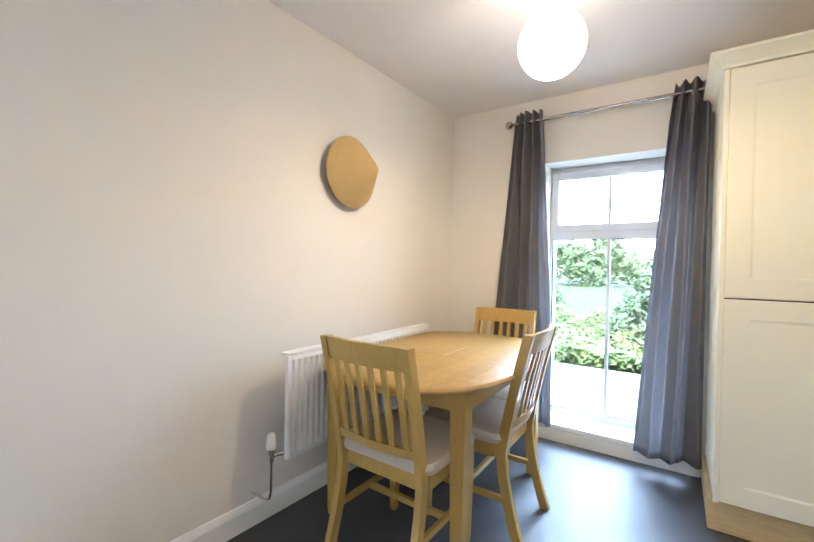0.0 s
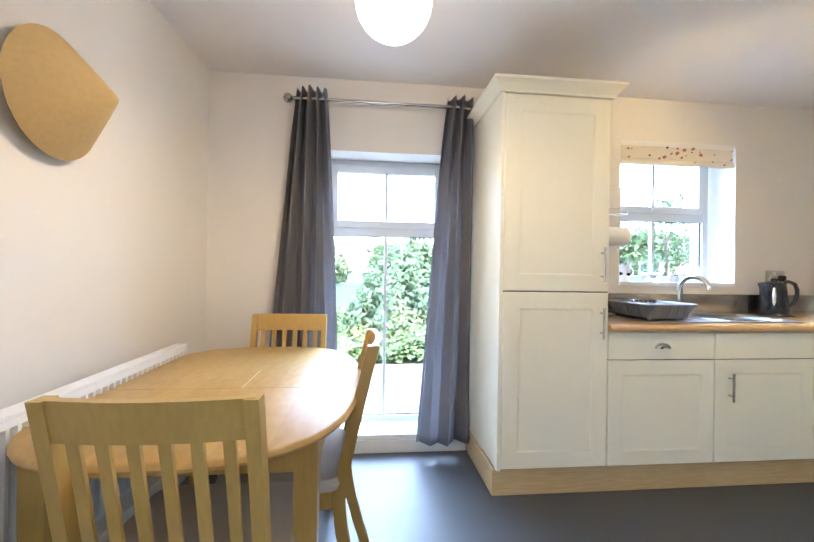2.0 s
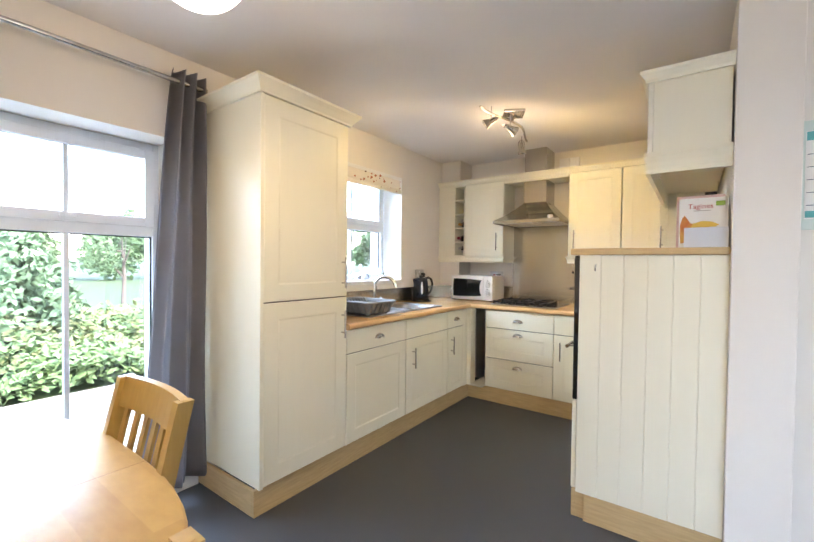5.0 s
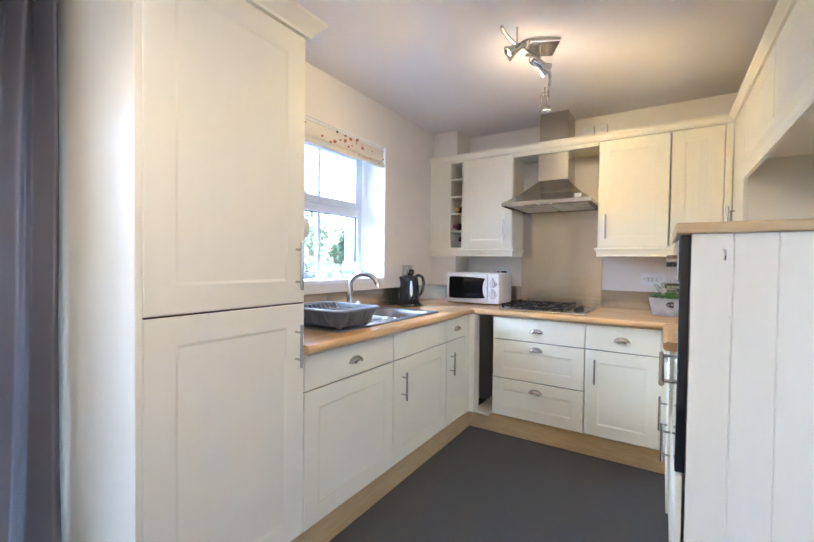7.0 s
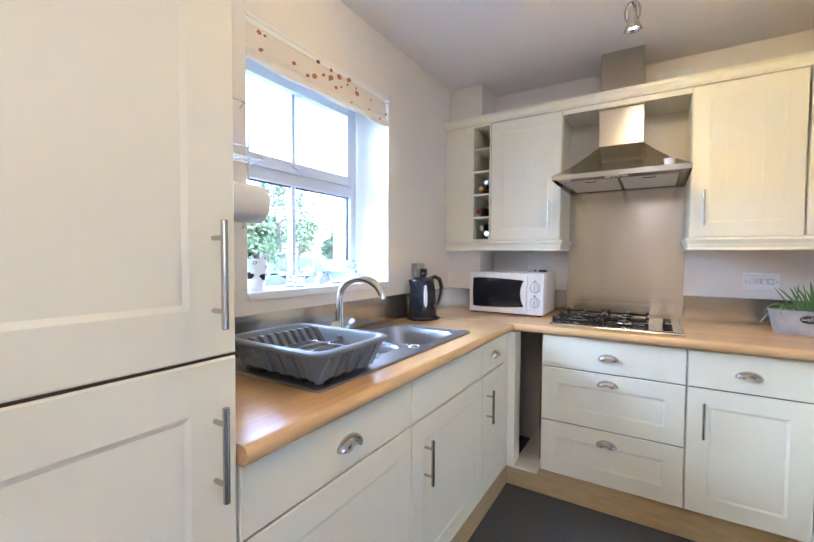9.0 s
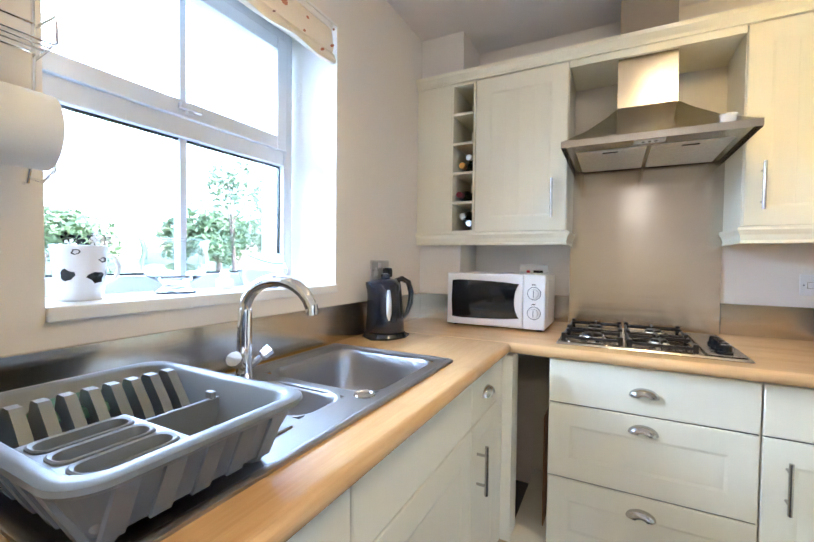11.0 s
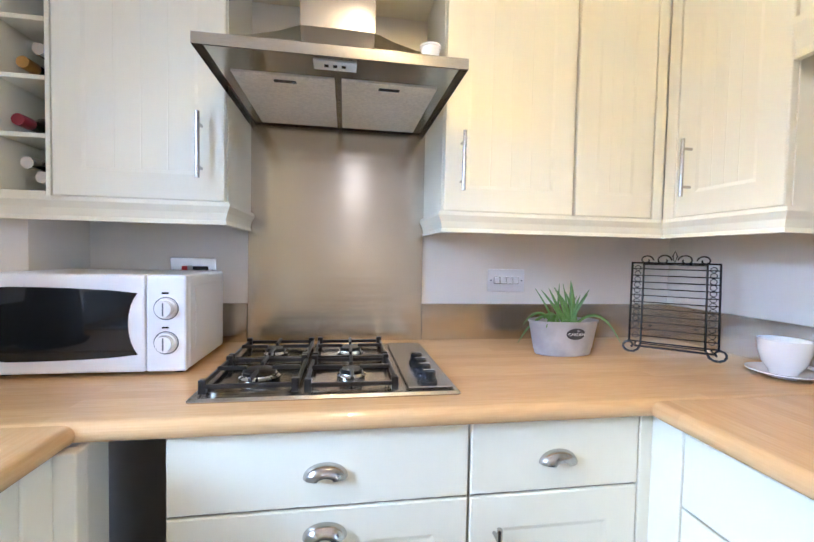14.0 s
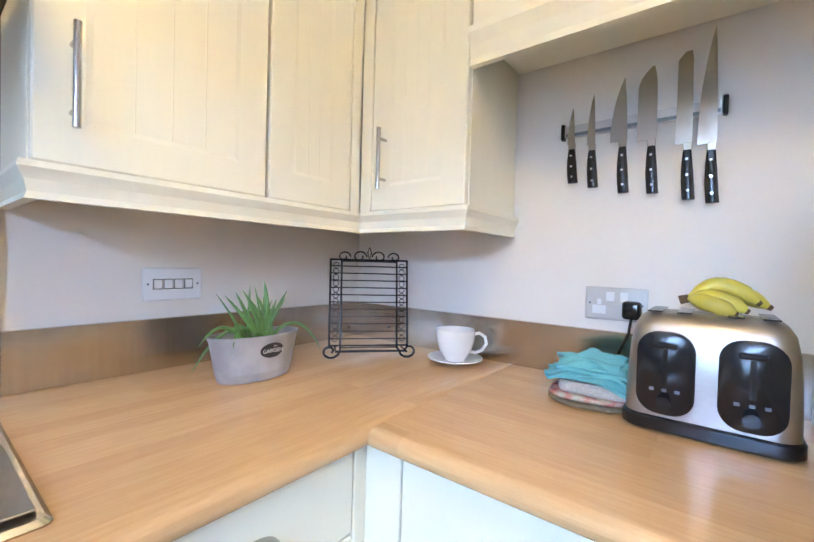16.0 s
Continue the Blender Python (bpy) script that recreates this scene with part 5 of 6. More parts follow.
for sx in (-1, 1):
    cx = tx + sx * 0.062
    panel = part("control_panel", loft([[(cx + x, ty + td / 2 - 0.008 + o, 1.02 + z * 1.0) for x, z in rounded_outline(0.092 - i, 0.155 - i, 0.036, 6)] for o, i in ((0, 0), (0.012, 0.0), (0.0145, 0.006))]), BLACK, to, "black oval control panel", True)
    part("lever_slot", boxes((cx - 0.004, cx + 0.004, ty + td / 2 + 0.0066, ty + td / 2 + 0.008, 1.0, 1.08)), BLACKGLASS, panel)
    part("lever", boxes((cx - 0.02, cx + 0.02, ty + td / 2 + 0.0085, ty + td / 2 + 0.02, 1.068, 1.078), bevel=0.003), BLACK, panel)
    for k in (-1, 0, 1):
        part("button", boxes((cx + 0.020 * k - 0.004, cx + 0.020 * k + 0.004, ty + td / 2 + 0.0066, ty + td / 2 + 0.009, 0.986, 0.992), bevel=0.001), GREYPLASTIC, panel)
    part("dial", tube([(cx, ty + td / 2 + 0.006, 0.966), (cx, ty + td / 2 + 0.017, 0.966)], 0.012, 18), BLACK, panel, "", True)
    for k in (-1, 1):
        part("slot", boxes((cx + k * 0.024 - 0.012, cx + k * 0.024 + 0.012, ty - 0.065, ty + 0.055, 1.1302, 1.1325), bevel=0.0008), BLACK, to, "dark toast slot")

BAN = material("banana_skin", (0.60, 0.50, 0.05), 0.45, grain=0.25, scale=25, second=(0.52, 0.44, 0.07), patches=0.12)
STEMB = material("stem_brown", (0.10, 0.06, 0.03), 0.8)
bunch = thing("banana_bunch", (1.99, 0.75, 1.133), "small bunch of yellow bananas with greenish tips on the toaster", "fruit")
for k, (dy, dz, bend) in enumerate(((-0.03, 0.030, 0.022), (-0.012, 0.038, 0.026), (0.008, 0.022, 0.016), (0.026, 0.016, 0.012))):
    pts, rr = [], []
    for i in range(12):
        f = i / 11
        x = 2.074 - 0.128 * f * (1.0 - 0.13 * k)
        pts.append((x, 0.752 + dy * min(1, f * 2.2), 1.156 + (dz - 0.03) * min(1, f * 2) + bend * math.sin(math.pi * f) - 0.008 * f))
        rr.append(0.0045 if f < 0.1 else (0.008 + 0.008 * min(1, (f - 0.1) * 4) if f < 0.85 else 0.016 - 0.010 * (f - 0.85) / 0.15))
    b = part("banana", tube(pts, rr, 10), BAN, bunch, "yellow banana", True)
    part("tip", tube([pts[-1], tuple(Vector(pts[-1]) + (Vector(pts[-1]) - Vector(pts[-2])) * 0.5)], [0.0062, 0.0045], 8), STEMB, b, "dark brown tip")
part("stem", tube([(2.084, 0.752, 1.152), (2.068, 0.752, 1.157)], [0.009, 0.008], 8), STEMB, bunch, "brown stem")

# ---- cloths on a trivet ----
TRIV = material("patterned_mat", (0.40, 0.38, 0.30), 0.8, grain=0.3, scale=35, second=(0.42, 0.04, 0.03), patches=0.3)
DARKMAT = material("wicker_mat", (0.22, 0.19, 0.13), 0.9, grain=0.3, scale=90, bump=0.5)
def pad(name, cx, cy, w, h, z0, z1, turn, mat, label, wav=0.0, r=0.05, parent=None, category="", seed=0):
    bm = loft([[(x, y, z) for x, y in rounded_outline(w + 2 * o, h + 2 * o, r, 6)] for o, z in ((-0.004, z0), (0, z0 + (z1 - z0) * 0.3), (0, z0 + (z1 - z0) * 0.7), (-0.004, z1), (-min(w, h) / 4, z1))])
    if wav:
        bmesh.ops.subdivide_edges(bm, edges=bm.edges[:], cuts=1)
        for v in bm.verts:
            n1 = noise.noise(Vector((v.co.x * 16, v.co.y * 16, seed + z0 * 40)))
            n2 = noise.noise(Vector((v.co.x * 22, seed - v.co.y * 22, 3)))
            v.co.z += wav * n1 * (0.3 + (v.co.z - z0) / max(z1 - z0, 1e-4))
            v.co.x += wav * n2
            v.co.y += wav * n1
    return part(name, bm, mat, parent, label, True, m=pose(cx, cy, 0, 0, 0, turn), category=category)
pad("placemat", 2.245, 0.745, 0.19, 0.165, 0.9055, 0.916, 12, DARKMAT, "flat oval woven placemat", 0.0, 0.07, category="placemat")
pad("placemat", 2.25, 0.745, 0.17, 0.15, 0.9165, 0.930, 8, TRIV, "red and cream patterned heat mat", 0.002, 0.05, category="placemat")
pad("tea_towel", 2.235, 0.74, 0.16, 0.14, 0.9305, 0.955, 4, material("towel_beige", (0.50, 0.47, 0.43), 0.95, grain=0.2, scale=200), "folded beige cloth under the turquoise one", 0.004, 0.03, category="cloth")
TURQ = material("turquoise_cloth", (0.17, 0.47, 0.51), 0.92, grain=0.12, scale=300, bump=0.3, bump_scale=600)
tq = thing("dish_cloth", (2.235, 0.74, 0.955), "turquoise dish cloth folded in loose layers", "cloth")


def fold_layer(cx, cy, w, h, z, turn, curl, seed):
    """One loose layer: a thick sheet with soft creases, its front edge rolled over."""
    bm = bmesh.new()
    nx, ny = 34, 26
    rows = []
    for j in range(ny + 1):
        v = j / ny
        row = []
        for i in range(nx + 1):
            u = i / nx
            x, y = (u - 0.5) * w, (v - 0.5) * h
            edge = 1 - 0.10 * math.sin(6 * v + seed) - 0.05 * math.sin(11 * v + 2 * seed)
            crease = 0.0045 * math.sin(9 * u + 4 * v + seed) + 0.003 * math.sin(17 * v - 7 * u + seed * 2)
            droop = -0.010 * (2 * abs(u - 0.5)) ** 3 - 0.012 * max(0.0, v - 0.75) * 4 * (0.5 + 0.5 * math.sin(5 * u + seed))
            row.append(bm.verts.new((x * edge, y + curl * math.sin(5 * u + seed), crease + droop)))
        rows.append(row)
    for a, b in zip(rows, rows[1:]):
        for i in range(nx):
            bm.faces.new([a[i], a[i + 1], b[i + 1], b[i]])
    bmesh.ops.recalc_face_normals(bm, faces=bm.faces[:])
    bmesh.ops.solidify(bm, geom=bm.faces[:], thickness=0.0065)
    return part("fold", bm, TURQ, tq, "", True, m=pose(cx, cy, z, 0, 0, turn))


for cx, cy, w, h, z, turn, curl, seed in ((2.243, 0.745, 0.185, 0.150, 0.972, 4, 0.004, 1.0), (2.246, 0.744, 0.175, 0.142, 0.981, 9, 0.006, 2.3),
                                          (2.242, 0.742, 0.168, 0.130, 0.990, -5, 0.007, 3.9), (2.246, 0.738, 0.150, 0.118, 1.000, 14, 0.006, 5.2), (2.238, 0.735, 0.118, 0.095, 1.010, -12, 0.007, 6.4)):
    fold_layer(cx, cy, w, h, z, turn, curl, seed)

# ---- cup ----
ccx, ccy = 2.662, 0.672
part("saucer", revolve([(1.15 * a, b) for a, b in ((0, 0), (0.032, 0), (0.034, 0.004), (0.06, 0.009), (0.074, 0.016), (0.074, 0.019), (0.058, 0.012), (0.03, 0.0075), (0, 0.007))], 40, (ccx, ccy, 0.9052)), CERAMIC, None, "white china saucer under the cup", True, category="saucer")
cup = thing("cup", (ccx, ccy, 0.913), "large white china cup on a saucer", "cup")
part("bowl", revolve([(1.2 * a, 1.15 * b) for a, b in ((0, 0), (0.026, 0), (0.028, 0.006), (0.042, 0.028), (0.049, 0.055), (0.051, 0.084), (0.0485, 0.084), (0.046, 0.055), (0.038, 0.03), (0.02, 0.010), (0, 0.009))], 40, (ccx, ccy, 0.914)), CERAMIC, cup, "", True)
hd = Vector((-0.62, -0.55, 0)).normalized()
part("handle", tube([Vector((ccx, ccy, 0.914)) + hd * 1.2 * r + Vector((0, 0, 1.15 * z)) for r, z in ((0.047, 0.070), (0.062, 0.074), (0.078, 0.064), (0.082, 0.045), (0.070, 0.027), (0.052, 0.020), (0.040, 0.024))], 0.0055, 10), CERAMIC, cup, "", True)

# ---- wire stand ----
st = thing("cookbook_stand", (2.90, 0.80, 0.905), "black wire stand with scrolled feet and crest", "stand")
sm = pose(2.905, 0.795, 0.905, 0, 0, math.degrees(math.atan2(0.15, 0.13)) )
# local x runs along the stand, y goes back to the corner
ax = Vector((-0.13, -0.15, 0)).normalized()
bk = Vector((0.76, -0.65, 0)).normalized()
o0 = Vector((2.885, 0.825, 0.905))
def sp(u, d, w):
    return o0 + ax * (1.07 * u) + bk * d + Vector((0, 0, 1.06 * w))
def lean(w):
    return 0.02 + 0.16 * w
def wire(name, pts, r=0.0028, closed=False, label=""):
    return part(name, tube([sp(*p) for p in pts], 1.35 * r, 6, closed=closed), BLACK, st, label, True)
hw = 0.118
wire("outer_frame", [(-hw, lean(0.035), 0.035), (-hw, lean(0.295), 0.295), (hw, lean(0.295), 0.295), (hw, lean(0.035), 0.035)], 0.0035, True, "black wire frame")
wire("inner_frame", [(-0.085, lean(0.03) - 0.004, 0.03), (-0.085, lean(0.29) - 0.004, 0.29), (0.085, lean(0.29) - 0.004, 0.29), (0.085, lean(0.03) - 0.004, 0.03)], 0.003, True)
for k in range(11):
    w = 0.055 + 0.022 * k
    wire("crossbar", [(-hw, lean(w), w), (hw, lean(w), w)], 0.0014)
for s in (-1, 1):
    for k in range(13):
        w = 0.055 + 0.0185 * k
        pts = [(s * (hw - 0.0165) + 0.0085 * math.cos(t), lean(w) + 0.002, w + 0.0085 * math.sin(t)) for t in np.linspace(0, 2 * math.pi, 10, endpoint=False)]
        wire("loop", pts, 0.001, True)
    pts = [(s * 0.085, lean(0.03), 0.03)] + [(s * (0.085 + 0.03 - (0.028 - 0.0017 * k) * math.cos(0.55 * k)), -0.01 - 0.002 * k * 0, 0.026 - (0.024 - 0.0014 * k) * math.sin(0.55 * k) * 1.0) for k in range(14)]
    wire("foot_scroll", pts, 0.0028)
    for cx, rr in ((0.03, 0.022), (0.078, 0.020)):
        pts = [(s * (cx - (rr - 0.0010 * k) * math.cos(0.5 * k)), lean(0.3), 0.298 + abs(rr * 0.3) + (rr - 0.0012 * k) * math.sin(0.5 * k) * 0.9) for k in range(15)]
        wire("crest_scroll", pts, 0.0018)
    part("stud", tube([sp(s * 0.06, lean(0.09) - 0.006, 0.09), sp(s * 0.06, lean(0.09) - 0.001, 0.09)], 0.005, 10), BLACK, st)
wire("crest_centre", [(0, lean(0.295), 0.295), (0.006, lean(0.31), 0.318), (0, lean(0.33), 0.336), (-0.006, lean(0.31), 0.318)], 0.0018, True)
wire("ledge", [(-0.1, lean(0.03), 0.03), (-0.1, -0.045, 0.032), (0.1, -0.045, 0.032), (0.1, lean(0.03), 0.03)], 0.0028)


# ---- plant ----
ppx, ppy = 2.965, 1.172
pot = thing("potted_plant", (ppx, ppy, 0.905), "spiky green aloe in a whitewashed grey oval tub", "plant")
TUB = material("whitewashed_zinc", (0.50, 0.50, 0.52), 0.6, grain=0.3, scale=14, second=(0.34, 0.34, 0.37), patches=0.2, bump=0.2, bump_scale=60)
def oval(a, b, z, n=40):
    return [(ppx + a * math.cos(2 * math.pi * i / n), ppy + b * math.sin(2 * math.pi * i / n), z) for i in range(n)]
tub = part("tub", loft([oval(0.050, 0.095, 0.906), oval(0.052, 0.097, 0.909), oval(0.054, 0.102, 0.925), oval(0.0555, 0.103, 0.928), oval(0.055, 0.104, 0.931), oval(0.062, 0.120, 1.012), oval(0.065, 0.124, 1.016), oval(0.065, 0.124, 1.021), oval(0.060, 0.118, 1.021), oval(0.056, 0.112, 0.995)]), TUB, pot, "whitewashed oval metal tub", True)
part("soil", loft([oval(0.054, 0.110, 0.990), oval(0.057, 0.114, 1.0)]), material("soil", (0.05, 0.035, 0.025), 0.95, grain=0.4, bump=0.8, bump_scale=120), pot)
def label_ring(w, h, o, n=28):
    out = []
    for i in range(n):
        t = 2 * math.pi * i / n
        y = ppy - 0.012 + w * math.cos(t)
        z = 0.982 + h * math.sin(t)
        f = (z - 0.931) / 0.081
        a, b = 0.055 + 0.007 * f + o, 0.104 + 0.016 * f
        out.append((ppx - a * math.sqrt(max(0.0, 1 - ((y - ppy) / b) ** 2)), y, z))
    return out
bm = bmesh.new()
bm.faces.new([bm.verts.new(p) for p in label_ring(0.034, 0.019, 0.0012)])
part("badge", bm, material("badge_black", (0.03, 0.03, 0.035), 0.5), tub, "dark oval badge")


def lettering(text, size, at, turn, mat, parent, name="lettering", squash=1.0):
    cu = bpy.data.curves.new(name, "FONT")
    cu.body, cu.size, cu.align_x, cu.align_y, cu.extrude = text, size, "CENTER", "CENTER", 0.0003
    ob = new(name, cu)
    ob.matrix_basis = Matrix.Identity(4)
    me = bpy.data.meshes.new_from_object(ob)
    bpy.data.objects.remove(ob)
    bm = bmesh.new()
    bm.from_mesh(me)
    bmesh.ops.transform(bm, matrix=at @ pose(0, 0, 0, 90, 0, turn) @ Matrix.Diagonal((1, squash, 1, 1)), verts=bm.verts[:])
    return part(name, bm, mat, parent)


lettering("GARDEN", 0.0145, pose(ppx - 0.0625, ppy - 0.012, 0.981), -90, CERAMIC, tub)
LEAF = material("aloe_leaf", (0.10, 0.24, 0.05), 0.4, grain=0.3, scale=50, second=(0.16, 0.30, 0.08), patches=0.2)
rnd = random.Random(4)
for k in range(30):
    a = rnd.uniform(0, 2 * math.pi)
    y0 = ppy + rnd.uniform(-0.05, 0.04)
    L = rnd.uniform(0.09, 0.155) if k else 0.15
    out = rnd.uniform(0.2, 1.1) if k > 3 else 0.15
    if k in (5, 6, 7, 8):
        L, out, a = (0.17 if k < 7 else 0.15), (1.3 if k < 7 else 0.85), (math.pi / 2 if k % 2 else -math.pi / 2) + 0.25 * (k - 6)
    w = rnd.uniform(0.005, 0.009) if k else 0.013
    dirv = Vector((math.cos(a) * 0.6, math.sin(a), 0))
    pts, rr = [], []
    for i in range(9):
        f = i / 8
        pts.append(Vector((ppx, y0, 0.995)) + dirv * (L * out * f ** 1.3 * 0.8) + Vector((0, 0, L * (f * (1.1 - 0.3 * min(out, 1.2))) - (0.10 * out * f ** 3 * L / 0.12 if out > 0.9 else 0))))
        rr.append(max(w * (0.7 + 0.5 * f) * (1 - f) ** 0.6, 0.0006))
    part("leaf", tube(pts, rr, 6), LEAF, pot, "pointed fleshy leaf", True)

# ---- sill things ----
SZ = KZ0 + 0.0006
mug = thing("cow_mug", (1.425, 3.08, SZ), "white mug with black cow patches", "mug")
mb = part("body", revolve([(0, 0), (0.040, 0), (0.043, 0.004), (0.046, 0.06), (0.052, 0.118), (0.050, 0.119), (0.043, 0.06), (0.038, 0.006), (0, 0.006)], 36, (1.425, 3.08, SZ)), CERAMIC, mug, "", True)
def on_mug(ang, z, w, h, seed, n=14):
    bm = bmesh.new()
    vs = []
    rr = random.Random(seed)
    for i in range(n):
        t = 2 * math.pi * i / n
        s = rr.uniform(0.7, 1.15)
        zz = z + h * s * math.sin(t)
        r = 0.0435 + 0.0025 * (zz / 0.06) if zz < 0.06 else 0.046 + 0.006 * (zz - 0.06) / 0.058
        aa = ang + w * s * math.cos(t) / r
        vs.append(bm.verts.new((1.425 + (r + 0.0012) * math.cos(aa), 3.08 + (r + 0.0012) * math.sin(aa), SZ + zz)))
    c = bm.verts.new(Vector((1.425 + 0.0475 * math.cos(ang), 3.08 + 0.0475 * math.sin(ang), SZ + z)))
    for i in range(n):
        bm.faces.new([vs[i], vs[(i + 1) % n], c])
    part("patch", bm, BLACK, mb, "black painted patch")
on_mug(radians(-75), 0.05, 0.019, 0.013, 1)
on_mug(radians(-140), 0.055, 0.013, 0.014, 2)
on_mug(radians(-60), 0.088, 0.012, 0.006, 3)
on_mug(radians(-120), 0.104, 0.008, 0.006, 5)
on_mug(radians(-30), 0.06, 0.012, 0.010, 6)
part("handle", tube([(1.425 + r, 3.075, SZ + z) for r, z in ((0.046, 0.098), (0.066, 0.094), (0.076, 0.07), (0.068, 0.045), (0.045, 0.036))], 0.005, 10), CERAMIC, mug, "", True)
part("glass_vase", revolve([(0, 0), (0.048, 0), (0.050, 0.006), (0.030, 0.018), (0.034, 0.026), (0.070, 0.048), (0.082, 0.080), (0.076, 0.112), (0.083, 0.142), (0.080, 0.143), (0.073, 0.112), (0.078, 0.080), (0.066, 0.050), (0.020, 0.032), (0, 0.030)], 36, (1.640, 3.08, SZ)), CLEAR, None, "clear footed glass bowl vase on the sill", True, category="vase")
part("glass_bucket", revolve([(0, 0), (0.050, 0), (0.058, 0.006), (0.078, 0.045), (0.080, 0.062), (0.062, 0.100), (0.062, 0.112), (0.059, 0.112), (0.059, 0.100), (0.076, 0.062), (0.055, 0.010), (0, 0.009)], 36, (1.93, 3.07, SZ)), glassy("frosted_glass", (0.9, 0.97, 0.98), 0.25), None, "frosted glass tealight jar on the sill", True, category="jar")
part("bucket_handle", tube([(1.93 + 0.064 * math.cos(t), 3.07 - 0.075 * math.sin(t), SZ + 0.106 - 0.028 * math.sin(t)) for t in np.linspace(0, math.pi, 16)], 0.0016, 6), BLACK, bpy.data.objects["glass_bucket"], "thin dark wire handle", True)
orn = part("ornament", loft([[(1.80 + a * w, 3.09 + b * 0.012, SZ + z) for a, b in ((-1, -1), (1, -1), (1, 1), (-1, 1))] for w, z in ((0.020, 0), (0.024, 0.012), (0.022, 0.03), (0.008, 0.036), (0.010, 0.05), (0.004, 0.056))]), CERAMIC, None, "small white animal ornament on the sill", True, category="ornament")
rnd = random.Random(9)
fl = thing("flower_sprig", (1.425, 3.08, SZ + 0.1), "white and dark artificial flowers standing in the cow mug", "flowers")
for k in range(9):
    c = Vector((1.425 + rnd.uniform(-0.042, 0.042), 3.07 + rnd.uniform(-0.03, 0.03), SZ + rnd.uniform(0.118, 0.142)))
    bm = bmesh.new()
    for j in range(5):
        t = 2 * math.pi * j / 5 + k
        d = Vector((math.cos(t), -0.3, math.sin(t))) * 0.009
        w = Vector((math.sin(t), 0.0, -math.cos(t))) * 0.004
        bm.faces.new([bm.verts.new(c), bm.verts.new(c + d + w), bm.verts.new(c + d * 1.4), bm.verts.new(c + d - w)])
    part("flower", bm, CERAMIC if k % 2 else BLACK, fl)
    part("stem", tube([c, (1.425 + (c.x - 1.425) * 0.4, 3.08, SZ + 0.01)], 0.001, 5), IRON, fl)

# ---- roman blind ----
BL = material("blind_cloth", (0.78, 0.73, 0.64), 0.9, grain=0.06, scale=200, bump=0.3, bump_scale=500)
blind = thing("roman_blind", (1.77, 2.98, 2.0), "cream gathered blind with scattered brown and red berry print", "blind")
bm = bmesh.new()
rows = []
nx = 60
for j, (d, z) in enumerate(((0, 2.085), (0.006, 2.05), (0.012, 2.0), (0.006, 1.985), (0.016, 1.975), (0.022, 1.955), (0.018, 1.943), (0.004, 1.942))):
    rows.append([bm.verts.new((1.325 + 0.85 * i / nx, 2.992 - d * (1 + 0.25 * math.sin(i * 0.45)), z + 0.003 * math.sin(i * 0.31 + j))) for i in range(nx + 1)])
for a, b in zip(rows, rows[1:]):
    for i in range(nx):
        bm.faces.new([a[i], a[i + 1], b[i + 1], b[i]])
cl = part("cloth", bm, BL, blind, "", True)
part("headrail", boxes((1.325, 2.18, 2.986, 3.02, 2.072, 2.094), bevel=0.002), WHITE, blind)
PR1, PR2 = material("print_red", (0.42, 0.17, 0.10), 0.9), material("print_dark", (0.16, 0.08, 0.08), 0.9)
rnd = random.Random(12)
for k in range(24):
    x, z = 1.345 + 0.82 * rnd.random(), rnd.uniform(1.955, 2.06)
    r = rnd.choice((0.007, 0.011, 0.016 if x < 1.95 else 0.011))
    bm = bmesh.new()
    y = 2.992 - 0.030
    ph = rnd.uniform(0, 3)
    vs = [bm.verts.new((x + r * math.cos(t) * 1.0, y + 0.0, z + r * 0.75 * math.sin(t + ph * 0.3))) for t in np.linspace(0, 2 * math.pi, 9, endpoint=False)]
    bm.faces.new(vs)
    part("print", bm, rnd.choice((PR1, PR2)) if k % 3 else PR1, cl)
structure("window_lintel_edge", boxes((KX0, KX1, NORTH - 0.004, NORTH - 0.0008, KZ1 - 0.004, KZ1 + 0.006)), WHITE, "thin plaster edge over the kitchen window")

# ---- wall rack with paper roll ----
wr = thing("roll_holder", (1.19, 2.93, 1.35), "chrome wire wall rack holding a kitchen roll", "wire rack")
def wall_wire(name, pts, r=0.003, closed=False):
    return part(name, tube(pts, r, 8, closed=closed), CHROME, wr, "", True)
for x in (1.085, 1.30):
    wall_wire("upright", [(x, NORTH - 0.006, 1.76), (x, NORTH - 0.03, 1.775), (x, NORTH - 0.05, 1.765), (x, NORTH - 0.05, 1.42), (x, NORTH - 0.02, 1.35), (x, NORTH - 0.006, 1.35)])
    wall_wire("side_loop", [(x + 0.008, 2.96, 1.62), (x + 0.008, 2.87, 1.62), (x + 0.008, 2.87, 1.575), (x + 0.008, 2.96, 1.565)], 0.0025, True)
for z in (1.765, 1.62, 1.57, 1.42):
    wall_wire("crossbar", [(1.085, NORTH - 0.05, z), (1.30, NORTH - 0.05, z)])
for y in (2.91, 2.89, 2.87):
    wall_wire("shelf_wire", [(1.085, y, 1.57), (1.308, y, 1.57)], 0.002)
wall_wire("roll_rod", [(1.075, 2.885, 1.425), (1.312, 2.885, 1.425)], 0.004)
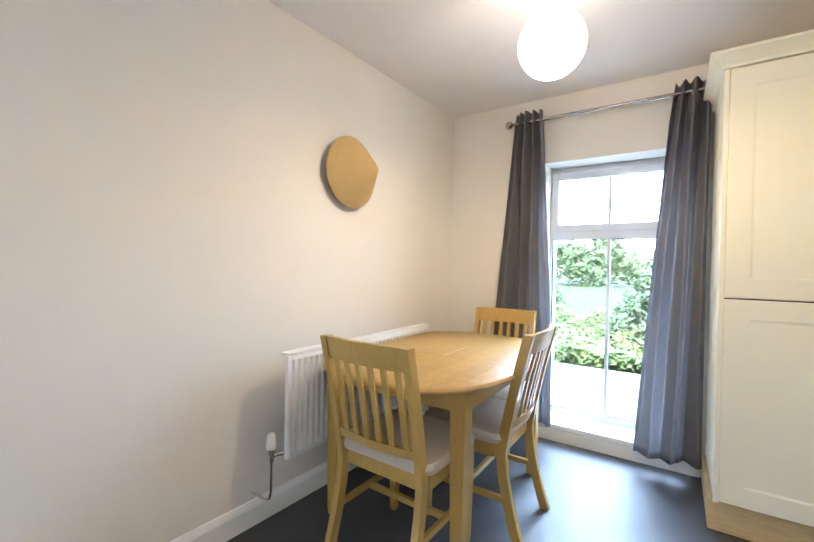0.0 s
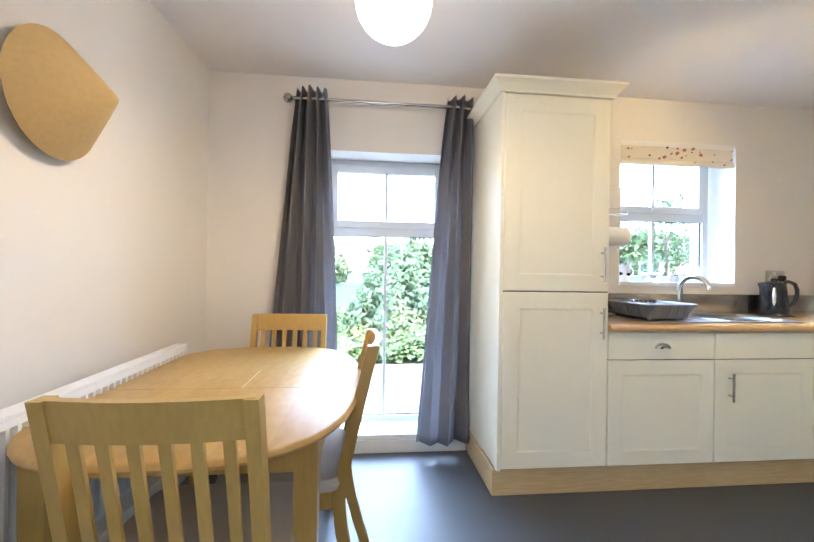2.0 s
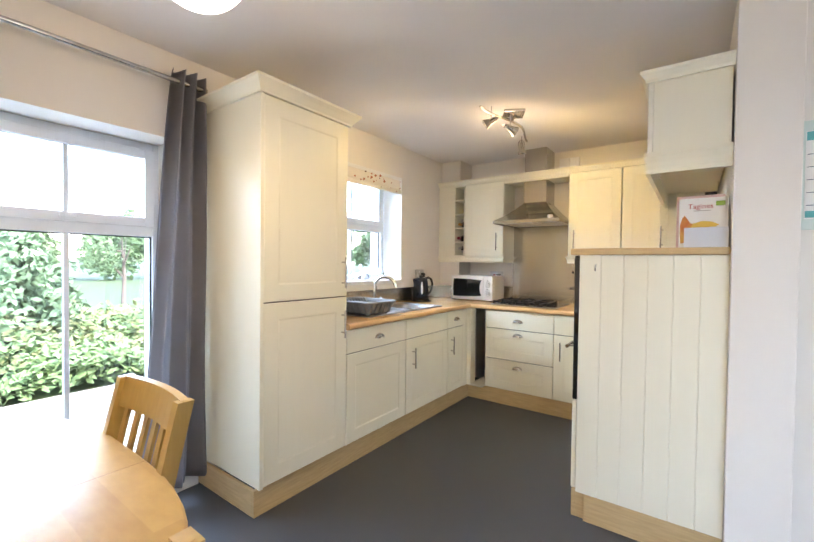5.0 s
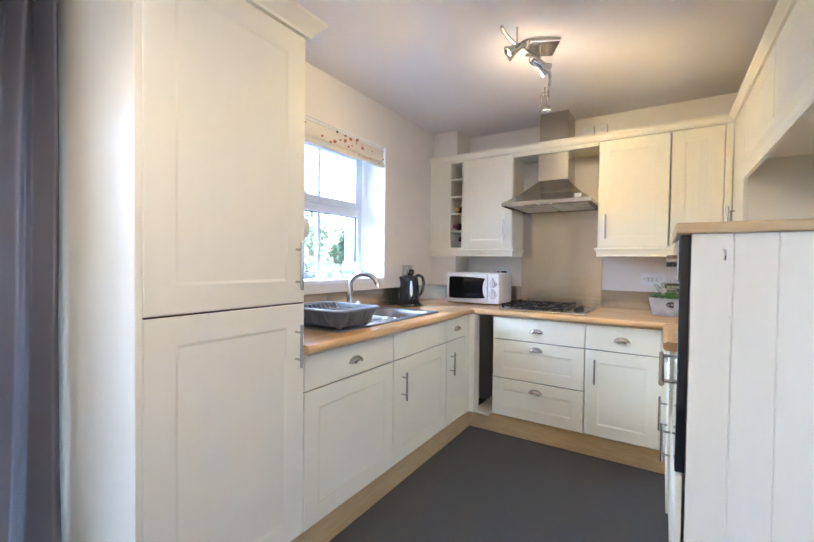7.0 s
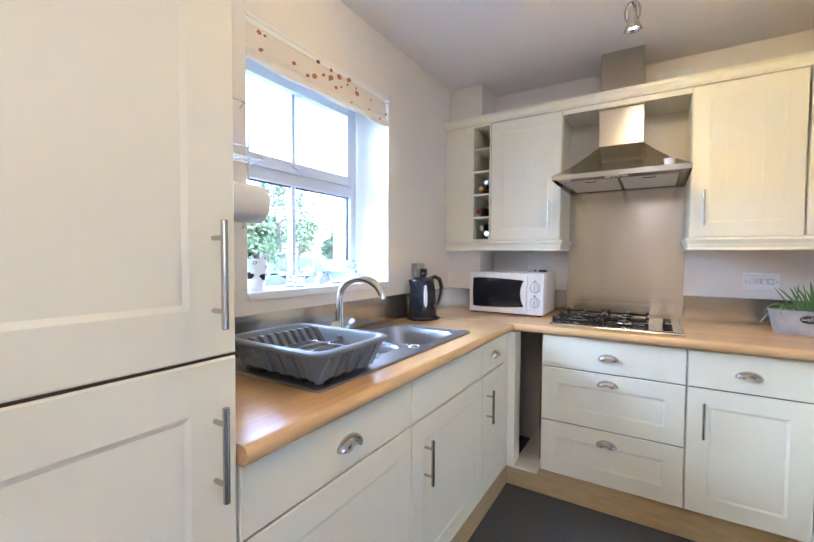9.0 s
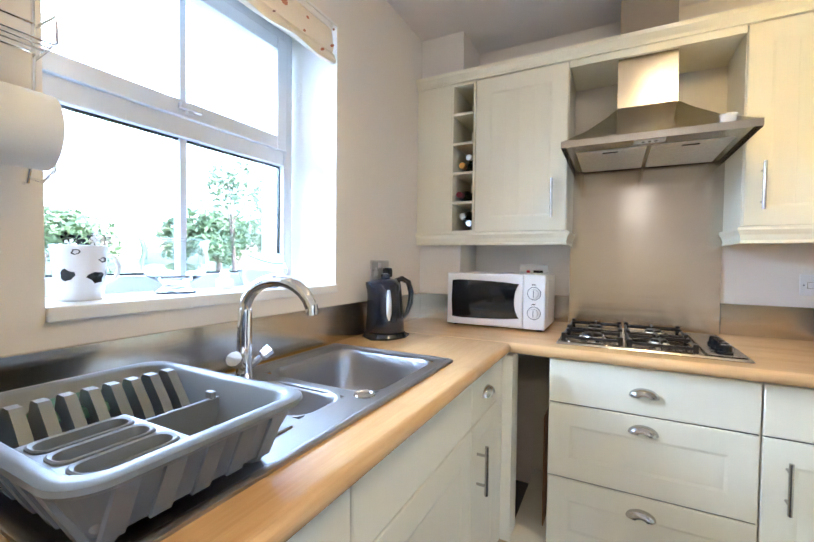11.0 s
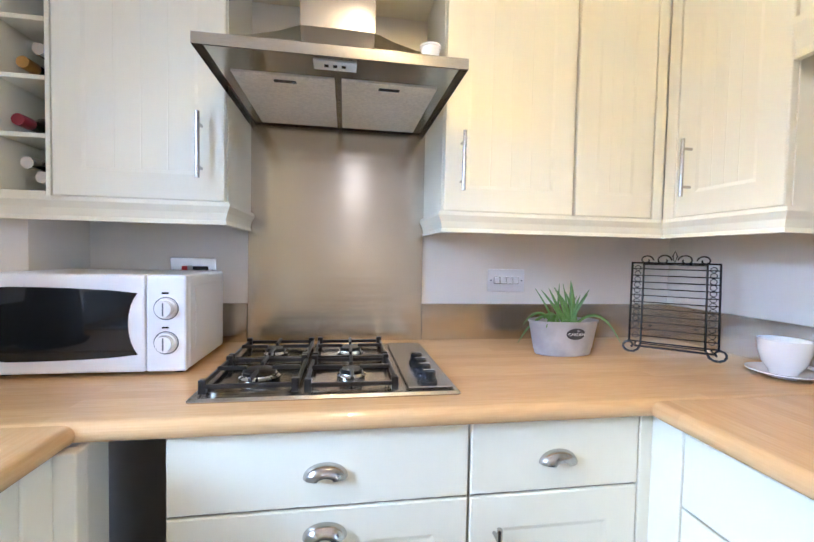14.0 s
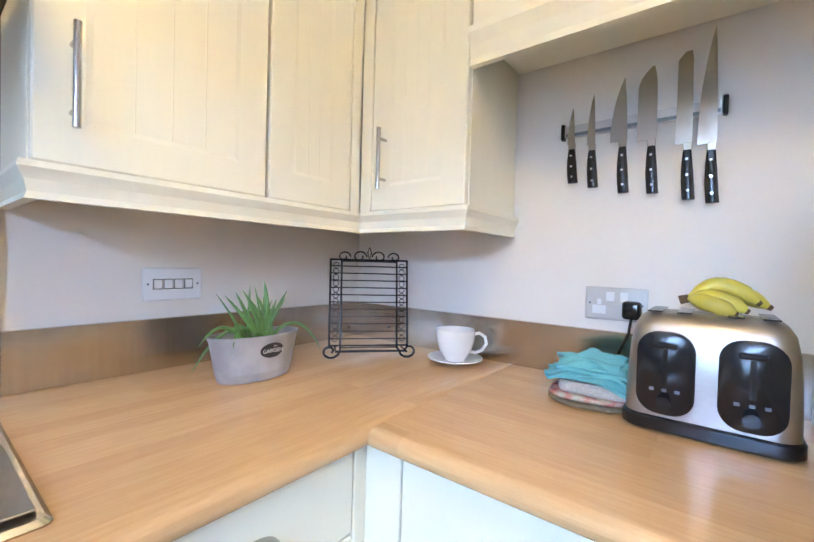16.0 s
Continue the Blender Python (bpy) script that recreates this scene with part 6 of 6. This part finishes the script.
for x in (1.078, 1.310):
    wall_wire("roll_arm", [(x, NORTH - 0.006, 1.36), (x, 2.93, 1.35), (x, 2.89, 1.365), (x, 2.885, 1.425)])
PAPER = material("paper_roll", (0.80, 0.79, 0.76), 0.95, bump=0.3, bump_scale=300)
part("kitchen_roll", revolve([(0.02, -0.105), (0.062, -0.105), (0.062, 0.105), (0.02, 0.105), (0.02, -0.105)], 40), PAPER, None, "white kitchen roll on the wire holder", True, m=pose(1.194, 2.885, 1.425) @ pose(0, 0, 0, 0, 90, 0), category="kitchen roll")

# ---- bottles in the wine rack ----
def bottle(y, z, glass, cap):
    b = thing("wine_bottle", (2.99, y, z), "wine bottle lying neck outwards in the rack", "bottle", "bottles in the rack")
    part("body", revolve([(0, 0.27), (0.034, 0.268), (0.037, 0.26), (0.037, 0.11), (0.03, 0.085), (0.0145, 0.065), (0.0135, 0.01), (0.0155, 0.008), (0.0155, 0.0), (0, 0.0)], 20), glass, b, "", True, m=pose(2.925, y, z) @ pose(0, 0, 0, 0, 90, 0))
    part("foil", revolve([(0, -0.002), (0.0155, -0.002), (0.0162, 0.004), (0.0160, 0.04), (0.0146, 0.042)], 20), cap, b, "foil cap", True, m=pose(2.925, y, z) @ pose(0, 0, 0, 0, 90, 0))
DG, RED = material("bottle_glass", (0.02, 0.035, 0.02), 0.1, coat=0.5), material("red_foil", (0.25, 0.03, 0.05), 0.3)
GOLD = material("gold_foil", (0.55, 0.30, 0.08), 0.3, 0.8)
cell = [WZ0 + 0.012 + (WZ1 - 0.012 - WZ0) / 5 * k for k in range(5)]
bottle(2.700, cell[0] + 0.028 + 0.01, DG, CHROME)
bottle(2.735, cell[0] + 0.075, DG, CHROME)
bottle(2.755, cell[1] + 0.038, DG, RED)
bottle(2.705, cell[2] + 0.075, DG, CHROME)
bottle(2.742, cell[2] + 0.038, DG, GOLD)

# ---- over the oven housing ----
TZ = 1.3685
def book(y0, y1, z0, z1, x0, x1, cover, label, name="cookbook"):
    b = thing(name, ((x0 + x1) / 2, (y0 + y1) / 2, z0), label, "book", "cookbooks on the oven housing")
    part("cover", boxes((x0, x0 + 0.003, y0, y1, z0, z1), (x1 - 0.003, x1, y0, y1, z0, z1), (x0 + 0.003, x1 - 0.003, y1 - 0.003, y1, z0, z1), bevel=0.0008, segments=1), cover, b)
    part("pages", boxes((x0 + 0.0032, x1 - 0.0032, y0 + 0.004, y1 - 0.0035, z0 + 0.003, z1 - 0.003)), PAPER, b, "paper pages")
    return b
COVW = material("white_cover", (0.75, 0.73, 0.68), 0.35)
COVO = material("orange_red_print", (0.55, 0.13, 0.02), 0.35, grain=0.3, scale=12, second=(0.70, 0.36, 0.05), patches=0.2)
bk1 = book(0.572, 0.742, TZ, 1.585, 1.285, 1.310, COVW, "white cookbook standing with an orange tagine picture")
part("picture", extrude_outline([(0.736, TZ + 0.02), (0.738, TZ + 0.10), (0.730, TZ + 0.13), (0.722, TZ + 0.142), (0.713, TZ + 0.13), (0.700, TZ + 0.108), (0.665, TZ + 0.100), (0.625, TZ + 0.088), (0.600, TZ + 0.072), (0.60, TZ + 0.02)], "x", 1.2835, 1.2848), COVO, bk1, "orange picture on the cover")
part("sticker", boxes((1.2835, 1.2848, 0.580, 0.612, 1.548, 1.568)), material("green_print", (0.20, 0.32, 0.03), 0.4), bk1)
lettering("Tagines", 0.030, pose(1.2832, 0.665, 1.548), -90, material("red_print", (0.45, 0.05, 0.03), 0.5), bk1)
part("dish", extrude_outline([(0.700, TZ + 0.088), (0.690, TZ + 0.106), (0.660, TZ + 0.116), (0.625, TZ + 0.112), (0.600, TZ + 0.098), (0.610, TZ + 0.090)], "x", 1.2828, 1.2834), material("yellow_print", (0.70, 0.45, 0.06), 0.4), bk1, "yellow dish on the cover")
part("text_line", boxes((1.2835, 1.2846, 0.63, 0.69, 1.528, 1.531)), material("grey_print", (0.4, 0.36, 0.32), 0.6), bk1)
book(0.568, 0.722, TZ, 1.455, 1.262, 1.282, material("pale_grey_cover", (0.60, 0.62, 0.66), 0.4), "pale grey small book standing in front")
book(0.580, 0.752, TZ, 1.600, 1.313, 1.335, material("pink_cover", (0.62, 0.42, 0.38), 0.4), "pinkish cookbook standing behind")
book(0.585, 0.735, TZ, 1.572, 1.338, 1.352, COVO, "thin red cookbook standing behind")
sb = thing("spray_bottle", (1.42, 0.63, TZ), "white spray bottle with a black trigger", "bottle")
part("body", revolve([(0, 0), (0.036, 0), (0.038, 0.01), (0.038, 0.17), (0.028, 0.20), (0.014, 0.215), (0.013, 0.235), (0, 0.235)], 28, (1.42, 0.63, TZ)), WHITEPLASTIC, sb, "", True)
part("trigger", boxes((1.405, 1.435, 0.605, 0.650, 1.605, 1.628), (1.413, 1.427, 0.643, 0.650, 1.575, 1.605), bevel=0.003), BLACK, sb, "black trigger head")
part("jar", revolve([(0, 0), (0.028, 0), (0.03, 0.01), (0.03, 0.19), (0.022, 0.21), (0.022, 0.222), (0, 0.222)], 24, (1.40, 0.70, TZ)), WHITEPLASTIC, None, "white jar standing behind the cookbooks", True, category="jar")

# ---- calendar ----
cal = thing("wall_calendar", (1.22, 0.27, 1.44), "wall calendar with teal bands and a pale green edge", "calendar")
part("sheet", boxes((1.228, 1.2385, 0.16, 0.358, 1.43, 1.84), bevel=0.001), material("calendar_paper", (0.62, 0.70, 0.64), 0.8), cal)
part("page", boxes((1.2265, 1.2278, 0.17, 0.350, 1.47, 1.80)), PAPER, cal)
TEAL = material("teal_print", (0.12, 0.42, 0.42), 0.7)
part("band", boxes((1.2255, 1.2263, 0.172, 0.348, 1.765, 1.798)), TEAL, cal, "teal printed band")
part("band", boxes((1.2255, 1.2263, 0.172, 0.348, 1.475, 1.50)), TEAL, cal, "teal printed band")
for k in range(5):
    part("row_line", boxes((1.2258, 1.2263, 0.175, 0.345, 1.52 + 0.048 * k, 1.523 + 0.048 * k)), GREYPLASTIC, cal)

# ---- ceiling spots ----
sp_ = thing("spotlight_bar", (1.86, 1.80, TOP), "satin metal ceiling bar with three swivelling spotlights", "lamp")
part("plate", boxes((1.875, 2.025, 1.705, 1.855, TOP - 0.022, TOP - 0.001), bevel=0.004), NICKEL, sp_, "square brassy steel ceiling plate", m=pose(1.95, 1.78, 0, 0, 0, 28) @ pose(-1.95, -1.78, 0))
wave = [(1.60 + 0.92 * k / 18, 1.835 + 0.045 * math.sin(2 * math.pi * k / 18 + 1.2), TOP - 0.05) for k in range(19)]
part("bar", tube(wave, 0.009, 10), NICKEL, sp_, "wavy metal bar", True)
for x, y in ((1.93, 1.80), (1.98, 1.80)):
    part("stem", tube([(x, y, TOP - 0.021), (x, y, TOP - 0.046)], 0.010, 12), NICKEL, sp_)


def spot(at, aim, glow_power):
    at, aim = Vector(at), Vector(aim)
    d = (aim - at).normalized()
    part("arm", tube([at + Vector((0, 0, 0.098)), at + Vector((0, 0, 0.03)), at], 0.0045, 8), NICKEL, sp_, "", True)
    m = look(at, at + d)
    head = part("head", revolve([(0.012, 0.045), (0.016, 0.04), (0.017, 0.01), (0.024, -0.02), (0.036, -0.048), (0.0345, -0.048), (0.022, -0.02), (0.012, 0.0), (0, 0.0)], 24), NICKEL, sp_, "flared metal spotlight head", True, m=m)
    loop = part("ring", tube([m @ Vector((0.03 * math.cos(t), 0.012 * 0, 0.02 + 0.045 * math.sin(t))) for t in np.linspace(0, 2 * math.pi, 18, endpoint=False)], 0.0035, 6, closed=True), NICKEL, sp_, "looped bracket", True)
    part("bulb", revolve([(0.020 * math.sin(math.pi * i / 10), -0.026 - 0.016 * math.cos(math.pi * i / 10)) for i in range(11)], 16), BULB, head, "glowing bulb", True, m=m)
    li = new("spot_lamp", bpy.data.lights.new("spot_lamp", "SPOT"))
    li.data.energy, li.data.color, li.data.spot_size, li.data.spot_blend, li.data.shadow_soft_size = glow_power, (1.0, 0.69, 0.24), radians(118), 0.7, 0.02
    li.matrix_basis = look(at + d * 0.055, at + d)


spot((1.640, 1.815, 2.252), (1.30, 2.55, 1.80), SPOT)
spot((1.855, 1.765, 2.252), (2.75, 1.05, 1.75), SPOT * 1.1)
spot((2.352, 1.862, 2.250), (2.55, 1.80, 0.90), SPOT * 0.6)
lamp_light("POINT", "spot_glow", (1.97, 1.83, 2.19), 0.22, (1.0, 0.72, 0.38), 0.05)

# ---- garden ----
# second slab is unseen, added so the lawn bounces no green light indoors
structure("patio", boxes((-9, 9, OUT + 0.001, 5.95, -0.24, -0.12), (-9, -1.75, -6, OUT, -0.24, -0.12), bevel=0.01), PAVE, "pale concrete patio outside the low window, with unseen added paving to the west")


def foliage(name, colour, second):
    m = material(name, colour, 0.85, grain=0.25, scale=8, second=second, patches=0.2)
    return m


HEDGE = foliage("hedge_leaf", (0.11, 0.165, 0.05), (0.12, 0.18, 0.065))
CONIF = foliage("conifer_needles", (0.085, 0.14, 0.065), (0.12, 0.18, 0.085))
YELL = foliage("yellow_leaf", (0.14, 0.13, 0.04), (0.10, 0.12, 0.04))
FAR = foliage("far_leaf", (0.08, 0.13, 0.05), (0.11, 0.16, 0.07))
# leaf colour lightened to paint in the bright haze over this tree
HAZED = foliage("hazed_leaf", (0.115, 0.15, 0.08), (0.12, 0.17, 0.09))
BARK = material("bark", (0.16, 0.12, 0.09), 0.9, grain=0.4, scale=20, bump=0.6, bump_scale=40)


def leaves(count, where, size, seed, flat=0.6):
    """A cloud of small bent leaves; where(rng) gives centres and the direction they face."""
    rng = np.random.default_rng(seed)
    c, nrm = where(rng, count)
    t = rng.normal(size=(count, 3))
    t[:, 2] *= flat
    t /= np.linalg.norm(t, axis=1)[:, None]
    u = np.cross(t, nrm + rng.normal(size=(count, 3)) * 0.5)
    u /= np.linalg.norm(u, axis=1)[:, None] + 1e-9
    s = size * rng.uniform(0.6, 1.4, count)[:, None]
    v = np.stack([c - t * s, c + u * s * 0.4, c + t * s, c - u * s * 0.4], 1).reshape(-1, 3)
    f = np.arange(count * 4).reshape(-1, 4)
    me = bpy.data.meshes.new("leaves")
    me.from_pydata(v.tolist(), [], f.tolist())
    return me


def leaf_object(name, me, mat, parent=None, label="", kind="", category=""):
    me.materials.append(mat)
    ob = new(name, me)
    if parent:
        me.transform(Matrix.Translation(-offset_of(parent)))
        ob.parent = parent
    return tagged(ob, label, category, "", kind)


def hedge_shape(x0, x1, y0, y1, top, base=-0.13):
    def where(rng, n):
        x, y = rng.uniform(x0, x1, n), y0 + (y1 - y0) * rng.random(n) ** 1.4
        bump = 0.18 * np.sin(x * 2.1) + 0.12 * np.sin(x * 4.7 + y * 3) + 0.10 * np.sin(x * 9 + 2 * y)
        h = (top + bump) * np.clip(0.35 + (y - y0) / (y1 - y0) * 1.6, 0, 1)
        z = base + (h - base) * np.clip(rng.random(n) ** 0.45, 0, 1)
        nrm = np.stack([np.zeros(n), -np.ones(n) * 0.5, np.ones(n)], 1)
        return np.stack([x, y, z], 1), nrm
    return where


leaf_object("hedge", leaves(60000, hedge_shape(-7, 8.5, 5.95, 8.6, 0.42), 0.055, 3), HEDGE, None, "low spreading green shrubs along the patio edge", "stuff", "shrub")
leaf_object("yellow_shrub", leaves(1600, hedge_shape(-0.6, 2.2, 6.2, 7.6, 0.50, 0.2), 0.045, 5), YELL, None, "yellowing leaves among the shrubs", "stuff", "shrub")


def conifer(x, y, height, radius, seed, label):
    t = thing("conifer", (x, y, -0.14), label, "tree", "garden conifers")
    part("trunk", tube([(x, y, -0.14), (x + 0.02, y, height * 0.5), (x, y, height - 0.1)], [0.06, 0.035, 0.01], 10), BARK, t)
    def where(rng, n):
        tier = rng.integers(0, 11, n)
        zt = -0.05 + (height + 0.05) * (tier + 0.6) / 11.5
        ang0 = rng.integers(0, 7, n) * (2 * math.pi / 7) + tier * 0.9
        f = rng.random(n) ** 0.7
        rmax = radius * (1 - zt / (height + 0.25)) ** 0.8
        a = ang0 + rng.normal(size=n) * 0.16 * (0.3 + f)
        r = rmax * f
        droop = -0.16 * f ** 2 - np.abs(rng.normal(size=n)) * 0.07
        z = zt + droop + 0.05
        nrm = np.stack([np.cos(a), np.sin(a), np.full(n, 0.3)], 1)
        return np.stack([x + r * np.cos(a), y + r * np.sin(a), z], 1), nrm
    leaf_object("crown", leaves(15000, where, 0.055, seed, 0.9), CONIF, t, "blue-green drooping branches")
    return t


conifer(0.15, 7.5, 1.75, 1.25, 11, "small drooping conifer standing behind the shrubs")
conifer(-2.6, 8.4, 2.1, 1.2, 12, "drooping conifer at the garden's side")


def tree(x, y, height, spread, seed, label, trunk=0.35, mat=FAR, count=6000, leaf=0.09):
    t = thing("tree", (x, y, -0.14), label, "tree", "garden trees")
    rng0 = random.Random(seed)
    top = Vector((x, y, height))
    part("trunk", tube([(x, y, -0.14), (x + 0.03 * spread, y, height * 0.35), (x - 0.02 * spread, y, height * 0.7)], [trunk * 0.2, trunk * 0.14, trunk * 0.05], 10), BARK, t)
    clumps = []
    for k in range(14):
        a, f = rng0.uniform(0, 2 * math.pi), rng0.random()
        c = Vector((x + spread * 0.6 * math.cos(a) * (1 - 0.5 * f), y + spread * 0.6 * math.sin(a) * (1 - 0.5 * f), height * (0.45 + 0.5 * f)))
        clumps.append((c, spread * rng0.uniform(0.22, 0.42)))
        if k < 6:
            part("limb", tube([(x, y, height * (0.25 + 0.08 * k)), tuple(Vector((x, y, height * (0.35 + 0.08 * k))).lerp(c, 0.5)), tuple(c)], [trunk * 0.08, trunk * 0.05, trunk * 0.02], 6), BARK, t)
    cs = np.array([tuple(c) for c, r in clumps])
    rs = np.array([r for c, r in clumps])
    def where(rng, n):
        i = rng.integers(0, len(rs), n)
        d = rng.normal(size=(n, 3))
        d /= np.linalg.norm(d, axis=1)[:, None]
        return cs[i] + d * (rs[i] * rng.random(n) ** 0.4)[:, None], d
    leaf_object("crown", leaves(count, where, leaf, seed), mat, t, "uneven leafy crown")
    return t


tree(2.9, 12.0, 2.6, 1.1, 21, "slim young tree with a pale trunk on the lawn", 0.3, FAR, 2500, 0.05)
tree(6.0, 8.3, 2.9, 1.1, 22, "bushy small tree outside the kitchen window", 0.3, HAZED, 1300, 0.055)
tree(8.6, 10.5, 2.3, 1.3, 27, "rounded garden tree beyond the shrubs", 0.3, FAR, 2600, 0.055)
for k, (x, y, h, s) in enumerate(((-14, 34, 6.0, 5), (-6, 38, 5.0, 5), (3, 36, 5.5, 5), (12, 33, 5.5, 5), (22, 30, 6.5, 5), (32, 27, 7, 5), (-22, 28, 7, 5), (40, 20, 7, 5))):
    tree(x, y, 0.6 * h, s, 40 + k, "broad distant tree beyond the lawn", 1.2, FAR, 5000, 0.28)
